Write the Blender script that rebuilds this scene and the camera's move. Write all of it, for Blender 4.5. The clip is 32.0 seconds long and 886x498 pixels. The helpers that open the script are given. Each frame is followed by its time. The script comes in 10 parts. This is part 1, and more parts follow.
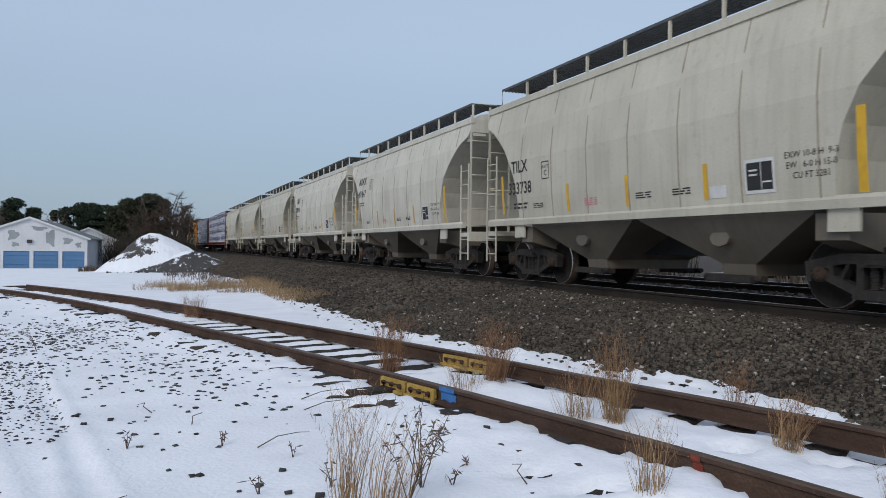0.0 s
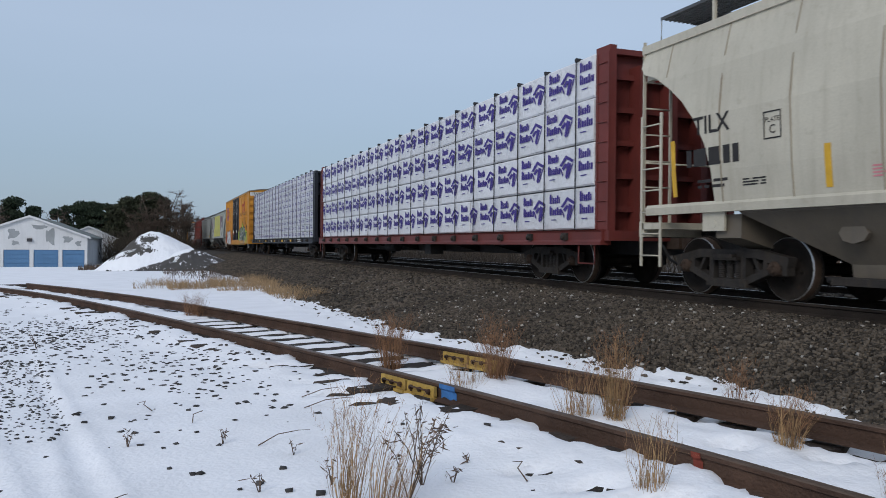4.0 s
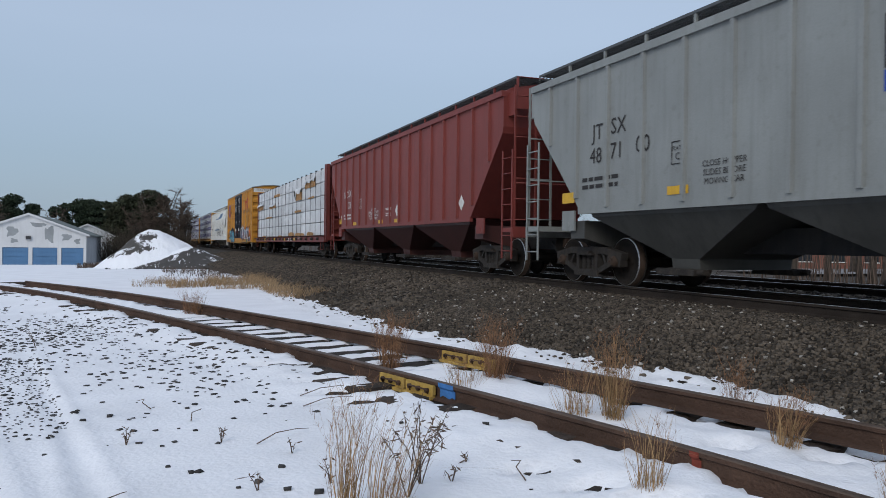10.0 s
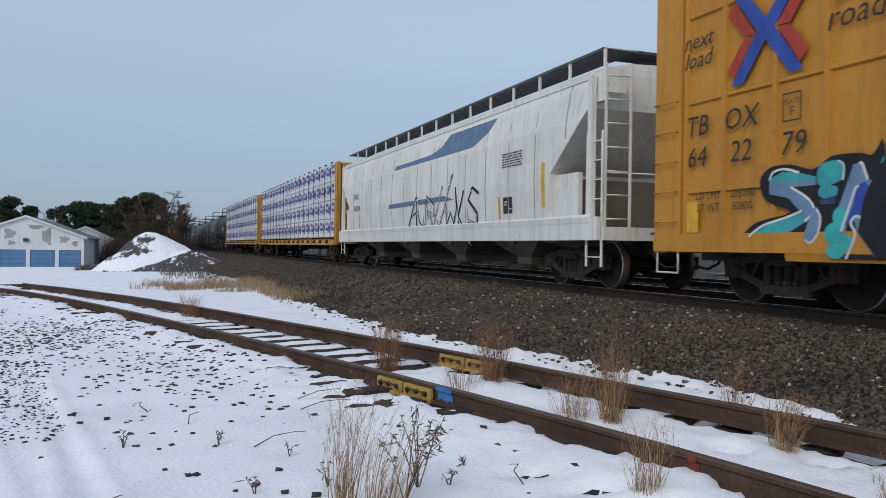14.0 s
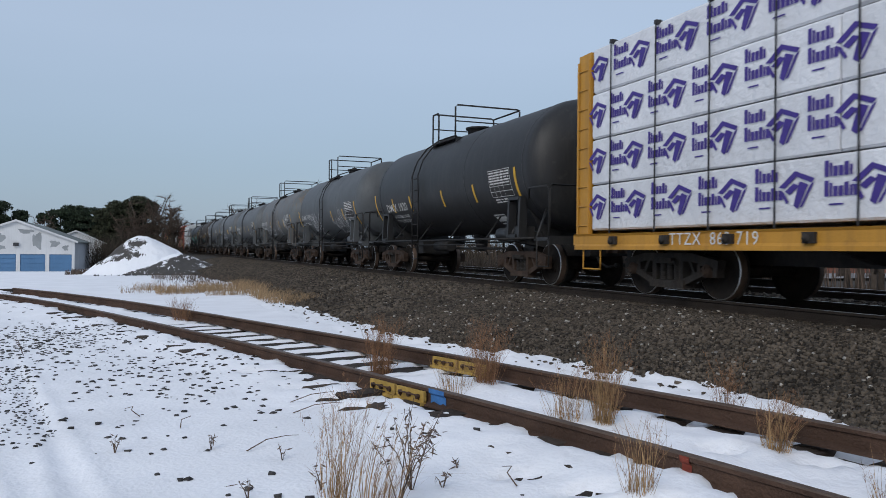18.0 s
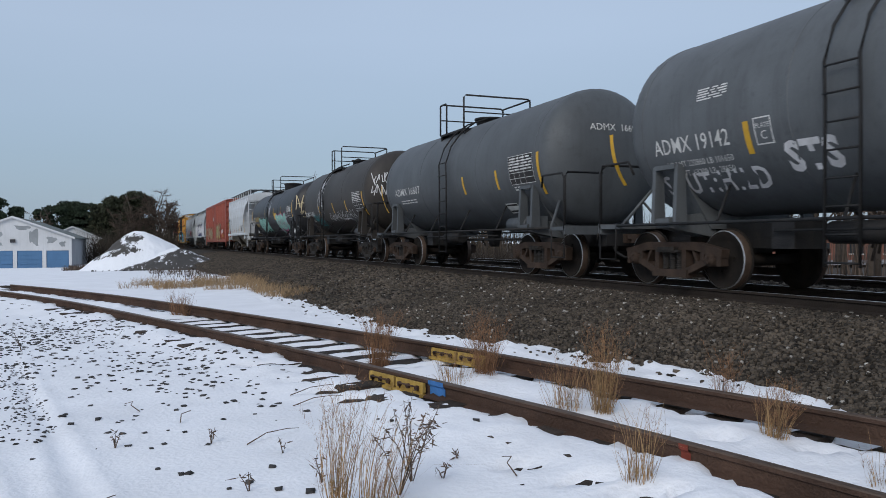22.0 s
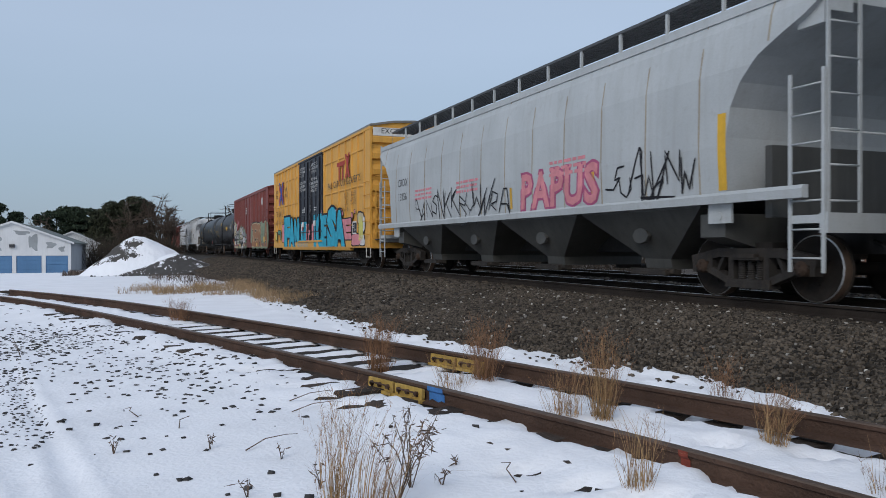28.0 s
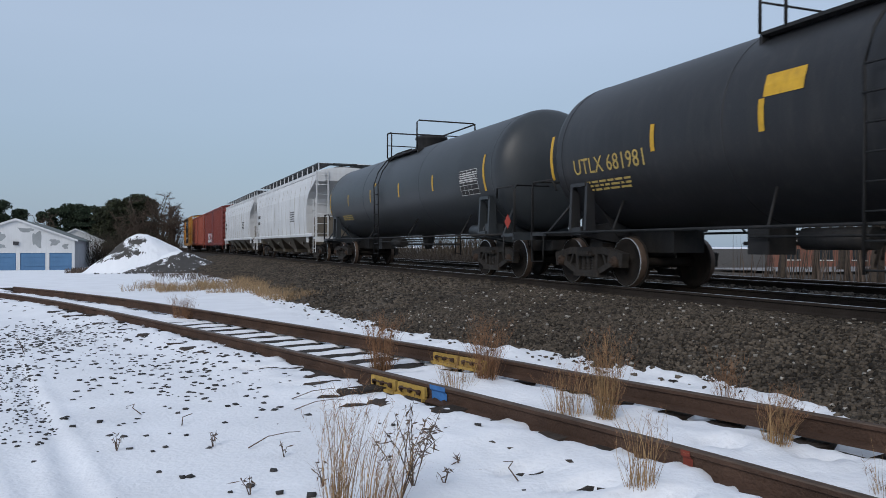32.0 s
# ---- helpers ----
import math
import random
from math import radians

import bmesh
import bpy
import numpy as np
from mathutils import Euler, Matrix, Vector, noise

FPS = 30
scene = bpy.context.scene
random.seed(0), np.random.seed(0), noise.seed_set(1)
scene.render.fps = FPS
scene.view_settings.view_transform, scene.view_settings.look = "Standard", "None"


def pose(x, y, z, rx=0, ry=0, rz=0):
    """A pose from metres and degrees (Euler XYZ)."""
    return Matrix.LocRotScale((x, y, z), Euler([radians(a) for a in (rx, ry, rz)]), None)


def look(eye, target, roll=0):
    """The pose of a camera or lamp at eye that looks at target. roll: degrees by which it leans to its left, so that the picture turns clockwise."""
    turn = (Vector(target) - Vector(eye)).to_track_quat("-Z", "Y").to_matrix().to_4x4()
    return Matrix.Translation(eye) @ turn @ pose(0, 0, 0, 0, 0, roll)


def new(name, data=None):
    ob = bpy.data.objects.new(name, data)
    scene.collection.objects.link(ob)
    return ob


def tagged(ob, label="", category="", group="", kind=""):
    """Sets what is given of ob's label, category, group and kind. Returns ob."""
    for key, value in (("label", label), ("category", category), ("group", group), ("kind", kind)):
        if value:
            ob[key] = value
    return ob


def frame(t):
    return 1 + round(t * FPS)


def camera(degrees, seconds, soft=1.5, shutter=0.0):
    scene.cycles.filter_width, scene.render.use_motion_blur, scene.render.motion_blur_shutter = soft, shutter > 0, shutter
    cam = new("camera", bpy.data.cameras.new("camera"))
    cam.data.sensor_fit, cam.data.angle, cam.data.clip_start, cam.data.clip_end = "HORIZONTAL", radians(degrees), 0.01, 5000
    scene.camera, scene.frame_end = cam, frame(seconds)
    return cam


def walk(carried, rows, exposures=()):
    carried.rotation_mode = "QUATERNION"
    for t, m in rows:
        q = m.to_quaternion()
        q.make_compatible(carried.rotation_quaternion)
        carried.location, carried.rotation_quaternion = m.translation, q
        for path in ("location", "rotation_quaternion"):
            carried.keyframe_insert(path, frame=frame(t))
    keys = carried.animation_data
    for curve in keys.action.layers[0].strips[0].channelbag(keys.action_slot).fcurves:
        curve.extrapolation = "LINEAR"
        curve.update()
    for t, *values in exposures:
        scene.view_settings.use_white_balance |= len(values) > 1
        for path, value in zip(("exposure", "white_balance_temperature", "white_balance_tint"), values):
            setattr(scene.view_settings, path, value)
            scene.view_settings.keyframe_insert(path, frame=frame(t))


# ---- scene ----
# ---- camera ----
# The eye stays in one place; only the hand that holds it sways: seconds, degrees to the right of the track, up, lean.
EYE = Vector((0.0, 0.0, 1.45))
cam = camera(59.75, 32.0, soft=0.5, shutter=0.06)


def aim(yaw, pitch, lean):
    a, b = radians(yaw), radians(pitch)
    return look(EYE, EYE + Vector((math.sin(a) * math.cos(b), math.cos(a) * math.cos(b), math.sin(b))), lean)


walk(cam, [(t, aim(a, b, c)) for t, a, b, c in (
    (0, 20.99, -0.105, 0.654), (0.5, 20.978, -0.108, 0.633), (1, 21, -0.1, 0.612), (1.5, 21.039, -0.098, 0.587),
    (2, 21.06, -0.118, 0.556), (2.5, 21.047, -0.156, 0.533), (3, 21.013, -0.21, 0.517), (3.5, 20.986, -0.28, 0.505),
    (5.5, 21.022, -0.247, 0.595), (6, 20.996, -0.245, 0.55), (6.5, 20.991, -0.256, 0.516),
    (7, 21.011, -0.266, 0.506), (7.5, 21.043, -0.271, 0.528), (8, 21.067, -0.285, 0.566),
    (8.5, 21.068, -0.313, 0.598), (9, 21.055, -0.341, 0.631), (9.5, 21.052, -0.352, 0.668),
    (10, 21.056, -0.356, 0.687), (10.5, 21.052, -0.363, 0.691), (11, 21.031, -0.364, 0.691),
    (11.5, 21.007, -0.354, 0.688), (12, 21.008, -0.324, 0.692), (12.5, 21.055, -0.262, 0.718),
    (13, 21.135, -0.19, 0.762), (13.5, 21.192, -0.137, 0.802), (14, 21.197, -0.114, 0.826),
    (14.5, 21.165, -0.114, 0.843), (16.5, 21.394, -0.057, 0.616), (17, 21.527, 0.008, 0.613),
    (17.5, 21.65, 0.057, 0.599), (18, 21.764, 0.069, 0.547), (18.5, 21.881, 0.041, 0.445),
    (19, 21.99, -0.011, 0.321), (19.5, 22.068, -0.073, 0.202), (20, 22.101, -0.146, 0.111),
    (20.5, 22.091, -0.232, 0.054), (21, 22.042, -0.336, 0.005), (21.5, 21.978, -0.452, -0.054),
    (22, 21.947, -0.555, -0.126), (22.5, 21.953, -0.622, -0.202), (23, 21.967, -0.641, -0.262),
    (23.5, 21.978, -0.618, -0.287), (24, 21.972, -0.574, -0.268), (24.5, 21.951, -0.512, -0.231),
    (25, 21.957, -0.433, -0.192), (25.5, 22.007, -0.342, -0.141), (27.5, 22.045, -0.086, -0.006),
    (28, 21.986, -0.126, -0.028), (28.5, 21.946, -0.168, -0.046), (29, 21.923, -0.203, -0.054),
    (29.5, 21.884, -0.235, -0.087), (30, 21.827, -0.268, -0.122), (30.5, 21.777, -0.286, -0.109),
    (31, 21.746, -0.284, -0.049), (31.5, 21.743, -0.267, 0.047), (32, 21.767, -0.23, 0.162),
)], exposures=[(0, 0.0, 6500, 10), (32, 0.0, 6500, 10)])

# ---- world and light ----
world = bpy.data.worlds.new("overcast_sky")
scene.world = world
world.use_nodes = True
wn, wl = world.node_tree.nodes, world.node_tree.links
wn.clear()
sky = wn.new("ShaderNodeTexSky")
sky.sky_type, sky.sun_disc = "NISHITA", False
sky.sun_elevation, sky.sun_rotation, sky.altitude = radians(24), radians(215), 50
sky.air_density, sky.dust_density, sky.ozone_density = 1.0, 1.5, 1.5
where = wn.new("ShaderNodeTexCoord")
cloud = wn.new("ShaderNodeTexNoise")
cloud.inputs["Scale"].default_value, cloud.inputs["Detail"].default_value = 1.3, 4
flat = wn.new("ShaderNodeVectorMath")
flat.operation = "MULTIPLY"
flat.inputs[1].default_value = (1, 1, 4)
wl.new(where.outputs["Generated"], flat.inputs[0])
wl.new(flat.outputs[0], cloud.inputs["Vector"])
split = wn.new("ShaderNodeSeparateXYZ")
wl.new(where.outputs["Generated"], split.inputs[0])
ramp = wn.new("ShaderNodeValToRGB")
ramp.color_ramp.elements[0].position, ramp.color_ramp.elements[0].color = 0.0, (0.245, 0.325, 0.43, 1)
ramp.color_ramp.elements[1].position, ramp.color_ramp.elements[1].color = 0.6, (0.44, 0.52, 0.66, 1)
mid = ramp.color_ramp.elements.new(0.10)
mid.color = (0.275, 0.365, 0.475, 1)
mid2 = ramp.color_ramp.elements.new(0.25)
mid2.color = (0.375, 0.465, 0.60, 1)
wl.new(split.outputs["Z"], ramp.inputs["Fac"])
tone = wn.new("ShaderNodeMapRange")
tone.inputs["To Min"].default_value, tone.inputs["To Max"].default_value = 0.93, 1.07
wl.new(cloud.outputs["Fac"], tone.inputs["Value"])
deck = wn.new("ShaderNodeVectorMath")
deck.operation = "SCALE"
wl.new(ramp.outputs["Color"], deck.inputs[0])
wl.new(tone.outputs["Result"], deck.inputs["Scale"])
bg_cloud = wn.new("ShaderNodeBackground")
wl.new(deck.outputs[0], bg_cloud.inputs["Color"])
bg_cloud.inputs["Strength"].default_value = 1.0
bg_sky = wn.new("ShaderNodeBackground")
wl.new(sky.outputs["Color"], bg_sky.inputs["Color"])
bg_sky.inputs["Strength"].default_value = 0.02
both = wn.new("ShaderNodeAddShader")
wl.new(bg_sky.outputs[0], both.inputs[0])
wl.new(bg_cloud.outputs[0], both.inputs[1])
wout = wn.new("ShaderNodeOutputWorld")
wl.new(both.outputs[0], wout.inputs["Surface"])

lamp = bpy.data.lights.new("sun", "SUN")
lamp.energy, lamp.angle, lamp.color = 1.35, radians(25), (1.0, 0.95, 0.88)
sun = new("sun", lamp)
sun.matrix_world = look((0, 0, 60), (0 + 34, 0 + 30, 60 - 30))


# ---- materials ----
def mat(name, col, rough=0.6, metal=0.0, var=0.25, scale=3.0, dark=None, streak=0.0, grime=None, bump=0.1,
        fine=60.0, per_piece=0.0, per_island=0.0, vor=False, spec=0.3, coord="Object"):
    """Base colour with blotches, fine grain, stains that run down, and relief. col, dark, grime: linear RGB."""
    m = bpy.data.materials.new(name)
    m.use_nodes = True
    n, l = m.node_tree.nodes, m.node_tree.links
    b = n["Principled BSDF"]
    b.inputs["Roughness"].default_value, b.inputs["Metallic"].default_value = rough, metal
    b.inputs["Specular IOR Level"].default_value = spec
    tc = n.new("ShaderNodeTexCoord")

    def noise_fac(s, detail, stretch=None, lo=0.3, hi=0.7):
        t = n.new("ShaderNodeTexNoise")
        t.inputs["Scale"].default_value, t.inputs["Detail"].default_value = s, detail
        v = tc.outputs[coord]
        if stretch:
            mp = n.new("ShaderNodeMapping")
            mp.inputs["Scale"].default_value = stretch
            l.new(v, mp.inputs["Vector"])
            v = mp.outputs[0]
        l.new(v, t.inputs["Vector"])
        r = n.new("ShaderNodeMapRange")
        r.inputs["From Min"].default_value, r.inputs["From Max"].default_value = lo, hi
        l.new(t.outputs["Fac"], r.inputs["Value"])
        return r.outputs["Result"]

    def mix(fac, a, c, amount=1.0):
        x = n.new("ShaderNodeMix")
        x.data_type = "RGBA"
        if amount != 1.0:
            k = n.new("ShaderNodeMath")
            k.operation = "MULTIPLY"
            k.inputs[1].default_value = amount
            l.new(fac, k.inputs[0])
            fac = k.outputs[0]
        l.new(fac, x.inputs["Factor"])
        for sock, val in (("A", a), ("B", c)):
            s = [i for i in x.inputs if i.name == sock and i.type == "RGBA"][0]
            if isinstance(val, tuple):
                s.default_value = (*val, 1)
            else:
                l.new(val, s)
        return [o for o in x.outputs if o.type == "RGBA"][0]

    shade = tuple(c * (1 - var) for c in col)
    light = tuple(min(1, c * (1 + var * 0.6)) for c in col)
    out = mix(noise_fac(scale, 5), shade, light)
    fine_f = noise_fac(fine, 3, None, 0.35, 0.65)
    out = mix(fine_f, out, dark or tuple(c * 0.6 for c in col), 0.18)
    if streak:
        out = mix(noise_fac(2.5, 5, (3.0, 3.0, 0.22), 0.48, 0.75), out, grime or tuple(c * 0.35 for c in col), streak)
        out = mix(noise_fac(7.0, 4, None, 0.6, 0.72), out, grime or tuple(c * 0.35 for c in col), streak * 0.8)
    for amount, info, sock in ((per_piece, "ShaderNodeObjectInfo", "Random"), (per_island, "ShaderNodeNewGeometry", "Random Per Island")):
        if amount:
            o = n.new(info)
            r = n.new("ShaderNodeMapRange")
            r.inputs["To Min"].default_value, r.inputs["To Max"].default_value = 1 - amount, 1 + amount
            l.new(o.outputs[sock], r.inputs["Value"])
            h = n.new("ShaderNodeVectorMath")
            h.operation = "SCALE"
            l.new(out, h.inputs[0])
            l.new(r.outputs["Result"], h.inputs["Scale"])
            out = h.outputs[0]
    l.new(out, b.inputs["Base Color"])
    if bump:
        bp = n.new("ShaderNodeBump")
        bp.inputs["Strength"].default_value, bp.inputs["Distance"].default_value = bump, 0.02
        l.new(fine_f, bp.inputs["Height"])
        l.new(bp.outputs[0], b.inputs["Normal"])
    return m


M_SNOW = mat("snow", (0.81, 0.82, 0.85), 0.85, 0, 0.07, 1.2, (0.68, 0.71, 0.76), 0, None, 0.22, 25, spec=0.2, coord="Object")
M_BALLAST = mat("ballast_bed", (0.045, 0.038, 0.031), 0.95, 0, 0.4, 1.5, (0.02, 0.02, 0.02), 0, None, 0.9, 22)
M_STONE = mat("ballast_stone", (0.076, 0.062, 0.048), 0.9, 0, 0.35, 0.8, None, 0, None, 0.3, 60, per_island=0.8)
M_PALESTONE = mat("pale_stone", (0.36, 0.34, 0.31), 0.9, 0, 0.3, 2.0, None, 0, None, 0.3, 60, per_island=0.5)
M_GRIT = mat("dark_stone", (0.06, 0.058, 0.058), 0.9, 0, 0.3, 2.0, None, 0, None, 0.3, 60, per_island=0.4)
M_RUST = mat("rusty_rail", (0.085, 0.05, 0.035), 0.85, 0.2, 0.35, 3, (0.03, 0.02, 0.018), 0, None, 0.4, 45)
M_RAILTOP = mat("worn_rail_top", (0.12, 0.085, 0.065), 0.55, 0.5, 0.3, 6, None, 0, None, 0.1, 60)
M_MAINRAIL = mat("main_rail_side", (0.035, 0.027, 0.022), 0.85, 0.2, 0.3, 3, None, 0, None, 0.3, 45)
M_SHINE = mat("polished_steel", (0.60, 0.60, 0.60), 0.42, 1.0, 0.1, 6, None, 0, None, 0.02, 60, spec=0.5)
M_TIE = mat("weathered_tie", (0.055, 0.042, 0.034), 0.95, 0, 0.4, 4, (0.02, 0.016, 0.014), 0, None, 0.6, 40, per_piece=0.3)
M_YELLOWBAR = mat("yellow_joint_paint", (0.44, 0.29, 0.07), 0.7, 0, 0.25, 9, (0.1, 0.06, 0.03), 0.5, (0.07, 0.045, 0.03), 0.2, 40)
M_BLUEPAINT = mat("blue_spray_paint", (0.05, 0.17, 0.42), 0.7, 0, 0.3, 12, None, 0.2, None, 0.1, 60)
M_REDPAINT = mat("red_spray_paint", (0.20, 0.04, 0.025), 0.8, 0, 0.4, 14, None, 0.3, (0.09, 0.05, 0.035), 0.1, 60)
M_STRAW = mat("dry_grass", (0.34, 0.22, 0.11), 0.9, 0, 0.3, 8, None, 0, None, 0, 40, per_island=0.35)
M_STRAWRED = mat("reddish_dry_grass", (0.26, 0.14, 0.075), 0.9, 0, 0.3, 8, None, 0, None, 0, 40, per_island=0.35)
M_WEED = mat("dead_weed", (0.13, 0.095, 0.075), 0.9, 0, 0.3, 8, None, 0, None, 0, 40, per_island=0.3)
M_CAST = mat("dirty_cast_steel", (0.030, 0.027, 0.025), 0.85, 0.0, 0.35, 5, (0.015, 0.013, 0.012), 0.4, (0.075, 0.055, 0.04), 0.3, 40)
M_CASTRUST = mat("rusty_cast_steel", (0.058, 0.038, 0.028), 0.9, 0.0, 0.35, 5, (0.02, 0.015, 0.012), 0.4, (0.03, 0.024, 0.02), 0.3, 40)
M_WHEEL = mat("dark_wheel_steel", (0.022, 0.019, 0.017), 0.9, 0.0, 0.3, 5, None, 0.3, (0.045, 0.03, 0.022), 0.2, 40, spec=0.15)
M_BLACK = mat("black_steel", (0.02, 0.02, 0.021), 0.7, 0.1, 0.3, 4, None, 0.3, (0.06, 0.05, 0.042), 0.2, 40)
M_GRATE = mat("galvanised_grating", (0.10, 0.105, 0.11), 0.6, 0.4, 0.2, 5, None, 0.2, None, 0.1, 60)
M_HOSE = mat("black_rubber", (0.018, 0.018, 0.018), 0.8)
M_WHITE = mat("white_lettering", (0.62, 0.62, 0.60), 0.7, 0, 0.15, 5, None, 0.15, None, 0)
M_DARKLET = mat("black_lettering", (0.03, 0.028, 0.028), 0.7, 0, 0.2, 5, None, 0.1, None, 0)
M_CREAMLET = mat("cream_lettering", (0.50, 0.36, 0.11), 0.7, 0, 0.2, 5, None, 0.2, None, 0)
M_YELLOW = mat("reflective_yellow_strip", (0.62, 0.36, 0.03), 0.5, 0, 0.15, 6, None, 0.25, (0.2, 0.13, 0.05), 0)


# ---- mesh helpers ----
from mathutils.geometry import tessellate_polygon


class Geo:
    """Collects vertices and faces; s is the material slot of the faces that follow."""

    def __init__(self):
        self.v, self.f, self.m, self.s, self.smooth = [], [], [], 0, []

    def add(self, verts, faces, smooth=False):
        o = len(self.v)
        self.v += [tuple(p) for p in verts]
        self.f += [tuple(i + o for i in q) for q in faces]
        self.m += [self.s] * len(faces)
        self.smooth += [smooth] * len(faces)
        return self

    def box(self, x0, x1, y0, y1, z0, z1):
        return self.add([(x, y, z) for x in (x0, x1) for y in (y0, y1) for z in (z0, z1)],
                        [(0, 1, 3, 2), (4, 6, 7, 5), (0, 4, 5, 1), (2, 3, 7, 6), (0, 2, 6, 4), (1, 5, 7, 3)])

    def prism(self, outline, a, b, axis="y", smooth=False, caps=True):
        """outline: 2D points; extruded from a to b along the axis. x: (y, z); y: (x, z); z: (x, y)."""
        k = len(outline)
        put = {"x": lambda p, q: (q, p[0], p[1]), "y": lambda p, q: (p[0], q, p[1]), "z": lambda p, q: (p[0], p[1], q)}[axis]
        vs = [put(p, a) for p in outline] + [put(p, b) for p in outline]
        fs = [(i, (i + 1) % k, (i + 1) % k + k, i + k) for i in range(k)]
        self.add(vs, fs, smooth)
        if caps:
            o = len(self.v) - 2 * k
            self.f += [tuple(o + i for i in range(k))[::-1], tuple(o + k + i for i in range(k))]
            self.m += [self.s] * 2
            self.smooth += [False] * 2
        return self

    def tube(self, pts, r, seg=6, smooth=True, r1=None):
        pts = [Vector(p) for p in pts]
        rings = []
        for i, p in enumerate(pts):
            d = (pts[min(i + 1, len(pts) - 1)] - pts[max(i - 1, 0)]).normalized()
            u = d.cross(Vector((0, 0, 1)) if abs(d.z) < 0.9 else Vector((1, 0, 0))).normalized()
            w = d.cross(u)
            rr = r if r1 is None else r + (r1 - r) * i / (len(pts) - 1)
            rings.append([p + (u * math.cos(2 * math.pi * k / seg) + w * math.sin(2 * math.pi * k / seg)) * rr for k in range(seg)])
        vs = [q for ring in rings for q in ring]
        fs = [(i * seg + k, i * seg + (k + 1) % seg, (i + 1) * seg + (k + 1) % seg, (i + 1) * seg + k)
              for i in range(len(pts) - 1) for k in range(seg)]
        self.add(vs, fs, smooth)
        o = len(self.v) - len(vs)
        self.f += [tuple(o + k for k in range(seg))[::-1], tuple(o + len(vs) - seg + k for k in range(seg))]
        self.m += [self.s] * 2
        self.smooth += [False] * 2
        return self

    def bar(self, p, q, w, t, x0):
        """A flat bar in the y-z plane from p to q, w wide, t thick in x, starting at x0."""
        p, q = Vector(p), Vector(q)
        d = (q - p).normalized()
        k = Vector((-d.y, d.x)) * w / 2
        return self.prism([p + k, p - k, q - k, q + k], x0, x0 + t, "x")

    def revolve(self, profile, axis="x", seg=24, at=(0, 0, 0), smooth=True):
        """profile: (along, radius) points, turned round the axis through at."""
        vs, k = [], len(profile)
        for i in range(seg):
            a = 2 * math.pi * i / seg
            for s, r in profile:
                c, d = r * math.cos(a), r * math.sin(a)
                p = (s, c, d) if axis == "x" else (c, s, d) if axis == "y" else (c, d, s)
                vs.append((p[0] + at[0], p[1] + at[1], p[2] + at[2]))
        fs = [(i * k + j, i * k + j + 1, ((i + 1) % seg) * k + j + 1, ((i + 1) % seg) * k + j) for i in range(seg) for j in range(k - 1)]
        return self.add(vs, fs, smooth)

    def mesh(self, name, mats):
        me = bpy.data.meshes.new(name)
        me.from_pydata(self.v, [], self.f)
        for m in mats if isinstance(mats, (list, tuple)) else [mats]:
            me.materials.append(m)
        me.polygons.foreach_set("material_index", self.m)
        me.polygons.foreach_set("use_smooth", self.smooth)
        me.update()
        return me


def fix_normals(me):
    bm = bmesh.new()
    bm.from_mesh(me)
    bmesh.ops.recalc_face_normals(bm, faces=bm.faces)
    bm.to_mesh(me)
    bm.free()


def part(name, geo, mats, parent, label="", at=None, fix=True):
    """ONE mesh object under a thing or under a part."""
    me = geo if isinstance(geo, bpy.types.Mesh) else geo.mesh(name, mats)
    if fix and not isinstance(geo, bpy.types.Mesh):
        fix_normals(me)
    ob = new(name, me)
    ob.parent = parent
    if at is not None:
        ob.matrix_basis = at
    if label:
        ob["label"] = label
    return ob


def thing(name, label, category, group="", kind="", at=None):
    ob = new(name)
    ob.empty_display_size = 0.3
    if at is not None:
        ob.matrix_basis = at
    return tagged(ob, label, category, group, kind)


def solo(name, geo, mats, label, category, group="", kind="", at=None, fix=True):
    me = geo.mesh(name, mats)
    if fix:
        fix_normals(me)
    ob = new(name, me)
    if at is not None:
        ob.matrix_basis = at
    return tagged(ob, label, category, group, kind)


FONT_MADE = {}


def letters(text, size, fat=0.0, shear=0.0, space=1.0, align="CENTER"):
    """A flat mesh of the words, in its x-y plane, capital height about 0.7 of size."""
    key = (text, size, fat, shear, space, align)
    if key not in FONT_MADE:
        cu = bpy.data.curves.new("lettering", "FONT")
        cu.body, cu.size, cu.offset, cu.shear, cu.space_character, cu.align_x = text, size, fat, shear, space, align
        cu.resolution_u, cu.fill_mode = 2, "BOTH"
        ob = bpy.data.objects.new("lettering", cu)
        scene.collection.objects.link(ob)
        dg = bpy.context.evaluated_depsgraph_get()
        me = bpy.data.meshes.new_from_object(ob.evaluated_get(dg))
        bpy.data.objects.remove(ob)
        bpy.data.curves.remove(cu)
        FONT_MADE[key] = ([tuple(v.co) for v in me.vertices], [tuple(p.vertices) for p in me.polygons])
        bpy.data.meshes.remove(me)
    return FONT_MADE[key]

# ---- the land ----
MAIN_X, RAIL_Z = 9.07, 0.715         # the main track's centre line and the top of its rails
GEAR = 0.075                         # car space begins this far under the rail tops
SECOND_X = MAIN_X + 4.3


def lerp_steps(v, steps):
    """Straight lines between (v, value) steps."""
    if v <= steps[0][0]:
        return steps[0][1]
    for (a, p), (b, q) in zip(steps, steps[1:]):
        if v <= b:
            return p + (q - p) * (v - a) / (b - a)
    return steps[-1][1]


def near_rail_x(y):
    return lerp_poly(y, NEAR_POLY, 23.5)


def far_rail_x(y):
    return lerp_poly(y, FAR_POLY, 24.0)


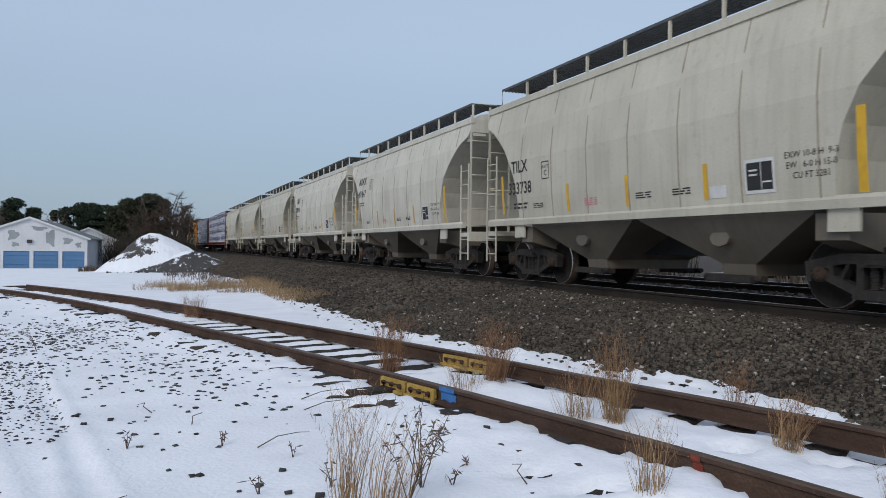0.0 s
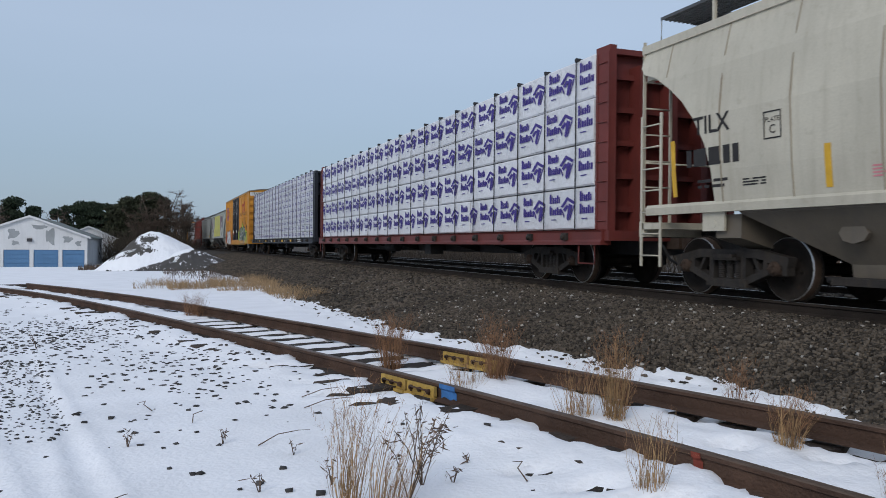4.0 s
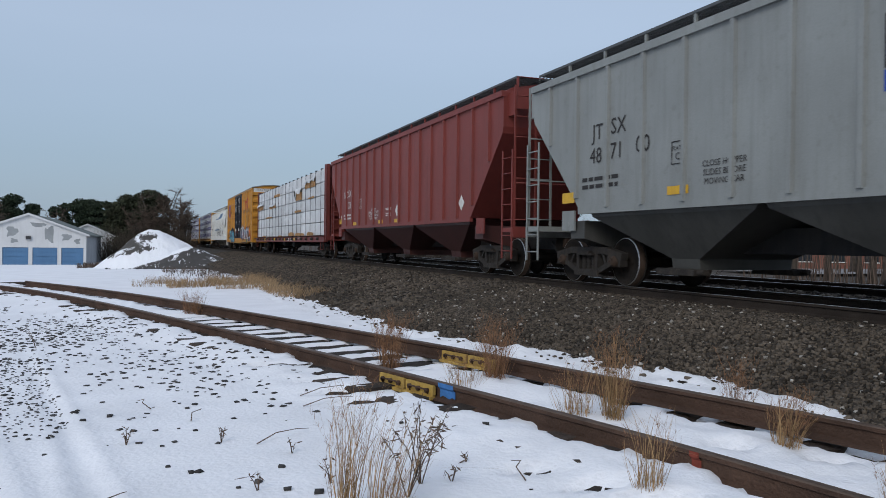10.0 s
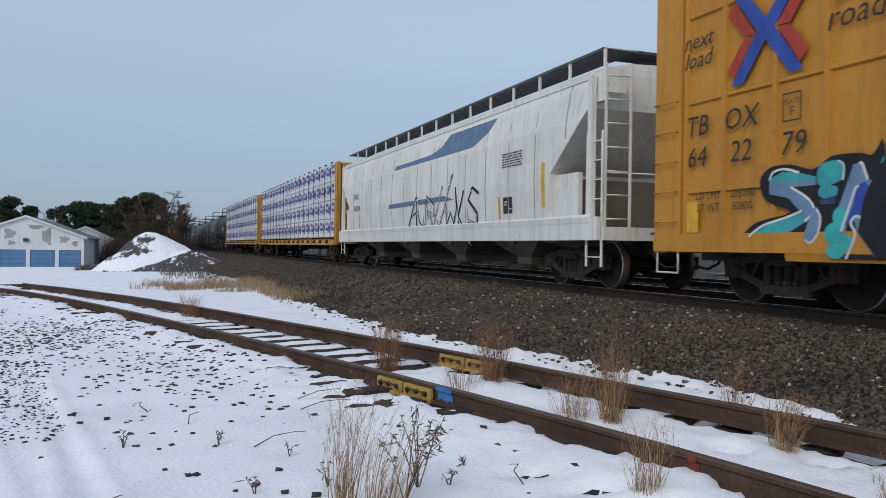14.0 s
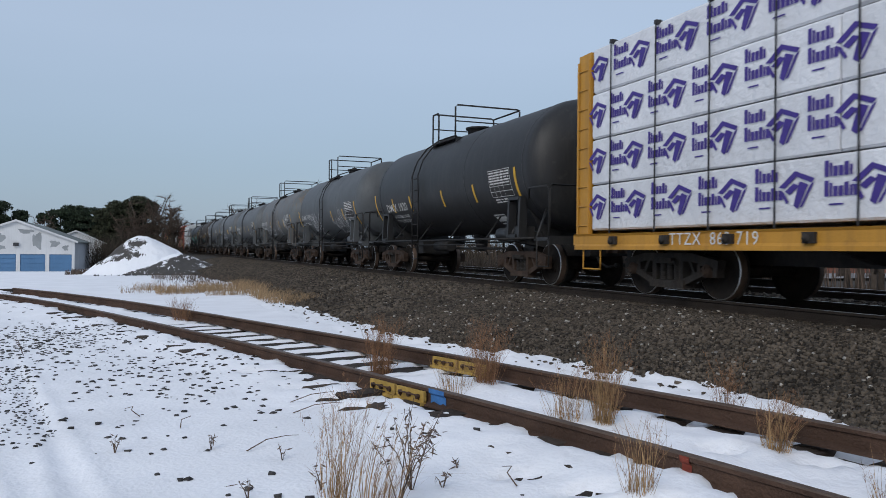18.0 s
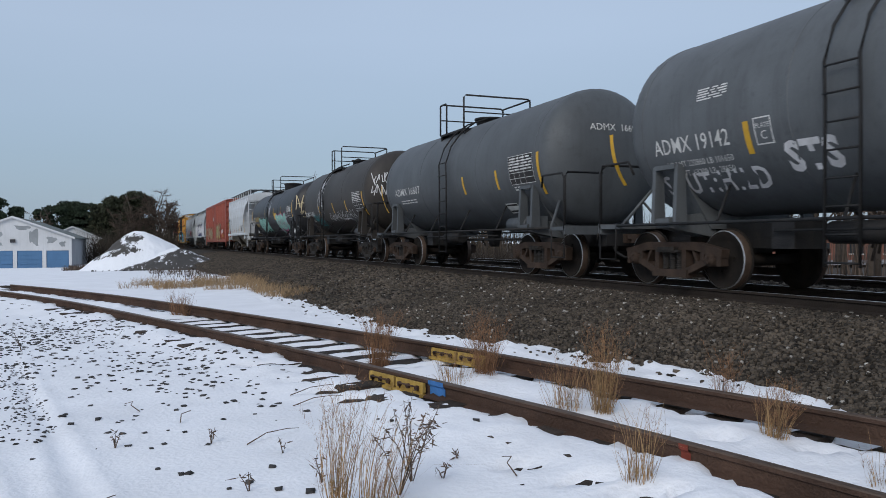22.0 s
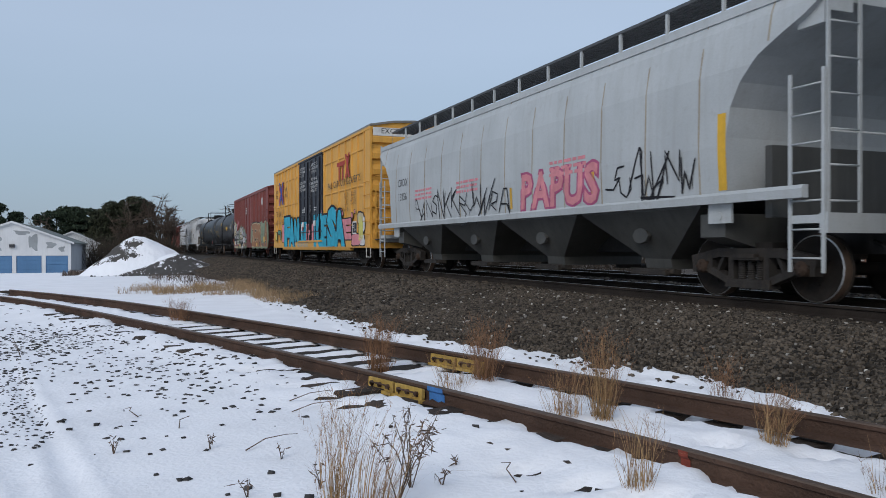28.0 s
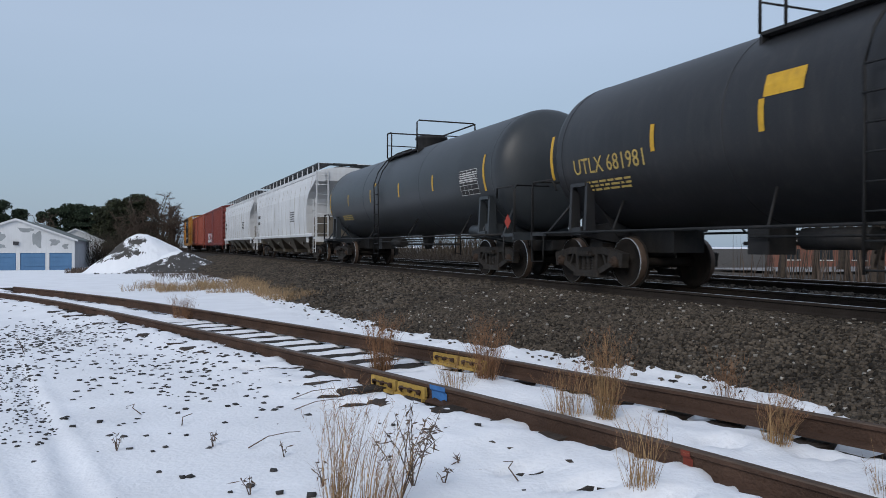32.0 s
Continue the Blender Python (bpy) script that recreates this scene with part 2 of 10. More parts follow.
def lerp_poly(y, poly, stop):
    """The rail's curve; straight on before 3 m and past stop."""
    def val(q):
        return sum(c * q ** i for i, c in enumerate(reversed(poly)))
    if y < 3.0:
        return val(3.0) + (y - 3.0) * (val(3.2) - val(3.0)) / 0.2
    if y > stop:
        return val(stop) + (y - stop) * (val(stop) - val(stop - 0.5)) / 0.5
    return val(y)


NEAR_POLY = (-2.2189e-05, 1.064346e-03, -2.192201e-02, -1.002690e-01, 3.848198)
FAR_POLY = (-1.3766e-05, 6.09036e-04, -1.334933e-02, -1.816510e-01, 5.389100)


def ballast_edge(y):
    return lerp_steps(y, ((0, 5.5), (4.5, 5.5), (5.7, 5.85), (6.7, 5.85), (7.8, 5.5), (9.5, 5.2), (11.2, 4.4), (13.8, 4.0), (20, 3.9), (30, 4.0), (50, 4.3), (90, 4.6)))


# where a tie's edge or the cinders show through the snow of the siding
BARE_SLITS = ((1.74, 7.74, 0.22, 0.05), (1.72, 7.16, 0.24, 0.06), (1.81, 6.70, 0.24, 0.06), (2.26, 4.38, 0.13, 0.05), (2.43, 3.91, 0.18, 0.05), (2.54, 3.56, 0.12, 0.05),
              (3.69, 4.12, 0.17, 0.045), (4.17, 3.70, 0.17, 0.045), (2.05, 5.6, 0.12, 0.04), (2.75, 3.45, 0.10, 0.04), (1.30, 8.9, 0.2, 0.05), (2.62, 6.5, 0.2, 0.05), (2.4, 7.3, 0.2, 0.05))


def land_z(x, y):
    """Height of the snow-covered ground."""
    away = max(0.0, y - 28.0)
    z = -1.6 * (1 - math.exp(-((away / 55.0) ** 1.6)))
    if x > 4:
        z *= max(0.0, 1 - (x - 4) / 6) if x < 10 else 0.0
    if x > 15:
        z -= min(1.0, (x - 15) * 0.25)
    near = max(0.0, 1 - abs(y) / 70)
    z += near * 0.03 * noise.noise(Vector((x * 0.6, y * 0.6, 0))) + near * 0.012 * noise.noise(Vector((x * 3.1, y * 3.1, 4)))
    # the cart road: pressed wheel tracks with raised lips beside the camera
    if 3 < y < 12 and x < 0.6:
        lip = -0.10 - 0.19 * (y - 4.7)
        fade = min(1, (12 - y) / 2.5)
        z += 0.018 * fade * math.exp(-((x - lip) / 0.05) ** 2)
        z -= 0.020 * fade * math.exp(-((x - lip + 0.12) / 0.075) ** 2)
        for c, w, end in ((-0.42 - 0.145 * (y - 4.8), 0.05, 6.8), (-0.62 - 0.26 * (y - 4.8), 0.06, 7.2)):
            z += 0.022 * max(0.0, min(1, end - y)) * math.exp(-((x - c) / w) ** 2)
    # snow banked over the siding's ties; between 8 and 14 m it lies on the ties alone
    if -4 < y < 30 and x < 6.5:
        u, v = x - near_rail_x(y), x - far_rail_x(y)
        if u > -1.1 and v < 0.9:
            bank = 0.085 + 0.05 * noise.noise(Vector((x * 1.3, y * 1.3, 5))) + 0.03 * noise.noise(Vector((x * 4, y * 4, 8)))
            if u > 0.05 and v < -0.05:
                if 7.9 < y < 14.6:
                    bank = -0.10
                else:
                    bank += 0.035 * (1 - min(abs(u - 0.75), 0.7) / 0.7)
            elif u < 0:
                if 5.9 < y < 9.3:              # trodden low beside the joint
                    bank -= 0.012 * min(1, (y - 5.9) / 0.3, (9.3 - y) / 0.5)
            # Snow sinks at the rail feet; the dark bed below draws the shadow gap.
            close = min(abs(u), abs(v))
            bank -= 0.10 * max(0.0, 1 - close / 0.17) * max(0.0, 0.60 + 1.0 * noise.noise(Vector((x * 2.4, y * 2.4, 3))) + 0.8 * noise.noise(Vector((x * 7, y * 7, 6))))
            bank += 0.022 * noise.noise(Vector((x * 9, y * 9, 1)))
            z += bank * min(1, (u + 1.1) / 0.7) * min(1, (0.9 - v) / 0.5)
            for sx, sy, rx, ry in BARE_SLITS:
                if abs(x - sx) < 0.6 and abs(y - sy) < 0.3:
                    k = (y - sy) + 0.35 * (x - sx)
                    z -= 0.13 * math.exp(-((x - sx) / rx) ** 2 - (k / ry) ** 2)
    d = ballast_edge(y) - x
    if -1.2 < d < 0.9:      # the snow thins out over the stones
        z += 0.05 * noise.noise(Vector((x * 2.2, y * 1.4, 9))) + 0.06 * noise.noise(Vector((x * 7, y * 4, 2)))
    return z


def ballast_z(x, y):
    e = ballast_edge(y)
    u = (x - e) / (7.35 - e)
    if u < 0:
        return -0.02 + (x - e) * 0.30
    if x < 7.35:
        return -0.02 + 0.545 * u ** 0.85
    if x < 15.0:
        return 0.525
    return 0.525 - (x - 15.0) * 0.5


def grid_sheet(name, xs, ys, height, material, label, category):
    verts = [(x, y, height(x, y)) for y in ys for x in xs]
    k = len(xs)
    faces = [(j * k + i, j * k + i + 1, (j + 1) * k + i + 1, (j + 1) * k + i) for j in range(len(ys) - 1) for i in range(k - 1)]
    me = bpy.data.meshes.new(name)
    me.from_pydata(verts, [], faces)
    me.materials.append(material)
    me.polygons.foreach_set("use_smooth", [True] * len(faces))
    return tagged(new(name, me), label, category, kind="structure")


def stepped(*spans):
    out = []
    for a, b, s in spans:
        k = max(1, round((b - a) / s))
        out += [a + (b - a) * i / k for i in range(k)]
    return out + [spans[-1][1]]


grid_sheet("ground", stepped((-3000, -200, 700), (-200, -30, 17), (-30, -8, 2), (-8, -3, 0.25), (-3, 1, 0.05), (1, 6, 0.07), (6, 16, 1), (16, 40, 4), (40, 200, 40), (200, 3000, 700)),
           stepped((-3000, -200, 700), (-200, -10, 20), (-10, 2, 1), (2, 12, 0.08), (12, 30, 0.25), (30, 60, 1.5), (60, 200, 10), (200, 3000, 400)),
           land_z, M_SNOW, "thin trampled snow over open ground beside the track", "ground")
grid_sheet("ballast_bed", stepped((3.6, 8.4, 0.15), (8.4, 15.0, 0.6), (15.0, 17.6, 0.8)), stepped((-400, -20, 20), (-20, 2, 1), (2, 30, 0.3), (30, 100, 2), (100, 900, 40)),
           ballast_z, M_BALLAST, "sloping bed of dark grey crushed stone under the main tracks", "ballast")




def siding_bed_z(x, y):
    u, v = x - near_rail_x(y), x - far_rail_x(y)
    edge = max(0.0, -0.75 - u, v - 0.45)
    base = 0.070 if 7.9 < y < 14.6 and u > 0 and v < 0 else 0.022
    return base + 0.010 * noise.noise(Vector((x * 5, y * 5, 2))) - edge * 0.6


def verge_z(x, y):
    return land_z(x, y) + 0.14 + 0.08 * noise.noise(Vector((x * 0.5, y * 0.5, 6)))


M_CINDER = mat("siding_cinders", (0.045, 0.036, 0.030), 0.95, 0, 0.4, 3, (0.02, 0.016, 0.014), 0, None, 0.8, 40)
M_FARDARK = mat("dark_far_ground", (0.052, 0.041, 0.032), 0.95, 0, 0.45, 1.0, (0.13, 0.11, 0.09), 0, None, 0.8, 9)
M_THINSNOW = mat("thin_snow_on_dark_ground", (0.27, 0.26, 0.26), 0.9, 0, 0.5, 0.8, (0.08, 0.065, 0.05), 0.5, (0.07, 0.055, 0.045), 0.6, 6)
BED_YS = stepped((2.0, 18.0, 0.15))
bed_rows = [[near_rail_x(y) - 1.1 + (far_rail_x(y) + 0.8 - near_rail_x(y) + 1.1) * i / 14 for i in range(15)] for y in BED_YS]
bed = Geo().add([(x, y, siding_bed_z(x, y)) for y, row in zip(BED_YS, bed_rows) for x in row],
                [(j * 15 + i, j * 15 + i + 1, (j + 1) * 15 + i + 1, (j + 1) * 15 + i) for j in range(len(BED_YS) - 1) for i in range(14)], True)
solo("siding_bed", bed, M_CINDER, "dark cinders under the old siding, standing in for shadow at the rail feet", "ballast", kind="structure", fix=False)
# Added dark sheet: covers the far snow so that gaps under the cars stay dim.
grid_sheet("verge", stepped((16.2, 30, 0.9), (30, 46, 2), (46, 600, 80)), stepped((-500, -120, 60), (-120, -20, 8), (-20, 60, 1.2), (60, 260, 8), (260, 700, 60)), verge_z, M_FARDARK, "dark brown sheet added over the snow on the far side of the tracks", "ground")
grid_sheet("snow_patch", stepped((50, 76, 4)), stepped((48, 60, 4)), lambda x, y: verge_z(x, y) + 0.25, M_THINSNOW, "thin patchy snow on open ground before the brick building", "ground")
grid_sheet("snow_patch", stepped((20.5, 31, 0.7)), stepped((16, 24, 0.7)), lambda x, y: verge_z(x, y) + 0.10 - 0.35 * max(0.0, abs(x - 25.7) / 5.2, abs(y - 20.0) / 4.0) ** 3 + 0.08 * noise.noise(Vector((x * 0.9, y * 0.9, 1))),
           M_THINSNOW, "thin patchy snow among the far trunks", "ground")


def stones(name, count, box, size, base, material, label, seed, sink=0.35, keep=None, flat=1.0):
    """Broken stones on the ground, joined in one mesh."""
    rng = np.random.default_rng(seed)
    cube = np.array([(x, y, z) for x in (-1, 1) for y in (-1, 1) for z in (-1, 1)], float)
    quads = np.array([(0, 1, 3, 2), (4, 6, 7, 5), (0, 4, 5, 1), (2, 3, 7, 6), (0, 2, 6, 4), (1, 5, 7, 3)])
    x = rng.uniform(box[0], box[1], count)
    y = box[2] + (box[3] - box[2]) * rng.random(count) ** box[4]
    if keep:
        ok = np.array([keep(a, b) for a, b in zip(x, y)])
        x, y = x[ok], y[ok]
    z = np.array([base(a, b) for a, b in zip(x, y)])
    k = len(x)
    s = rng.uniform(size[0], size[1], k)[:, None, None]
    v = cube[None] * rng.uniform(0.55, 1.0, (k, 8, 3)) * rng.uniform(0.6, 1.0, (k, 1, 3)) * s * 0.6
    a, b = rng.uniform(0, 2 * np.pi, (2, k))
    tilt = rng.uniform(-0.7, 0.7, k)
    ca, sa, ct, st = np.cos(a), np.sin(a), np.cos(tilt), np.sin(tilt)
    vy, vz = v[..., 1] * ct[:, None] - v[..., 2] * st[:, None], v[..., 1] * st[:, None] + v[..., 2] * ct[:, None]
    vx = v[..., 0]
    v = np.stack([vx * ca[:, None] - vy * sa[:, None], vx * sa[:, None] + vy * ca[:, None], vz], -1)
    v[..., 2] *= flat
    v += np.stack([x, y, z + s[:, 0, 0] * (0.5 - sink) * flat], -1)[:, None]
    f = (quads[None] + 8 * np.arange(k)[:, None, None]).reshape(-1, 4)
    me = bpy.data.meshes.new(name)
    me.vertices.add(k * 8)
    me.vertices.foreach_set("co", v.reshape(-1))
    me.loops.add(f.size)
    me.loops.foreach_set("vertex_index", f.reshape(-1))
    me.polygons.add(len(f))
    me.polygons.foreach_set("loop_start", np.arange(0, f.size, 4))
    me.update(calc_edges=True)
    me.materials.append(material)
    return tagged(new(name, me), label, "stones", kind="stuff")


stones("ballast_stones", 70000, (4.0, 8.25, 2.2, 15, 1.12), (0.022, 0.054), ballast_z, M_STONE, "crushed grey ballast stones on the near slope", 1, 0.3,
       lambda x, y: x > ballast_edge(y) - 0.35 + 0.25 * noise.noise(Vector((x * 2, y * 2, 1))))
stones("ballast_stones", 1100, (4.6, 8.25, 2.2, 26, 1.0), (0.018, 0.05), lambda x, y: ballast_z(x, y) + 0.012, M_PALESTONE, "pale stones among the dark ballast", 5, 0.25, lambda x, y: x > ballast_edge(y))
stones("ballast_stones", 34000, (3.7, 8.25, 15, 75, 1.4), (0.045, 0.10), ballast_z, M_STONE, "crushed grey ballast stones further along the slope", 2, 0.3,
       lambda x, y: x > ballast_edge(y) - 0.4)
stones("ballast_stones", 9000, (9.9, 15.2, 4, 60, 1.2), (0.06, 0.12), ballast_z, M_STONE, "crushed grey ballast stones between the two main tracks", 3, 0.3)


def cluster(x, y):
    """Where dark stones break through the snow."""
    a = noise.noise(Vector((x * 0.9 + 3, y * 0.45, 7)))
    patch = 0.9 * math.exp(-((x + 1.4) / 1.3) ** 2 - ((y - 13.0) / 2.2) ** 2) + 0.42 * math.exp(-((x - 0.35) / 1.3) ** 2 - ((y - 8.8) / 1.9) ** 2)
    return (0.30 * a + patch + 0.05) * min(1.0, max(0.15, (y - 4.5) / 2.5)) > CHANCE.random() and x < near_rail_x(y) - 0.30


CHANCE = random.Random(5)
stones("ballast_stones", 2600, (3.2, 5.6, 3.5, 32, 1.0), (0.03, 0.07), land_z, M_STONE, "stray ballast stones in the thin snow beside the slope", 4, 0.42,
       lambda x, y: ballast_edge(y) - 1.0 < x and CHANCE.random() < (x - ballast_edge(y) + 1.0) ** 2 and x > far_rail_x(y) + 0.15, 0.7)
stones("scattered_stones", 12000, (-5.0, 2.6, 3.6, 19, 1.0), (0.016, 0.062), land_z, M_GRIT, "dark loose stones half sunk in the snow", 6, 0.42, cluster, 0.42)
stones("scattered_stones", 1700, (-2.6, -0.55, 6.2, 10.5, 1.0), (0.012, 0.035), land_z, M_GRIT, "fine dark gravel showing through packed snow", 7, 0.42,
       lambda x, y: -1.15 - 0.17 * (y - 5.5) < x < -0.35 - 0.17 * (y - 5.5), 0.5)
stones("scattered_stones", 16, (-0.4, 2.4, 3.8, 7, 1.0), (0.03, 0.06), land_z, M_GRIT, "single dark stones lying in the snow", 8, 0.40, lambda x, y: x < near_rail_x(y) - 0.4, 0.55)


# ---- tracks ----
def rail_outline(cx, top, high=0.165, head=0.036, foot=0.07):
    return [(cx - head, top - 0.008), (cx - head + 0.008, top), (cx + head - 0.008, top), (cx + head, top - 0.008), (cx + head, top - 0.034),
            (cx + 0.012, top - 0.048), (cx + 0.01, top - high + 0.035), (cx + foot, top - high + 0.014), (cx + foot, top - high),
            (cx - foot, top - high), (cx - foot, top - high + 0.014), (cx - 0.01, top - high + 0.035), (cx - 0.012, top - 0.048), (cx - head, top - 0.034)]


def straight_rail(name, x, top, y0, y1, label):
    g = Geo()
    g.s = 0
    g.prism(rail_outline(x, top - 0.002), y0, y1, "y")
    g.s = 1
    g.box(x - 0.027, x + 0.027, y0, y1, top - 0.0018, top)
    return solo(name, g, [M_MAINRAIL, M_SHINE], label, "rail", "main rails", "structure")


for cx in (MAIN_X, SECOND_X):
    for d in (-0.7525, 0.7525):
        straight_rail("rail", cx + d, RAIL_Z, -400, 900, "dark steel rail with a polished top on the main line")


def bent_rail(name, xf, top, y0, y1, label):
    """A rail along a curve."""
    ys = stepped((y0, y1, 0.4))
    out = rail_outline(0, 0)
    k = len(out)
    vs, fs = [], []
    for y in ys:
        d = (xf(y + 0.05) - xf(y - 0.05)) / 0.1
        c = 1 / math.hypot(1, d)
        dip = 0.010 * noise.noise(Vector((0, y * 0.35, top * 9)))
        vs += [(xf(y) + o * c, y - o * d * c, top + z + dip) for o, z in out]
    for j in range(len(ys) - 1):
        fs += [(j * k + i, j * k + (i + 1) % k, (j + 1) * k + (i + 1) % k, (j + 1) * k + i) for i in range(k)]
    fs += [tuple(range(k)), tuple(range((len(ys) - 1) * k, len(ys) * k))]
    g = Geo().add(vs, fs)
    g.m = [1 if (i % k) in (0, 1, 2) and i < len(fs) - 2 else 0 for i in range(len(fs))]
    return solo(name, g, [M_RUST, M_RAILTOP], label, "rail", "siding rails", "structure")


near_rail = bent_rail("rail", near_rail_x, 0.20, -6, 60, "rust-brown rail of the disused siding, close to the road")
far_rail = bent_rail("rail", far_rail_x, 0.27, -6, 24.7, "rust-brown rail of the disused siding, ending in the snow")


def siding_heading(y):
    return (near_rail_x(y + 0.2) - near_rail_x(y - 0.2)) / 0.4


def place_on_siding(y, across, z):
    """A pose on the siding: across metres from the near rail, turned along the track."""
    d = siding_heading(y)
    c = 1 / math.hypot(1, d)
    return pose(near_rail_x(y) + across * c, y - across * d * c, z, 0, 0, -math.degrees(math.atan(d)))


TIE_GEO = Geo().prism([(-0.55, -0.1), (-0.55, 0.05), (-0.53, 0.07), (2.05, 0.07), (2.07, 0.05), (2.07, -0.1)], -0.115, 0.115, "y")
TIE_MESH = TIE_GEO.mesh("tie", M_TIE)
fix_normals(TIE_MESH)
siding_ties = thing("siding_ties", "old dark wooden ties of the siding, partly under snow", "ties", kind="structure")
siding_snow = thing("snow_on_ties", "soft snow lying in ridges on the siding ties", "snow", kind="structure")
rng = random.Random(11)
for i in range(46):
    y = 2.2 + i * 0.56
    t = new("tie", TIE_MESH)
    t.parent = siding_ties
    t.matrix_basis = place_on_siding(y + rng.uniform(-0.04, 0.04), rng.uniform(-0.05, 0.05), 0.0) @ pose(0, 0, rng.uniform(-0.02, 0.01), 0, 0, rng.uniform(-1.5, 1.5))
    if 7.6 < y < 14.8:                    # ridges of snow on the ties, bare gaps between
        g, n = Geo(), 13
        top = [(0.06 + 1.36 * k / n, 0.092 + 0.014 * rng.random()) for k in range(n + 1)]
        vs, fs = [], []
        for x, z in top:
            w = 0.085 + 0.03 * rng.random()
            vs += [(x, -w, 0.06), (x, -w * 0.6, z), (x, w * 0.6, z), (x, w, 0.06)]
        for k in range(n):
            fs += [(4 * k + j, 4 * k + j + 1, 4 * k + j + 5, 4 * k + j + 4) for j in range(3)]
        fs += [(0, 1, 2, 3), (4 * n, 4 * n + 1, 4 * n + 2, 4 * n + 3)]
        g.add(vs, fs, True)
        part("snow_ridge", g, M_SNOW, siding_snow, at=place_on_siding(y, 0, 0.0))

main_ties = thing("main_ties", "dark wooden ties of the main line sunk in stone", "ties", kind="structure")
MAIN_TIE = Geo().prism([(-1.3, -0.17), (-1.3, 0), (1.3, 0), (1.3, -0.17)], -0.115, 0.115, "y").mesh("tie", M_TIE)
fix_normals(MAIN_TIE)
for cx in (MAIN_X, SECOND_X):
    for i in range(120 if cx == MAIN_X else 70):
        t = new("tie", MAIN_TIE)
        t.parent = main_ties
        t.matrix_basis = pose(cx + rng.uniform(-0.03, 0.03), 1.0 + i * 0.53, RAIL_Z - 0.168, 0, 0, rng.uniform(-0.6, 0.6))


def joint_bars(y0, xf, top, side, label):
    """Two yellow insulated joint bars bolted to a rail's web, with a blue paint mark."""
    ob = thing("rail_joint", label, "rail joint", "yellow rail joints")
    d = (xf(y0 + 0.2) - xf(y0 - 0.2)) / 0.4
    ob.matrix_basis = pose(xf(y0), y0, top, 0, 0, -math.degrees(math.atan(d)))
    for k, off in enumerate((-0.235, 0.235)):
        g = Geo()
        x0 = side * 0.042
        g.prism([(off - 0.215, -0.038), (off + 0.215, -0.038), (off + 0.222, -0.12), (off + 0.20, -0.15), (off - 0.20, -0.15), (off - 0.222, -0.12)], x0, x0 + side * 0.03, "x")
        g.prism([(off - 0.222, -0.135), (off + 0.222, -0.135), (off + 0.222, -0.165), (off - 0.222, -0.165)], x0, x0 + side * 0.065, "x")
        p = part("joint_bar", g, M_YELLOWBAR, ob)
        for q in (-0.14, 0.0, 0.14):
            b = Geo().revolve([(0, 0.0), (0, 0.024), (side * 0.028, 0.024), (side * 0.03, 0.0)], "x", 6, (x0 + side * 0.03, off + q, -0.088), False)
            part("bolt", b, M_RUST, p)
        h = Geo().tube([(x0 + side * 0.05, off - 0.17, -0.11), (x0 + side * 0.075, off - 0.17, -0.07), (x0 + side * 0.075, off + 0.12, -0.07), (x0 + side * 0.05, off + 0.12, -0.12)], 0.008)
        part("clip", h, M_RUST, p)
    return ob


joint_bars(7.00, near_rail_x, 0.20, -1, "yellow painted insulated joint bars bolted to the near siding rail")
joint_bars(7.85, far_rail_x, 0.27, -1, "yellow painted insulated joint bars bolted to the far siding rail")


def rail_patch(name, y0, y1, material, label, lo, hi):
    g = Geo()
    ys = stepped((y0, y1, 0.04))
    vs, fs = [], []
    for i, y in enumerate(ys):
        w = 0.012 * math.sin(i * 2.1)
        vs += [(near_rail_x(y) - 0.0420, y, 0.20 + hi), (near_rail_x(y) - 0.0395, y, 0.20 - 0.04), (near_rail_x(y) - 0.02, y, 0.20 - 0.06), (near_rail_x(y) - 0.0185, y, 0.20 + lo + w)]
    for i in range(len(ys) - 1):
        fs += [(4 * i + j, 4 * i + j + 1, 4 * i + j + 5, 4 * i + j + 4) for j in range(3)]
    return solo(name, g.add(vs, fs), material, label, "paint mark")


rail_patch("paint_mark", 6.30, 6.52, M_BLUEPAINT, "bright blue spray paint on the rusty rail", -0.125, 0.0)
rail_patch("paint_mark", 3.82, 3.89, M_REDPAINT, "faded red spray paint on the rusty rail", -0.12, -0.005)


# ---- what all freight cars share ----
# Car space: x < 0 is the road's side, y < 0 the end that runs ahead, z = GEAR the top of the rails.
AXLE, WHEEL_R = 0.925, 0.45


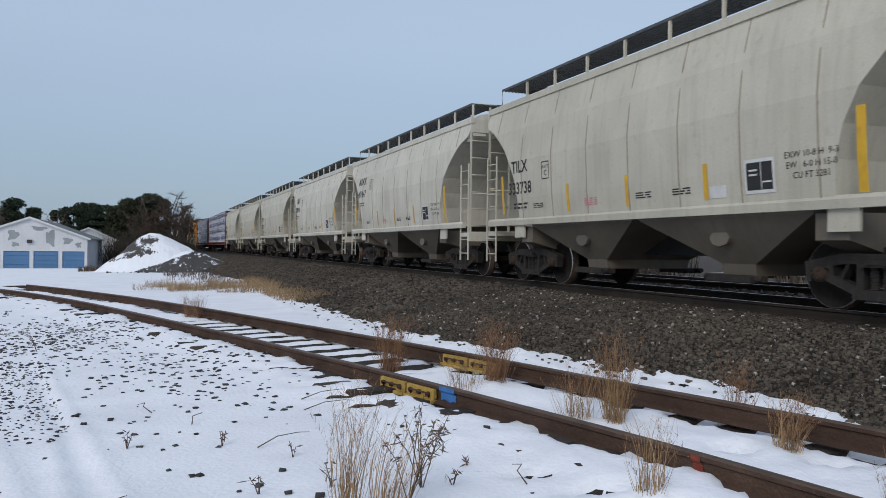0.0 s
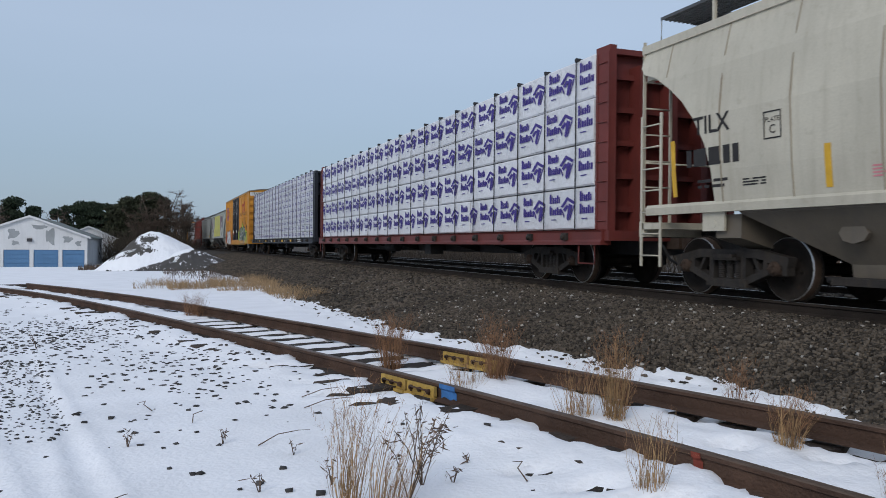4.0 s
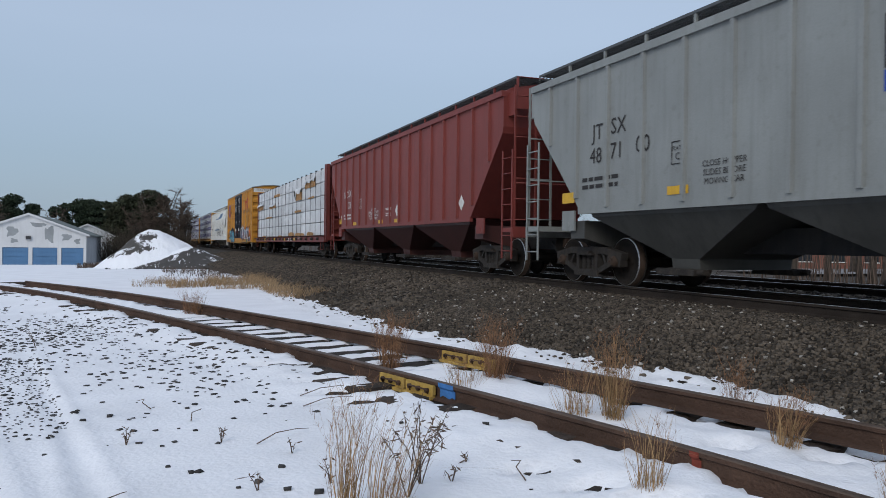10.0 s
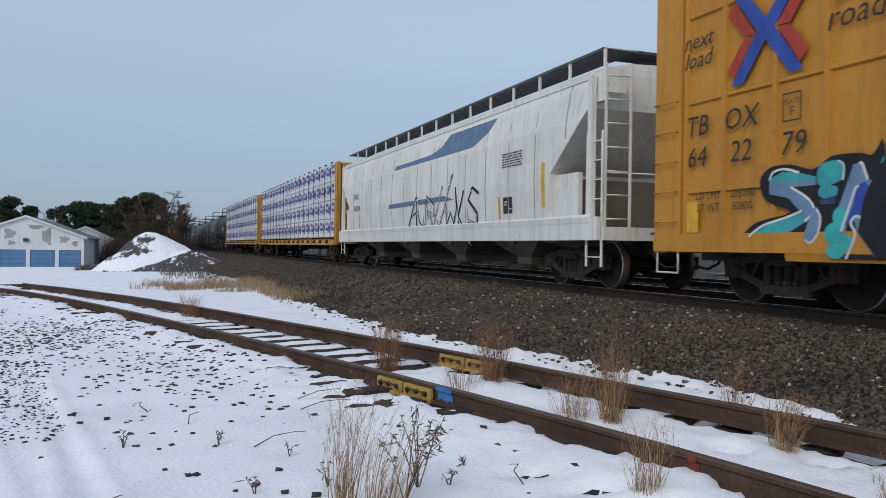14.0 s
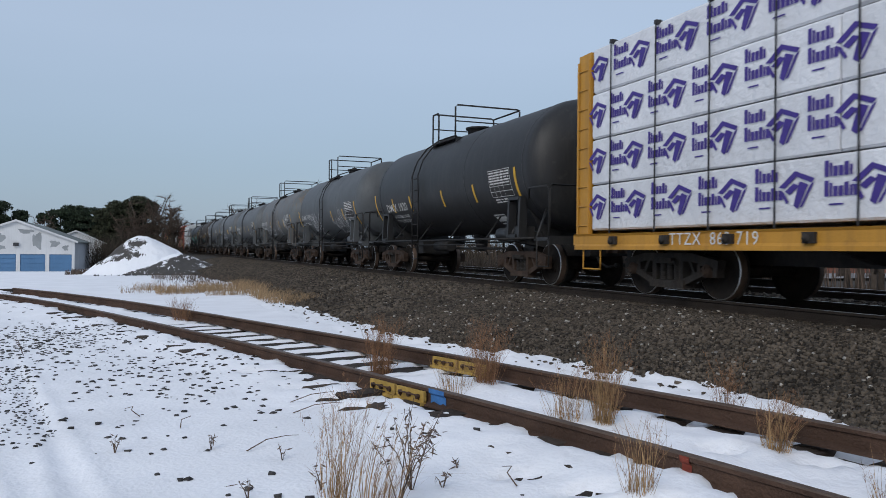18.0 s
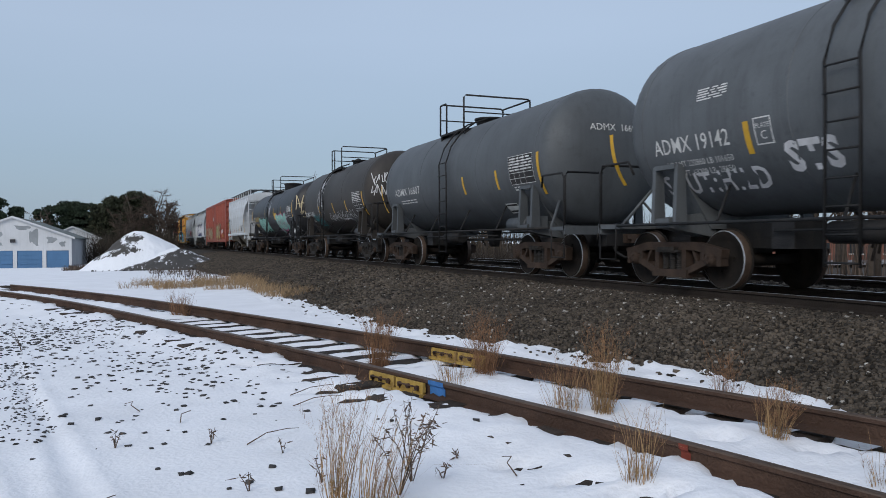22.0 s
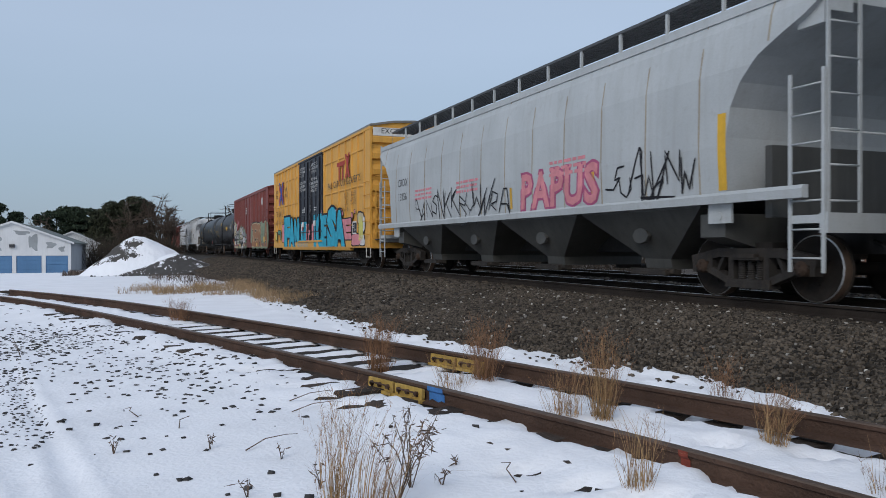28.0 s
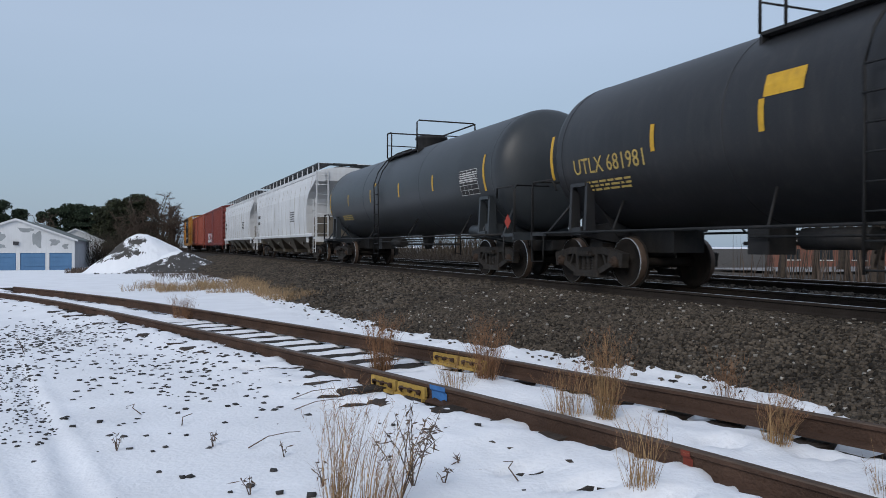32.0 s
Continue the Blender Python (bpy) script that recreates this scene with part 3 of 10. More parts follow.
def wheelset_mesh():
    g = Geo()
    for s in (-1, 1):
        prof = [(0.835, 0.0), (0.835, 0.11), (0.785, 0.14), (0.775, 0.33), (0.815, 0.37), (0.822, 0.428)]
        g.s = 0
        g.revolve([(s * a, r) for a, r in prof], "x", 28)
        g.s = 1
        g.revolve([(s * 0.822, 0.428), (s * 0.816, 0.442)], "x", 28)
        g.s = 2
        g.revolve([(s * 0.816, 0.442), (s * 0.808, 0.449), (s * 0.70, 0.452)], "x", 28)
        g.s = 0
        g.revolve([(s * a, r) for a, r in ((0.70, 0.452), (0.692, 0.478), (0.672, 0.478), (0.668, 0.37), (0.705, 0.33), (0.71, 0.14), (0.66, 0.11), (0.66, 0.08))], "x", 28)
        # lightening ridges and a bolt ring tell that the wheel turns
        for k in range(3):
            a = 2 * math.pi * k / 3
            g.box(s * 0.79 - 0.012, s * 0.79 + 0.012, 0.20 * math.cos(a) - 0.02, 0.20 * math.cos(a) + 0.02, 0.20 * math.sin(a) - 0.02, 0.20 * math.sin(a) + 0.02)
    g.revolve([(-0.66, 0.085), (-0.3, 0.08), (0.3, 0.08), (0.66, 0.085)], "x", 12)
    return g.mesh("wheelset", [M_WHEEL, M_SHINE, M_RAILTOP])


def side_frame_mesh(material, name):
    g = Geo()
    for x0, t in ((-1.07, 0.15),):
        for s in (-1, 1):
            g.bar((s * 1.16, 0.545), (s * 0.58, 0.655), 0.13, t, x0)
            g.bar((s * 1.02, 0.50), (s * 0.36, 0.25), 0.105, t, x0)
            g.bar((s * 0.33, 0.22), (s * 0.33, 0.66), 0.10, t, x0)
            g.bar((s * 0.62, 0.40), (s * 0.50, 0.62), 0.05, t * 0.7, x0 + 0.02)
            g.box(x0, x0 + t, s * AXLE - 0.20, s * AXLE + 0.20, 0.53, 0.625)
            g.box(x0, x0 + t, s * AXLE - 0.215, s * AXLE - 0.135, 0.36, 0.55)
            g.box(x0, x0 + t, s * AXLE + 0.135, s * AXLE + 0.215, 0.36, 0.55)
        g.bar((-0.60, 0.655), (0.60, 0.655), 0.13, t, x0)
        g.bar((-0.42, 0.225), (0.42, 0.225), 0.12, t + 0.05, x0 - 0.025)
    return g.mesh(name, material)


def spring_mesh():
    g, prof = Geo(), []
    for k in range(9):
        z = 0.285 + k * 0.031
        prof += [(z, 0.052), (z + 0.010, 0.07), (z + 0.021, 0.052)]
    return g.revolve(prof, "z", 10, (-1.0, 0, 0)).mesh("spring", M_CAST)


def bolster_mesh():
    g = Geo()
    g.box(-1.14, 1.14, -0.27, 0.27, 0.555, 0.60)
    g.box(-1.16, -0.9, -0.20, 0.20, 0.585, 0.64)
    g.box(-0.85, 0.85, -0.22, 0.22, 0.50, 0.80)
    for s in (-1, 1):
        g.box(-0.9, 0.9, s * 0.40 - 0.04, s * 0.40 + 0.04, 0.33, 0.43)          # brake beam
        for x in (-0.75, 0.75):
            g.box(x - 0.06, x + 0.06, s * 0.47 - 0.03, s * 0.47 + 0.03, 0.25, 0.55)
    return g.mesh("bogie", M_CAST)


def bearing_mesh():
    g = Geo()
    g.revolve([(-1.13, 0.0), (-1.13, 0.06), (-1.105, 0.085), (-1.09, 0.105), (-0.84, 0.105)], "x", 14)
    for k in range(3):
        a = 2 * math.pi * k / 3
        g.revolve([(-1.15, 0.0), (-1.15, 0.016), (-1.12, 0.016)], "x", 6, (0, 0.055 * math.cos(a), 0.055 * math.sin(a)), False)
    return g.mesh("bearing", M_CASTRUST)


WHEELSET, SPRINGS, BOLSTER, BEARING = wheelset_mesh(), spring_mesh(), bolster_mesh(), bearing_mesh()
FRAME = {"dark": side_frame_mesh(M_CAST, "side_frame"), "rusty": side_frame_mesh(M_CASTRUST, "side_frame")}
for me in (SPRINGS, BOLSTER, BEARING, WHEELSET, *FRAME.values()):
    fix_normals(me)
TURN = pose(0, 0, 0, 0, 0, 180)
SPIN = []        # wheelsets that roll: object, rest pose, the car's place in the train
TRAIN = []       # cars: object, place in the train


def bogie(car, y, finish, place):
    b = part("bogie", BOLSTER, None, car, at=pose(0, y, GEAR))
    for m in (Matrix(), TURN):
        part("side_frame", FRAME[finish], None, b, at=m)
    for o in (-0.17, 0.0, 0.17):
        part("spring", SPRINGS, None, b, at=pose(0, o, 0))
    for s in (-1, 1):
        rest = pose(0, s * AXLE, 0.452)
        SPIN.append((part("wheelset", WHEELSET, None, b, at=rest), rest, place + y))
        for m in (Matrix(), TURN):
            part("bearing", BEARING, None, b, at=pose(0, s * AXLE, 0.452) @ m)


def coupler_mesh():
    g = Geo()
    g.box(-0.13, 0.13, -0.35, 0.35, 0.70, 0.98)
    g.box(-0.07, 0.07, 0.30, 0.62, 0.78, 0.92)
    g.prism([(-0.14, 0.60), (0.16, 0.60), (0.17, 0.76), (0.06, 0.80), (0.02, 0.70), (-0.06, 0.70), (-0.12, 0.80), (-0.17, 0.72)], 0.70, 1.0, "z")
    return g.mesh("coupler", M_CASTRUST)


def hose_mesh():
    g = Geo()
    g.tube([(0.3, 0.0, 0.82), (0.32, 0.16, 0.74), (0.30, 0.32, 0.52), (0.22, 0.48, 0.42), (0.12, 0.66, 0.46)], 0.026)
    g.revolve([(-0.03, 0.0), (-0.03, 0.045), (0.05, 0.045), (0.05, 0.0)], "y", 8, (0.12, 0.66, 0.46))
    return g.mesh("air_hose", M_HOSE)


def lever_mesh():
    g = Geo()
    g.tube([(-1.45, 0, 0.95), (-1.45, 0.05, 0.80), (-1.40, 0.05, 0.98), (-0.2, 0.12, 0.98), (0.0, 0.2, 0.99)], 0.014, 5)
    return g.mesh("uncoupling_lever", M_CAST)


COUPLER, HOSE, LEVER = coupler_mesh(), hose_mesh(), lever_mesh()
for me in (COUPLER, HOSE, LEVER):
    fix_normals(me)


def running_gear(car, half, inset, finish, place, trucks=2.15, shift=0.0):
    """Bogies, couplers, hoses and levers; half: from the middle to the coupling; inset: coupling to the car's end."""
    for s, m in ((-1, TURN), (1, Matrix())):
        bogie(car, s * (half - trucks) + shift, finish, place)
        e = half - 0.72
        part("coupler", COUPLER, None, car, at=m @ pose(0, e, GEAR))
        part("air_hose", HOSE, None, car, at=m @ pose(0, e, GEAR))
        part("uncoupling_lever", LEVER, None, car, at=m @ pose(0, half - inset + 0.02, 0))


def ladder(p0, p1, across, rungs, r=0.014, stile=0.024, reach=0.0):
    """Stiles from p0 to p1, the second one shifted by across; rungs between."""
    g = Geo()
    p0, p1, w = Vector(p0), Vector(p1), Vector(across)
    for o in (Vector(), w):
        a, b = p0 + o, p1 + o
        t = 0.012
        d = w.normalized()
        n = Vector((d.y, -d.x, 0))
        c = [d * stile + n * t, d * -stile + n * t, d * -stile - n * t, d * stile - n * t]
        g.add([a + k for k in c] + [b + k for k in c], [(0, 1, 5, 4), (1, 2, 6, 5), (2, 3, 7, 6), (3, 0, 4, 7), (0, 3, 2, 1), (4, 5, 6, 7)])
    for k in range(rungs):
        f = (k + 0.5) / rungs
        q = p0.lerp(p1, f)
        g.tube([q, q + w], r, 5)
    return g


def tube_part(name, pts, r, material, car, label="", seg=6):
    return part(name, Geo().tube(pts, r, seg), material, car, label)


# ---- lettering and paint on the sides ----
def stick(g, verts, faces, surf, y, z, lift, floor=0.84):
    """Lays a flat drawing on a car's side that faces the road: drawing x runs towards the car's front end."""
    up = lift if isinstance(lift, list) else [lift] * len(verts)
    g.add([(-(surf(z + v[1]) + u), y - v[0], max(floor, z + v[1])) for v, u in zip(verts, up)], faces)


def words(car, surf, y, z, text, size, material, name="lettering", lift=0.006, fat=0.0, shear=0.0, space=1.0, align="CENTER", label=""):
    if not text:
        return bars_of_text(car, surf, y, z + size * 0.35, size * 3, 1, size * 0.7, material)
    v, f = letters(text, size, fat, shear, space, align)
    g = Geo()
    stick(g, v, f, surf, y, z, lift)
    return part(name, g, material, car, label, fix=False)


def rects(car, surf, items, material, name, lift=0.006, label="", split=True):
    """Flat strips: (y, z, width, height), cut upward so that they follow a curved side."""
    out, g = None, Geo()
    for y, z, w, h in items:
        n = max(1, round(h / 0.12))
        vs, fs = [], []
        for k in range(n + 1):
            vs += [(-w / 2, -h / 2 + h * k / n), (w / 2, -h / 2 + h * k / n)]
        fs = [(2 * k, 2 * k + 1, 2 * k + 3, 2 * k + 2) for k in range(n)]
        if split:
            g = Geo()
        stick(g, vs, fs, surf, y, z, lift)
        if split:
            out = part(name, g, material, car, label, fix=False)
    return out if split else part(name, g, material, car, label, fix=False)


def bars_of_text(car, surf, y, z, w, lines, h, material, name="small_print", seed=0, lift=0.006):
    """Print too small to read: rows of short bars."""
    r, items = random.Random(seed * 7 + lines), []
    for k in range(lines):
        x = -w / 2
        while x < w / 2 - 0.05:
            d = min(r.uniform(0.08, 0.3), w / 2 - x)
            items.append((y - x - d / 2, z - k * h * 1.9, d, h))
            x += d + 0.05
    return tagged(rects(car, surf, items, material, name, lift, split=False), kind="stuff")


def stencil_panel(car, surf, y, z, seed):
    p = rects(car, surf, [(y, z, 0.46, 0.38)], M_DARKLET, "stencil_panel", 0.005)
    tagged(rects(car, surf, [(y, z + 0.205, 0.54, 0.045), (y, z - 0.205, 0.54, 0.045), (y - 0.25, z, 0.04, 0.40), (y + 0.25, z, 0.04, 0.40),
                             (y - 0.03, z, 0.012, 0.36), (y + 0.11, z + 0.08, 0.15, 0.025), (y + 0.11, z + 0.02, 0.15, 0.025), (y - 0.13, z - 0.08, 0.15, 0.02)],
                 M_WHITE, "panel_print", 0.0075, split=False), kind="stuff")
    return p


def frame_mark(car, surf, y, z, material, letter):
    rects(car, surf, [(y, z + 0.17, 0.30, 0.018), (y, z - 0.17, 0.30, 0.018), (y - 0.141, z, 0.018, 0.322), (y + 0.141, z, 0.018, 0.322)], material, "plate_frame", split=False)
    words(car, surf, y, z + 0.04, "PLATE", 0.09, material)
    words(car, surf, y, z - 0.11, letter, 0.16, material)


def scribble(car, surf, y, z, w, h, material, seed, strokes=5, thick=0.03, lift=0.007, name="graffiti"):
    """Sprayed lines."""
    r, g = random.Random(seed), Geo()
    for k in range(strokes):
        x = -w / 2 + w * (k + 0.15) / strokes
        pts = []
        for i in range(7):
            pts.append((x + w / strokes * (0.8 * i / 6 + r.uniform(-0.25, 0.25)), h * (0.5 * math.cos(i * 2.2 + k * 1.3 + r.uniform(-0.5, 0.5)))))
        fine = []
        for i in range(len(pts) - 1):
            p0, p1, p2, p3 = pts[max(i - 1, 0)], pts[i], pts[i + 1], pts[min(i + 2, len(pts) - 1)]
            for j in range(5):
                u = j / 5
                fine.append(tuple(0.5 * (2 * p1[c] + (p2[c] - p0[c]) * u + (2 * p0[c] - 5 * p1[c] + 4 * p2[c] - p3[c]) * u * u + (3 * p1[c] - p0[c] - 3 * p2[c] + p3[c]) * u ** 3) for c in (0, 1)))
        vs, fs = [], []
        for i, p in enumerate(fine):
            a, b = fine[max(i - 1, 0)], fine[min(i + 1, len(fine) - 1)]
            d = math.hypot(b[0] - a[0], b[1] - a[1]) or 1
            n = (-(b[1] - a[1]) / d * thick / 2, (b[0] - a[0]) / d * thick / 2)
            vs += [(p[0] + n[0], p[1] + n[1]), (p[0] - n[0], p[1] - n[1])]
        fs = [(2 * i, 2 * i + 1, 2 * i + 3, 2 * i + 2) for i in range(len(fine) - 1)]
        stick(g, vs, fs, surf, y, z, [lift + 0.0010 * k + 0.00011 * i for i in range(len(vs))])
    return tagged(part(name, g, material, car, fix=False), kind="stuff")


def blob(r, w, h, n=22, rough=0.16):
    """A lumpy rounded patch."""
    ph = [r.uniform(0, 6.3) for _ in range(4)]
    pts = []
    for i in range(n):
        a = 2 * math.pi * i / n
        k = 1 + rough * (math.sin(3 * a + ph[0]) + 0.6 * math.sin(5 * a + ph[1]) + 0.4 * math.sin(9 * a + ph[2]))
        c, s = math.cos(a), math.sin(a)
        pts.append((w / 2 * math.copysign(abs(c) ** 0.6, c) * k, h / 2 * math.copysign(abs(s) ** 0.6, s) * k))
    return pts


def fan(pts):
    """Centre and rings of a patch, so that it can bend over a curved side."""
    n, vs, fs = len(pts), [(0, 0)], []
    for f in (0.34, 0.67, 1.0):
        vs += [(x * f, y * f) for x, y in pts]
    for i in range(n):
        j = (i + 1) % n
        fs.append((0, 1 + i, 1 + j))
        for k in range(2):
            fs.append((1 + k * n + i, 1 + (k + 1) * n + i, 1 + (k + 1) * n + j, 1 + k * n + j))
    return vs, fs


def glyph(r, w, h, kind):
    """Thick strokes that look like one sprayed block letter, as quads."""
    t = w * 0.34
    left = [(-w / 2, -h / 2), (-w / 2 + t, -h / 2), (-w / 2 + t * 0.9, h / 2), (-w / 2, h / 2)]
    right = [(w / 2 - t, -h / 2), (w / 2, -h / 2), (w / 2, h / 2), (w / 2 - t * 0.9, h / 2)]
    top = [(-w / 2, h / 2 - t), (w / 2, h / 2 - t * 0.9), (w / 2, h / 2), (-w / 2, h / 2)]
    mid = [(-w / 2, -t / 2), (w / 2 - t * 0.3, -t * 0.4), (w / 2 - t * 0.3, t * 0.5), (-w / 2, t / 2)]
    low = [(-w / 2, -h / 2), (w / 2, -h / 2), (w / 2, -h / 2 + t), (-w / 2, -h / 2 + t * 0.9)]
    slash = [(-w / 2, h / 2), (-w / 2 + t, h / 2), (w / 2, -h / 2), (w / 2 - t, -h / 2)]
    back = [(w / 2 - t, h / 2), (w / 2, h / 2), (-w / 2 + t, -h / 2), (-w / 2, -h / 2)]
    return [[left, top, mid, low], [left, right, top, mid], [left, slash, right], [top, back, low], [left, mid, back], [left, right, low], [top, mid, low, right], [slash, back]][kind % 8]


def grow(q, d):
    cx, cy = sum(p[0] for p in q) / 4, sum(p[1] for p in q) / 4
    return [(x + math.copysign(d, x - cx), y + math.copysign(d, y - cy)) for x, y in q]


def rows_of(q, n=5):
    """A quad cut upward into strips, for curved sides."""
    q = sorted(q, key=lambda p: p[1])
    lo, hi = sorted(q[:2]), sorted(q[2:])
    vs = []
    for k in range(n + 1):
        f = k / n
        vs += [tuple(lo[i][c] + (hi[i][c] - lo[i][c]) * f for c in (0, 1)) for i in (0, 1)]
    return vs, [(2 * k, 2 * k + 1, 2 * k + 3, 2 * k + 2) for k in range(n)]


def mural(car, surf, y, z, w, h, count, fills, edge, halo, seed, name="graffiti", skew=0.12, lines=None):
    """A sprayed mural: a coloured cloud, dark or white outlines, block shapes with highlights."""
    r = random.Random(seed)
    if halo:
        g = Geo()
        for k in range(count):
            cx = -w / 2 + w * (k + 0.5) / count
            v, f = fan(blob(r, w / count * 1.45, h * r.uniform(1.02, 1.2), 22, 0.07))
            stick(g, [(a + cx, b) for a, b in v], f, surf, y, z, 0.004 + 0.0003 * k)
        tagged(part(name + "_cloud", g, halo, car, fix=False), kind="stuff")
    outline, inner, shine = Geo(), [Geo() for _ in fills], Geo()
    for k in range(count):
        cx, cw, ch = -w / 2 + w * (k + 0.5) / count, w / count * r.uniform(0.80, 0.98), h * r.uniform(0.82, 1.0)
        lean = r.uniform(-skew, skew)
        which = r.randrange(len(fills))
        for i, q in enumerate(glyph(r, cw, ch, r.randrange(8))):
            q = [(x + lean * b + r.uniform(-0.02, 0.02), b + r.uniform(-0.03, 0.03)) for x, b in q]
            v, f = rows_of(grow(q, 0.045))
            stick(outline, [(a + cx, b) for a, b in v], f, surf, y, z, 0.0085 + 0.0005 * i)
            v, f = rows_of(q)
            stick(inner[(which + (i == 1)) % len(fills)], [(a + cx, b) for a, b in v], f, surf, y, z, 0.0115 + 0.0005 * i)
        for i in range(3):
            v, f = fan(blob(r, cw * 0.10, ch * 0.10, 10, 0.1))
            dx, dz = cx + r.uniform(-cw, cw) * 0.35, r.uniform(-ch, ch) * 0.38
            stick(shine, [(a + dx, b + dz) for a, b in v], f, surf, y, z, 0.0165)
    tagged(part(name + "_outline", outline, edge, car, fix=False), kind="stuff")
    if lines:
        scribble(car, surf, y, z, w * 0.92, h * 0.75, lines, seed + 500, count + 2, 0.045, 0.0155, name + "_line")
    for g, m in zip(inner, fills):
        if g.v:
            tagged(part(name + "_fill", g, m, car, fix=False), kind="stuff")
    return tagged(part(name + "_highlight", shine, SPRAY["white"], car, fix=False), kind="stuff")


def tag_word(car, surf, y, z, text, size, fill, edge, lean=0.15, fat=0.02, name="graffiti"):
    words(car, surf, y, z, text, size, edge, name + "_outline", 0.006, fat + size * 0.05, lean, 1.08)
    return words(car, surf, y, z, text, size, fill, name + "_fill", 0.010, fat, lean, 1.08)


STROKES = (((0, 0), (0.1, 1), (0.6, 0.1), (0.7, 1.1)), ((0, 0), (0.35, 1), (0.5, 0.95), (0.75, -0.1), (0.6, 0.4), (0.15, 0.35)),
           ((0.7, 0.9), (0.3, 1), (0.1, 0.7), (0.6, 0.4), (0.5, 0.05), (0, 0.1)), ((0.1, 1), (0, 0), (0.05, 0.4), (0.6, 1), (0.1, 0.45), (0.7, -0.1)),
           ((0, 1), (0.05, 0.2), (0.4, 0), (0.6, 0.3), (0.65, 1)), ((0, 0.1), (0.1, 1.1), (0.6, 0.9), (0.5, 0.5), (0.1, 0.5), (0.7, -0.2)),
           ((0.05, 1), (0, 0), (0.3, 0.6), (0.55, 0.1), (0.7, 1)))


def tag(car, surf, y, z, w, h, material, n, seed, thick=0.03, drips=4, slant=0.2, lift=0.007, tail=True):
    """A quick sprayed signature: thin slanted strokes, a tail and a few runs of paint; too wild to read."""
    r, g = random.Random(seed), Geo()
    cell = w / n

    def line(pts, t, up):
        fine = []
        for p, q in zip(pts, pts[1:]):
            fine += [(p[0] + (q[0] - p[0]) * i / 4, p[1] + (q[1] - p[1]) * i / 4) for i in range(4)]
        fine.append(pts[-1])
        vs = []
        for i, p in enumerate(fine):
            c, d = fine[max(i - 1, 0)], fine[min(i + 1, len(fine) - 1)]
            k = math.hypot(d[0] - c[0], d[1] - c[1]) or 1
            e = t * (0.35 if i in (0, len(fine) - 1) else 0.5)
            vs += [(p[0] - (d[1] - c[1]) / k * e, p[1] + (d[0] - c[0]) / k * e), (p[0] + (d[1] - c[1]) / k * e, p[1] - (d[0] - c[0]) / k * e)]
        stick(g, vs, [(2 * i, 2 * i + 1, 2 * i + 3, 2 * i + 2) for i in range(len(fine) - 1)], surf, y, z, [up + 0.00006 * i for i in range(len(vs))])

    for k in range(n):
        high, drop = h * r.uniform(0.45, 1.25), h * r.uniform(-0.2, 0.2)
        turn = r.uniform(-0.5, 0.5)
        pts = []
        for a, b in STROKES[r.randrange(len(STROKES))]:
            v = (b - 0.5) * high + drop
            pts.append((-w / 2 + cell * (k + a * 1.5) + (slant + turn) * v + r.uniform(-0.05, 0.05), v + turn * (a - 0.4) * cell + r.uniform(-0.06, 0.06)))
        line(pts, thick * r.uniform(0.8, 1.2), lift + 0.0011 * k)
    for k in range(drips):
        x, v = r.uniform(-w / 2, w / 2), r.uniform(-0.3, 0.1) * h
        line([(x, v), (x, v - h * r.uniform(0.2, 0.5))], thick * 0.4, lift)
    if tail:
        line([(w * 0.3, -h * 0.55), (-w * 0.1, -h * 0.50), (w * 0.15, -h * 0.62), (w * 0.05, -h * 0.78)], thick, lift)
    return tagged(part("graffiti", g, material, car, fix=False), kind="stuff")


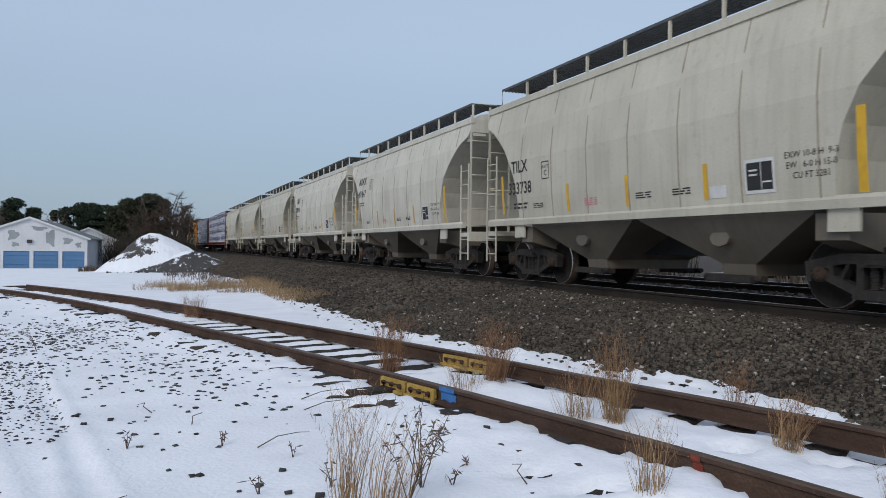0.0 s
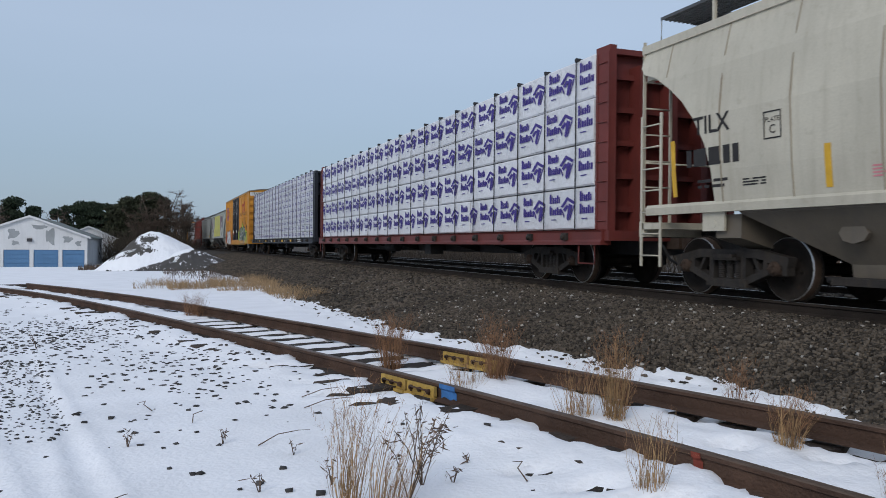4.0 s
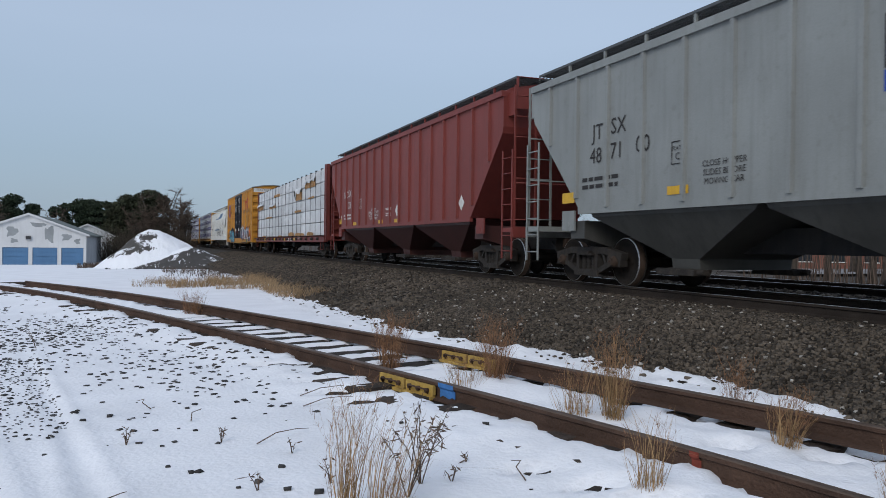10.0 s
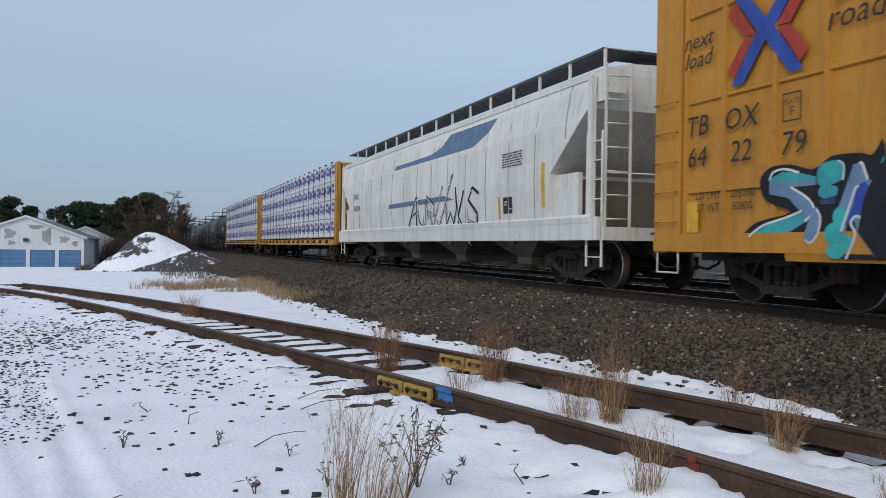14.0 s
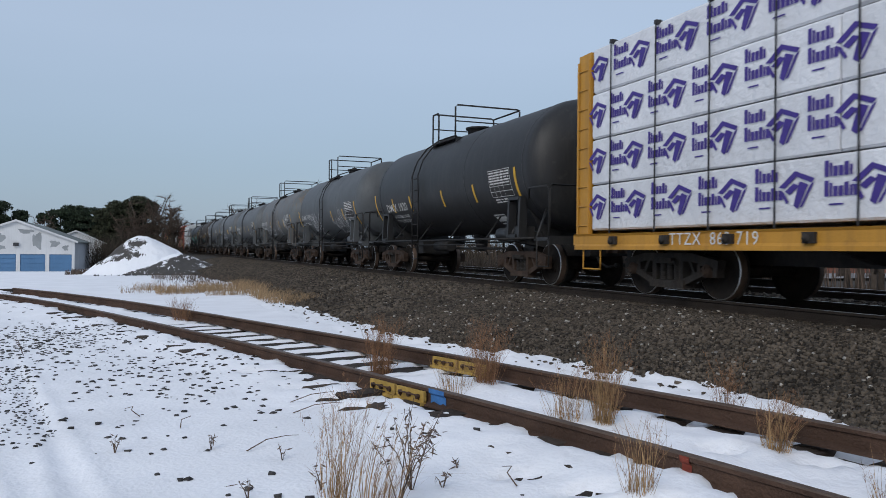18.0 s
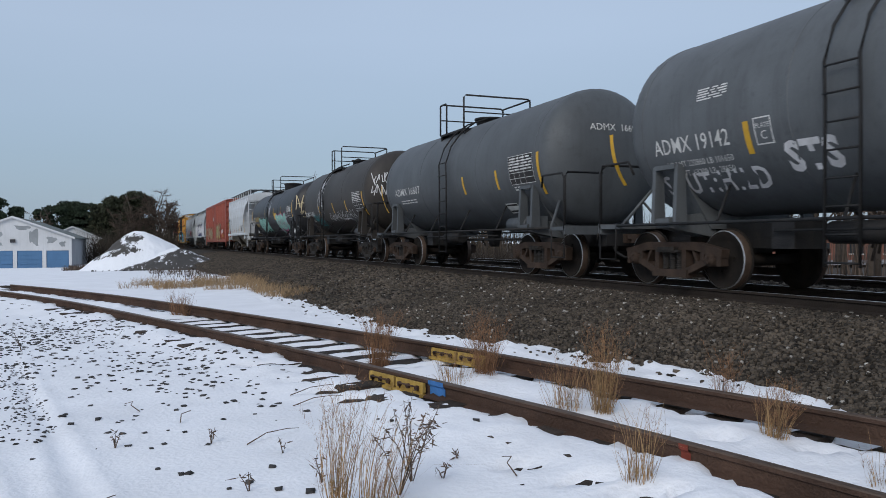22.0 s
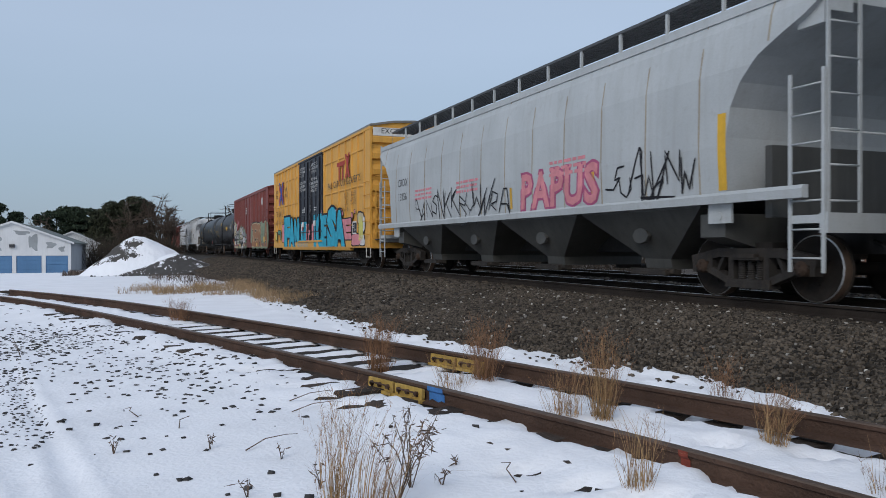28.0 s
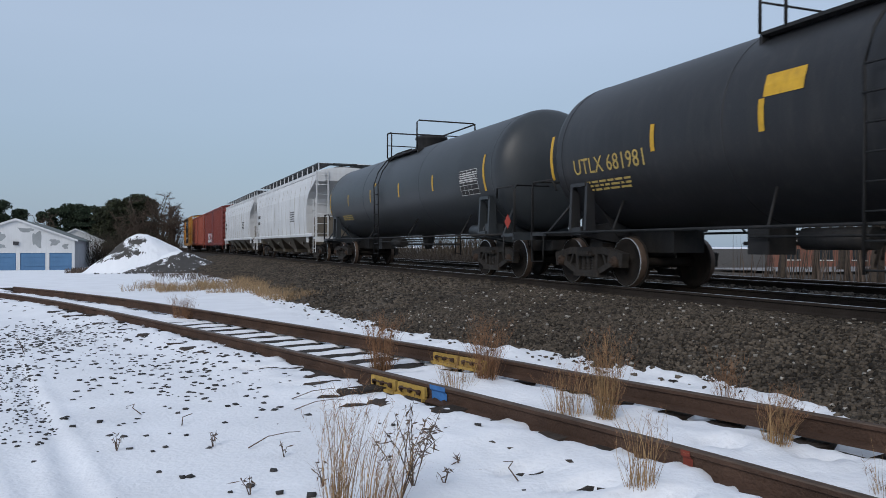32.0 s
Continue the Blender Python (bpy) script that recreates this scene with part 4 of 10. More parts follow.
def wild_piece(car, surf, y, z, w, h, n, fills, edge, rim, halo, seed, lean=0.2, spots=None, drop=0.0, skin=0.05):
    """A large sprayed piece on a flat side: fat overlapping letter forms with two outlines, shards of a second colour and spots; too tangled to read."""
    r = random.Random(seed)
    layers = {}

    def layer(name, m):
        return layers.setdefault(name, (Geo(), m))[0]

    if halo:
        for k in range(n):
            v, f = fan(blob(r, w / n * 1.7, h * r.uniform(1.05, 1.25), 24, 0.08))
            stick(layer("graffiti_cloud", halo), [(a - w / 2 + w * (k + 0.5) / n, b) for a, b in v], f, surf, y, z, 0.002 + 0.0003 * k)
    for k in range(n):
        char = r.choice("SRKEABGNZ8XM")
        cx, tilt = -w / 2 + w * (k + 0.5) / n, r.uniform(-0.45, 0.45)
        sx, sz, sh = w / n * r.uniform(1.6, 2.2), h * r.uniform(0.95, 1.40), r.uniform(-lean, lean) * 1.6
        fill = fills[k % len(fills)]
        for name, fat, lift, m in (("graffiti_rim", 0.115, 0.0050, rim), ("graffiti_outline", 0.115 - skin, 0.0065, edge), ("graffiti_fill_%d" % (k % len(fills)), 0.035, 0.0080, fill)):
            if m is None:
                continue
            v, f = letters(char, 1.0, fat)
            u = [((a * sx + sh * b + tilt * b * 0.5) + cx, (b - 0.36) * sz + tilt * a * h * 0.5 + drop * k) for a, b, _ in v]
            stick(layer(name, m), u, f, surf, y, z, lift + 0.0024 * (k % 5))
        for i in range(9):
            x, v0 = cx + r.uniform(-0.4, 0.4) * w / n, r.uniform(-0.42, 0.40) * h
            a, b, c = r.uniform(0.05, 0.20) * w / n, r.uniform(0.08, 0.34) * h, r.uniform(-0.3, 0.3)
            q = [(x - a, v0 - b), (x + a * 0.6, v0 - b * 0.7), (x + a + c, v0 + b), (x - a * 0.4 + c, v0 + b * 0.6)]
            m = len(fills) if i == 0 else i % len(fills)
            stick(layer("graffiti_shard_%d" % m, ([*fills, edge])[m]), q, [(0, 1, 2, 3)], surf, y, z, 0.0195 + 0.0003 * i)
        if spots:
            v, f = fan(blob(r, 0.16, 0.16, 12, 0.08))
            x, v0 = cx + r.uniform(-0.4, 0.4) * w / n, r.uniform(-0.3, 0.3) * h
            stick(layer("graffiti_spot", spots), [(a + x, b + v0) for a, b in v], f, surf, y, z, 0.022)
    for name, (g, m) in layers.items():
        tagged(part(name.rstrip("_0123456789"), g, m, car, fix=False), kind="stuff")


def big_letter(car, surf, y, z, w, h, char, fill, edge, rim=None, lean=0.0, lift=0.006, fat=0.10):
    """One large sprayed letter with its outline, stretched to w by h about (y, z)."""
    v, _ = letters(char, 1.0, 0.02)
    x0, x1 = min(p[0] for p in v), max(p[0] for p in v)
    out = None
    for name, swell, up, m in (("graffiti_rim", fat + 0.035, 0.0, rim), ("graffiti_outline", fat, 0.0015, edge), ("graffiti_fill", fat * 0.6, 0.003, fill)):
        if m is None:
            continue
        v, f = letters(char, 1.0, swell)
        g = Geo()
        stick(g, [((p[0] - (x0 + x1) / 2) / (x1 - x0) * w + lean * (p[1] - 0.36) * h, (p[1] - 0.36) / 0.74 * h) for p in v], f, surf, y, z, lift + up)
        out = part(name, g, m, car, fix=False)
    return out


def head_print(car, half, zc, verts, faces, x, z, material, name, depth=0.62, R=1.44):
    """A flat drawing bent over a tank's leading head."""
    d = half - 0.88
    vs = []
    for v in verts:
        a, b = x + v[0], z - zc + v[1]
        q = min(0.985, math.hypot(a, b) / R)
        vs.append((a, -(d - depth) - depth * math.sqrt(1 - q * q) - 0.012, zc + b))
    return tagged(part(name, Geo().add(vs, faces), material, car, fix=False), kind="stuff")


def head_tag(car, half, zc, x, z, w, h, material, n, seed, thick=0.03):
    r, vs, fs = random.Random(seed), [], []
    for k in range(n):
        pts = [(-w / 2 + w / n * (k + a) + r.uniform(-0.04, 0.04), (b - 0.5) * h * r.uniform(0.5, 1.0) + r.uniform(-0.25, 0.25) * h) for a, b in STROKES[r.randrange(7)]]
        for p, q in zip(pts, pts[1:]):
            d = math.hypot(q[0] - p[0], q[1] - p[1]) or 1
            e = ((q[1] - p[1]) / d * thick / 2, -(q[0] - p[0]) / d * thick / 2)
            o = len(vs)
            for i in range(4):
                c = (p[0] + (q[0] - p[0]) * i / 3, p[1] + (q[1] - p[1]) * i / 3)
                vs += [(c[0] + e[0], c[1] + e[1]), (c[0] - e[0], c[1] - e[1])]
            fs += [(o + 2 * i, o + 2 * i + 1, o + 2 * i + 3, o + 2 * i + 2) for i in range(3)]
    return head_print(car, half, zc, vs, fs, x, z, material, "graffiti")


def spray(name, col, streak=0.15):
    return mat("spray_" + name, col, 0.75, 0, 0.22, 4, None, streak, tuple(c * 0.55 for c in col), 0.05, 50, spec=0.2)


SPRAY = {k: spray(k, c) for k, c in {
    "white": (0.62, 0.62, 0.63), "black": (0.02, 0.02, 0.024), "navy": (0.05, 0.06, 0.14), "lilac": (0.28, 0.26, 0.42), "teal": (0.055, 0.32, 0.35),
    "mint": (0.26, 0.50, 0.43), "cyan": (0.035, 0.36, 0.50), "pink": (0.62, 0.24, 0.27), "red": (0.37, 0.055, 0.04), "orange": (0.62, 0.16, 0.03),
    "lime": (0.40, 0.52, 0.05), "green": (0.06, 0.17, 0.10), "sea": (0.10, 0.24, 0.17), "yellow": (0.55, 0.53, 0.15), "purple": (0.225, 0.145, 0.19), "moss": (0.36, 0.35, 0.16), "straw": (0.43, 0.42, 0.18), "sage": (0.22, 0.27, 0.19),
    "silver": (0.42, 0.44, 0.50), "slate": (0.055, 0.075, 0.085), "steel": (0.15, 0.24, 0.36), "sky": (0.40, 0.47, 0.62), "maroon": (0.16, 0.03, 0.035), "mint2": (0.05, 0.40, 0.38), "olive": (0.10, 0.145, 0.075), "pine": (0.035, 0.065, 0.055), "rust": (0.40, 0.12, 0.03),
    "cream": (0.50, 0.42, 0.27), "brown": (0.30, 0.15, 0.08), "grey": (0.25, 0.26, 0.27), "magenta": (0.40, 0.10, 0.20), "blue": (0.04, 0.08, 0.33)}.items()}


class Art:
    """Sprayed shapes on a car's side, one coat over the other, given as (y, z) in car space; done() links one mesh for each colour."""

    def __init__(self, car, surf, lift=0.004, floor=0.74):
        self.car, self.surf, self.lift, self.floor, self.coat = car, surf, lift, floor, {}

    def put(self, colour, pts, faces):
        self.lift += 0.0005
        stick(self.coat.setdefault(colour, Geo()), [(-y, z) for y, z in pts], faces, self.surf, 0.0, 0.0, self.lift, self.floor)

    def fill(self, colour, *pts):
        flat = [Vector((y, z, 0.0)) for y, z in pts]
        self.put(colour, pts, [tuple(f) for f in tessellate_polygon([flat])])

    def curve(self, colour, *pts):
        n, out = len(pts), []
        for i in range(n):
            a, b, c, d = (pts[(i + k) % n] for k in (-1, 0, 1, 2))
            for f in (0.0, 0.34, 0.67):
                out.append(tuple(b[k] + 0.5 * f * (c[k] - a[k] + f * (2 * a[k] - 5 * b[k] + 4 * c[k] - d[k] + f * (3 * (b[k] - c[k]) + d[k] - a[k]))) for k in (0, 1)))
        self.fill(colour, *out)

    def line(self, colour, wide, *pts):
        fine = []
        for i in range(len(pts) - 1):
            a, b, c, d = pts[max(i - 1, 0)], pts[i], pts[i + 1], pts[min(i + 2, len(pts) - 1)]
            for f in (0.0, 0.25, 0.5, 0.75):
                fine.append(tuple(b[k] + 0.5 * f * (c[k] - a[k] + f * (2 * a[k] - 5 * b[k] + 4 * c[k] - d[k] + f * (3 * (b[k] - c[k]) + d[k] - a[k]))) for k in (0, 1)))
        fine.append(pts[-1])
        vs = []
        for i, p in enumerate(fine):
            a, b = fine[max(i - 1, 0)], fine[min(i + 1, len(fine) - 1)]
            k = (math.hypot(b[0] - a[0], b[1] - a[1]) or 1) / (wide * 0.5)
            vs += [(p[0] - (b[1] - a[1]) / k, p[1] + (b[0] - a[0]) / k), (p[0] + (b[1] - a[1]) / k, p[1] - (b[0] - a[0]) / k)]
        self.put(colour, vs, [(2 * i, 2 * i + 1, 2 * i + 3, 2 * i + 2) for i in range(len(fine) - 1)])

    def done(self):
        for colour, g in self.coat.items():
            tagged(part("graffiti", g, SPRAY[colour], self.car, fix=False), kind="stuff")


# ---- covered hoppers ----
def grate_mesh():
    g = Geo()
    for k in range(18):
        y = -0.62 + 1.24 * (k + 0.5) / 18
        g.box(-0.34, 0.34, y - 0.012, y + 0.012, 0, 0.03)
    for k in range(9):
        x = -0.34 + 0.68 * k / 8
        g.box(x - 0.009, x + 0.009, -0.625, 0.625, -0.012, 0.036)
    return g.mesh("grating", M_GRATE)


GRATE = grate_mesh()


def hatch_mesh():
    return Geo().revolve([(0.0, 0.36), (0.10, 0.36), (0.14, 0.30), (0.18, 0.0)], "z", 14).mesh("roof_hatch", M_GRATE)


HATCH = hatch_mesh()


def hopper_car(place, half, label, paint, under, style, finish="dark", bays=2, eave=4.08, low=1.42, group="covered hopper cars", trucks=2.15, cut=None):
    """A covered hopper. style: round (bulging plain sides), rib (flat sides with posts), long (plain sides, shallow end cut)."""
    car = thing("hopper_car", label, "hopper car", group)
    e = half - (0.55 if style == "round" else 0.42)
    wide = {"round": ((1.2, 1.49), (1.9, 1.57), (2.7, 1.61), (3.4, 1.55), (3.9, 1.43), (4.1, 1.37)),
            "rib": ((1.2, 1.53), (eave, 1.53)), "long": ((1.2, 1.55), (2.2, 1.60), (3.2, 1.58), (3.8, 1.48), (eave, 1.38))}[style]
    reach = {"round": ((low, 1.85), (1.9, 1.82), (2.3, 1.70), (2.7, 1.47), (3.0, 1.18), (3.25, 0.86), (3.5, 0.46), (3.62, 0.12), (3.75, 0.0)),
             "rib": ((low, 2.25), (3.35, 0.45), (3.5, 0.40)), "long": cut or ((low, 1.55), (2.3, 1.52), (2.7, 1.45), (3.0, 1.28), (3.3, 0.98), (3.5, 0.60), (3.64, 0.30), (3.78, 0.08))}[style]

    def surf(z):
        return lerp_steps(z, wide)

    zs = sorted({low, *[a for a, _ in reach if low < a < eave], *[a for a, _ in wide if low < a < eave], eave, (low + eave) / 2})
    g, rings = Geo(), []
    for z in zs:
        rings.append((surf(z), e - lerp_steps(z, reach), z))
    top = surf(eave)
    ye = e - lerp_steps(eave, reach)
    rings += [(top * 0.86, ye - 0.01, eave + 0.12), (top * 0.45, ye - 0.03, eave + 0.24), (0.02, ye - 0.05, eave + 0.27)]
    vs = [p for w, y, z in rings for p in ((-w, -y, z), (w, -y, z), (w, y, z), (-w, y, z))]
    fs = [(4 * k + i, 4 * k + (i + 1) % 4, 4 * k + 4 + (i + 1) % 4, 4 * k + 4 + i) for k in range(len(rings) - 1) for i in range(4)]
    fs += [(0, 1, 2, 3), tuple(len(vs) - 4 + i for i in range(4))]
    g.add(vs, fs)
    part("body", g, paint, car)
    # chords and sills
    for s in (-1, 1):
        x = s * (top + 0.015)
        part("top_chord", Geo().prism([(x - 0.05, eave - 0.10), (x + 0.05, eave - 0.10), (x + 0.055, eave + 0.03), (x - 0.055, eave + 0.03)], -ye - 0.02, ye + 0.02, "y"), paint, car)
        w = surf(low) + 0.02
        if style == "rib":
            part("side_sill", Geo().prism([(s * (w - 0.08), low - 0.10), (s * w, low - 0.10), (s * w, low + 0.02), (s * (w - 0.08), low + 0.02)], -(e - 2.25), e - 2.25, "y"), paint, car)
        else:
            part("side_sill", Geo().prism([(s * (w - 0.10), low - 0.13), (s * w, low - 0.13), (s * (w + 0.012), low - 0.02), (s * (w - 0.03), low + 0.03), (s * (w - 0.10), low + 0.03)], -(e - 0.25), e - 0.25, "y"), paint, car)
    # ribs or weld seams
    n = round((2 * ye - 1.6) / (1.0 if style == "rib" else 1.22))
    for k in range(n + 1):
        y = -(ye - 0.75) + (2 * ye - 1.5) * k / n
        b = max(low, next((z for z in [low + 0.1 * i for i in range(28)] if e - lerp_steps(z, reach) > abs(y) + 0.08), eave))
        if b > eave - 0.5:
            continue
        zz = [b + (eave - 0.08 - b) * i / 6 for i in range(7)]
        for s in (-1, 1) if style == "rib" else (-1,):
            q = Geo()
            d, w = (0.055, 0.05) if style == "rib" else (0.007, 0.016)
            vs = []
            for z in zz:
                x = surf(z)
                vs += [(s * (x - 0.01), y - w, z), (s * (x + d), y - w * 0.7, z), (s * (x + d), y + w * 0.7, z), (s * (x - 0.01), y + w, z)]
            q.add(vs, [(4 * i + j, 4 * i + j + 1, 4 * i + j + 5, 4 * i + j + 4) for i in range(6) for j in range(3)] + [(0, 1, 2, 3), (24, 25, 26, 27)])
            part("side_post" if style == "rib" else "weld_seam", q, paint if style == "rib" else P_SEAM, car, fix=True)
    # discharge bays
    span = 2 * (e - (2.45 if style == "rib" else 2.15))
    for k in range(bays):
        c = -span / 2 + span * (k + 0.5) / bays
        w, bw = span / bays / 2 - 0.03, 0.34
        q = Geo()
        vs = []
        for z, hx, hy in ((low - 0.02, 1.44, w), (low - 0.16, 1.42, w * 0.96), (0.62, 0.95, bw), (0.45, 0.92, bw)):
            vs += [(-hx, c - hy, z), (hx, c - hy, z), (hx, c + hy, z), (-hx, c + hy, z)]
        q.add(vs, [(4 * j + i, 4 * j + (i + 1) % 4, 4 * j + 4 + (i + 1) % 4, 4 * j + 4 + i) for j in range(3) for i in range(4)] + [(12, 13, 14, 15)])
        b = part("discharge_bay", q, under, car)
        for s in (-1, 1):
            t = Geo().box(s * 1.0 - 0.16, s * 1.0 + 0.16, c - bw - 0.12, c + bw + 0.12, 0.36, 0.45)
            t.tube([(s * 1.05, c - bw - 0.25, 0.42), (s * 1.05, c + bw + 0.25, 0.42)], 0.045, 8)
            part("outlet_gate", t, M_CAST, b)
            if style != "rib":
                t = Geo().prism([(c + 0.05 + 0.16 * math.cos(a) * 1.3, 1.0 + 0.13 * math.sin(a)) for a in [math.pi * i / 4 for i in range(8)]], s * 1.20, s * 1.27, "x")
                part("vibrator_bracket", t, under, b)
    part("centre_sill", Geo().box(-0.30, 0.30, -(e - 0.1), e - 0.1, 0.72, 1.10), M_BLACK, car)
    for s, m in ((-1, Matrix()), (1, TURN)):
        # end platform, posts, bolster, ladders at both corners
        q = Geo().box(-1.47, 1.47, -e, -(e - 0.55), 1.10, 1.20)
        q.box(-1.47, 1.47, -e - 0.02, -e + 0.10, 0.98, 1.22)
        part("end_platform", q, paint, car, at=m)
        q = Geo().prism([(-1.40, 0.95), (-1.40, 1.28), (1.40, 1.28), (1.40, 0.95), (0.45, 0.70), (-0.45, 0.70)], -(e - 2.25), -(e - 1.75), "y")
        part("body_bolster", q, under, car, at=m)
        q = Geo().box(-1.30, 1.30, -(e - 1.0), -(e - 1.12), 1.20, 2.15)
        if style == "long":
            part("end_bulkhead", q, under, car, at=m)
        for sx in (-1, 1):
            t = Geo().box(sx * 1.46 - 0.02, sx * 1.46 + 0.02, -(e - 2.0), -(e - 1.55), low - 0.40, low - 0.02)
            t.tube([(sx * 1.44 - 0.05, -(e - 1.78), low - 0.3), (sx * 1.44 + 0.05, -(e - 1.78), low - 0.3)], 0.06, 10)
            part("jacking_pad", t, paint, car, at=m)
            part("side_ladder", ladder((sx * 1.47, -(e - 0.04), 0.50), (sx * 1.47, -(e - 0.04), 2.95), (0, 0.50, 0), 7), paint, car, at=m)
            part("end_ladder", ladder((sx * 1.42, -(e - 0.02), 1.15), (sx * 1.42, -(e - 0.02), eave + 0.10), (-sx * 0.52, 0, 0), 7), paint, car, at=m)
            q = Geo().box(sx * 1.38, sx * 1.02, -(e - 0.02), -(e - 0.08), eave - 0.42, eave + 0.02)
            part("corner_plate", q, paint, car, at=m)
            part("corner_post", Geo().box(sx * 1.36 - 0.05, sx * 1.36 + 0.05, -(e - 0.08), -(e - 0.48), eave - 0.55, eave - 0.02), paint, car, at=m)
        tube_part("crossover_rail", [(-1.40, -(e - 0.03), 2.2), (1.40, -(e - 0.03), 2.2)], 0.016, paint, car).matrix_basis = m
        if s == -1:
            w = Geo().revolve([(-0.02, 0.24), (0.0, 0.27), (0.02, 0.24)], "y", 16, (0.35, -(e - 0.16), 2.1))
            part("brake_wheel", w, M_CAST, car)
    # roof walk, its posts and the hatches
    walk_z = eave + (0.33 if style == "rib" else 0.44)
    k = int((2 * e - 0.2) / 1.25)
    for i in range(k):
        y = -1.25 * k / 2 + 1.25 * (i + 0.5)
        for s in (-1, 1):
            part("grating", GRATE, None, car, at=pose(s * 0.92, y, walk_z))
            part("walk_post", Geo().box(s * 1.24 - 0.022, s * 1.24 + 0.022, y - 0.65, y - 0.60, eave + 0.0, walk_z), paint, car)
        if i % 2 == 0 and abs(y) < ye - 0.5:
            part("roof_hatch", HATCH, None, car, at=pose(0, y, eave + 0.24))
    for s in (-1, 1):
        for x in (-1.25, 1.25):
            tube_part("walk_rail", [(x, s * 1.25 * k / 2, eave), (x, s * 1.25 * k / 2, walk_z + 0.02), (x * 0.45, s * 1.25 * k / 2, walk_z + 0.02)], 0.016, paint, car)
        part("grating", GRATE, None, car, at=pose(0.0, s * (1.25 * k / 2 - 0.34), walk_z, 0, 0, 90))
    running_gear(car, half, half - e, finish, place, trucks)
    TRAIN.append((car, place))
    return car, surf


# ---- boxcars ----
def box_car(place, half, body, label, paint, roof, door_paint, door, style, eave, sill=0.80, finish="dark", rows=(), posts=()):
    car = thing("box_car", label, "boxcar", "boxcars")
    W = 1.55

    def surf(z):
        return W + 0.055

    g = Geo()
    g.prism([(-W, 1.02), (W, 1.02), (W, eave), (W * 0.5, eave + 0.13), (0, eave + 0.18), (-W * 0.5, eave + 0.13), (-W, eave)], -body + 0.06, body - 0.06, "y")
    part("body", g, paint, car)
    r = Geo().prism([(-W - 0.05, eave - 0.04), (-W * 0.5, eave + 0.11), (0, eave + 0.16), (W * 0.5, eave + 0.11), (W + 0.05, eave - 0.04), (W + 0.05, eave + 0.03), (W * 0.5, eave + 0.18), (0, eave + 0.23), (-W * 0.5, eave + 0.18), (-W - 0.05, eave + 0.03)], -body, body, "y")
    part("roof", r, roof, car)
    for k in range(int(2 * body / 1.3)):
        y = -body + 0.65 + 1.3 * k
        part("roof_rib", Geo().prism([(-W, eave + 0.03), (0, eave + 0.23), (W, eave + 0.03), (W, eave + 0.06), (0, eave + 0.27), (-W, eave + 0.06)], y - 0.05, y + 0.05, "y"), roof, car)
    for s in (-1, 1):
        part("side_sill", Geo().prism([(s * (W - 0.10), 1.04), (s * (W + 0.06), 1.04), (s * (W + 0.06), sill + 0.12), (s * (W + 0.03), sill), (s * (W - 0.10), sill)], -body * (0.72 if style == "grid" else 0.99), body * (0.72 if style == "grid" else 0.99), "y"), paint, car)
        part("side_sill", Geo().box(s * (W - 0.08), s * (W + 0.062), -body, body, sill + 0.10, 1.06), paint, car)
        part("top_rail", Geo().box(s * (W - 0.05), s * (W + 0.062), -body, body, eave - 0.14, eave - 0.045), paint, car)
        # posts on both sides of the door, and the cells between them
        ys = []
        for a, b in () if posts else ((-body + 0.65, door[0] - 0.06), (door[1] + 0.06, body - 0.65)):
            n = max(2, round((b - a) / (1.14 if style == "grid" else 0.62)))
            ys.append([a + (b - a) * k / n for k in range(n + 1)])
        for line in posts or ys:
            for y in line:
                d = 0.052 if style == "grid" else 0.050
                part("side_post",
                     Geo().add([(s * (W - 0.01), y - 0.055, z) for z in (1.06, eave - 0.14)] + [(s * (W + d), y - 0.035, z) for z in (1.06, eave - 0.14)] +
                               [(s * (W + d), y + 0.035, z) for z in (1.06, eave - 0.14)] + [(s * (W - 0.01), y + 0.055, z) for z in (1.06, eave - 0.14)],
                               [(0, 2, 3, 1), (2, 4, 5, 3), (4, 6, 7, 5), (0, 1, 7, 6), (1, 3, 5, 7), (0, 6, 4, 2)]), paint, car)
            for z in rows if s < 0 else ():
                for a, b in zip(line, line[1:]):
                    part("side_rib", Geo().add([(s * (W - 0.01), a + 0.05, z - 0.05), (s * (W + 0.038), a + 0.05, z - 0.022), (s * (W + 0.038), a + 0.05, z + 0.022), (s * (W - 0.01), a + 0.05, z + 0.05),
                                                (s * (W - 0.01), b - 0.05, z - 0.05), (s * (W + 0.038), b - 0.05, z - 0.022), (s * (W + 0.038), b - 0.05, z + 0.022), (s * (W - 0.01), b - 0.05, z + 0.05)],
                                               [(0, 1, 5, 4), (1, 2, 6, 5), (2, 3, 7, 6), (0, 3, 2, 1), (4, 5, 6, 7), (0, 4, 7, 3)]), paint, car)
        # corner panels
        for e in (-1, 1):
            part("corner_panel", Geo().box(s * (W - 0.02), s * (W + 0.05), e * (body - 0.62), e * body, 1.04, eave - 0.05), paint, car)
        # doors
        mid = (door[0] + door[1]) / 2
        leaves = ((door[0], mid - 0.02), (mid + 0.02, door[1])) if style == "grid" else (door,)
        for a, b in leaves:
            q = Geo().box(s * (W - 0.02), s * (W + 0.045), a + 0.02, b - 0.02, 1.12, eave - 0.18)
            d = part("door", q, door_paint, car)
            for k in range(3 if style == "grid" else 2):
                y = a + (b - a) * (k + 0.5) / (3 if style == "grid" else 2)
                part("door_post", Geo().box(s * (W + 0.04), s * (W + 0.085), y - 0.035, y + 0.035, 1.16, eave - 0.24), door_paint, d)
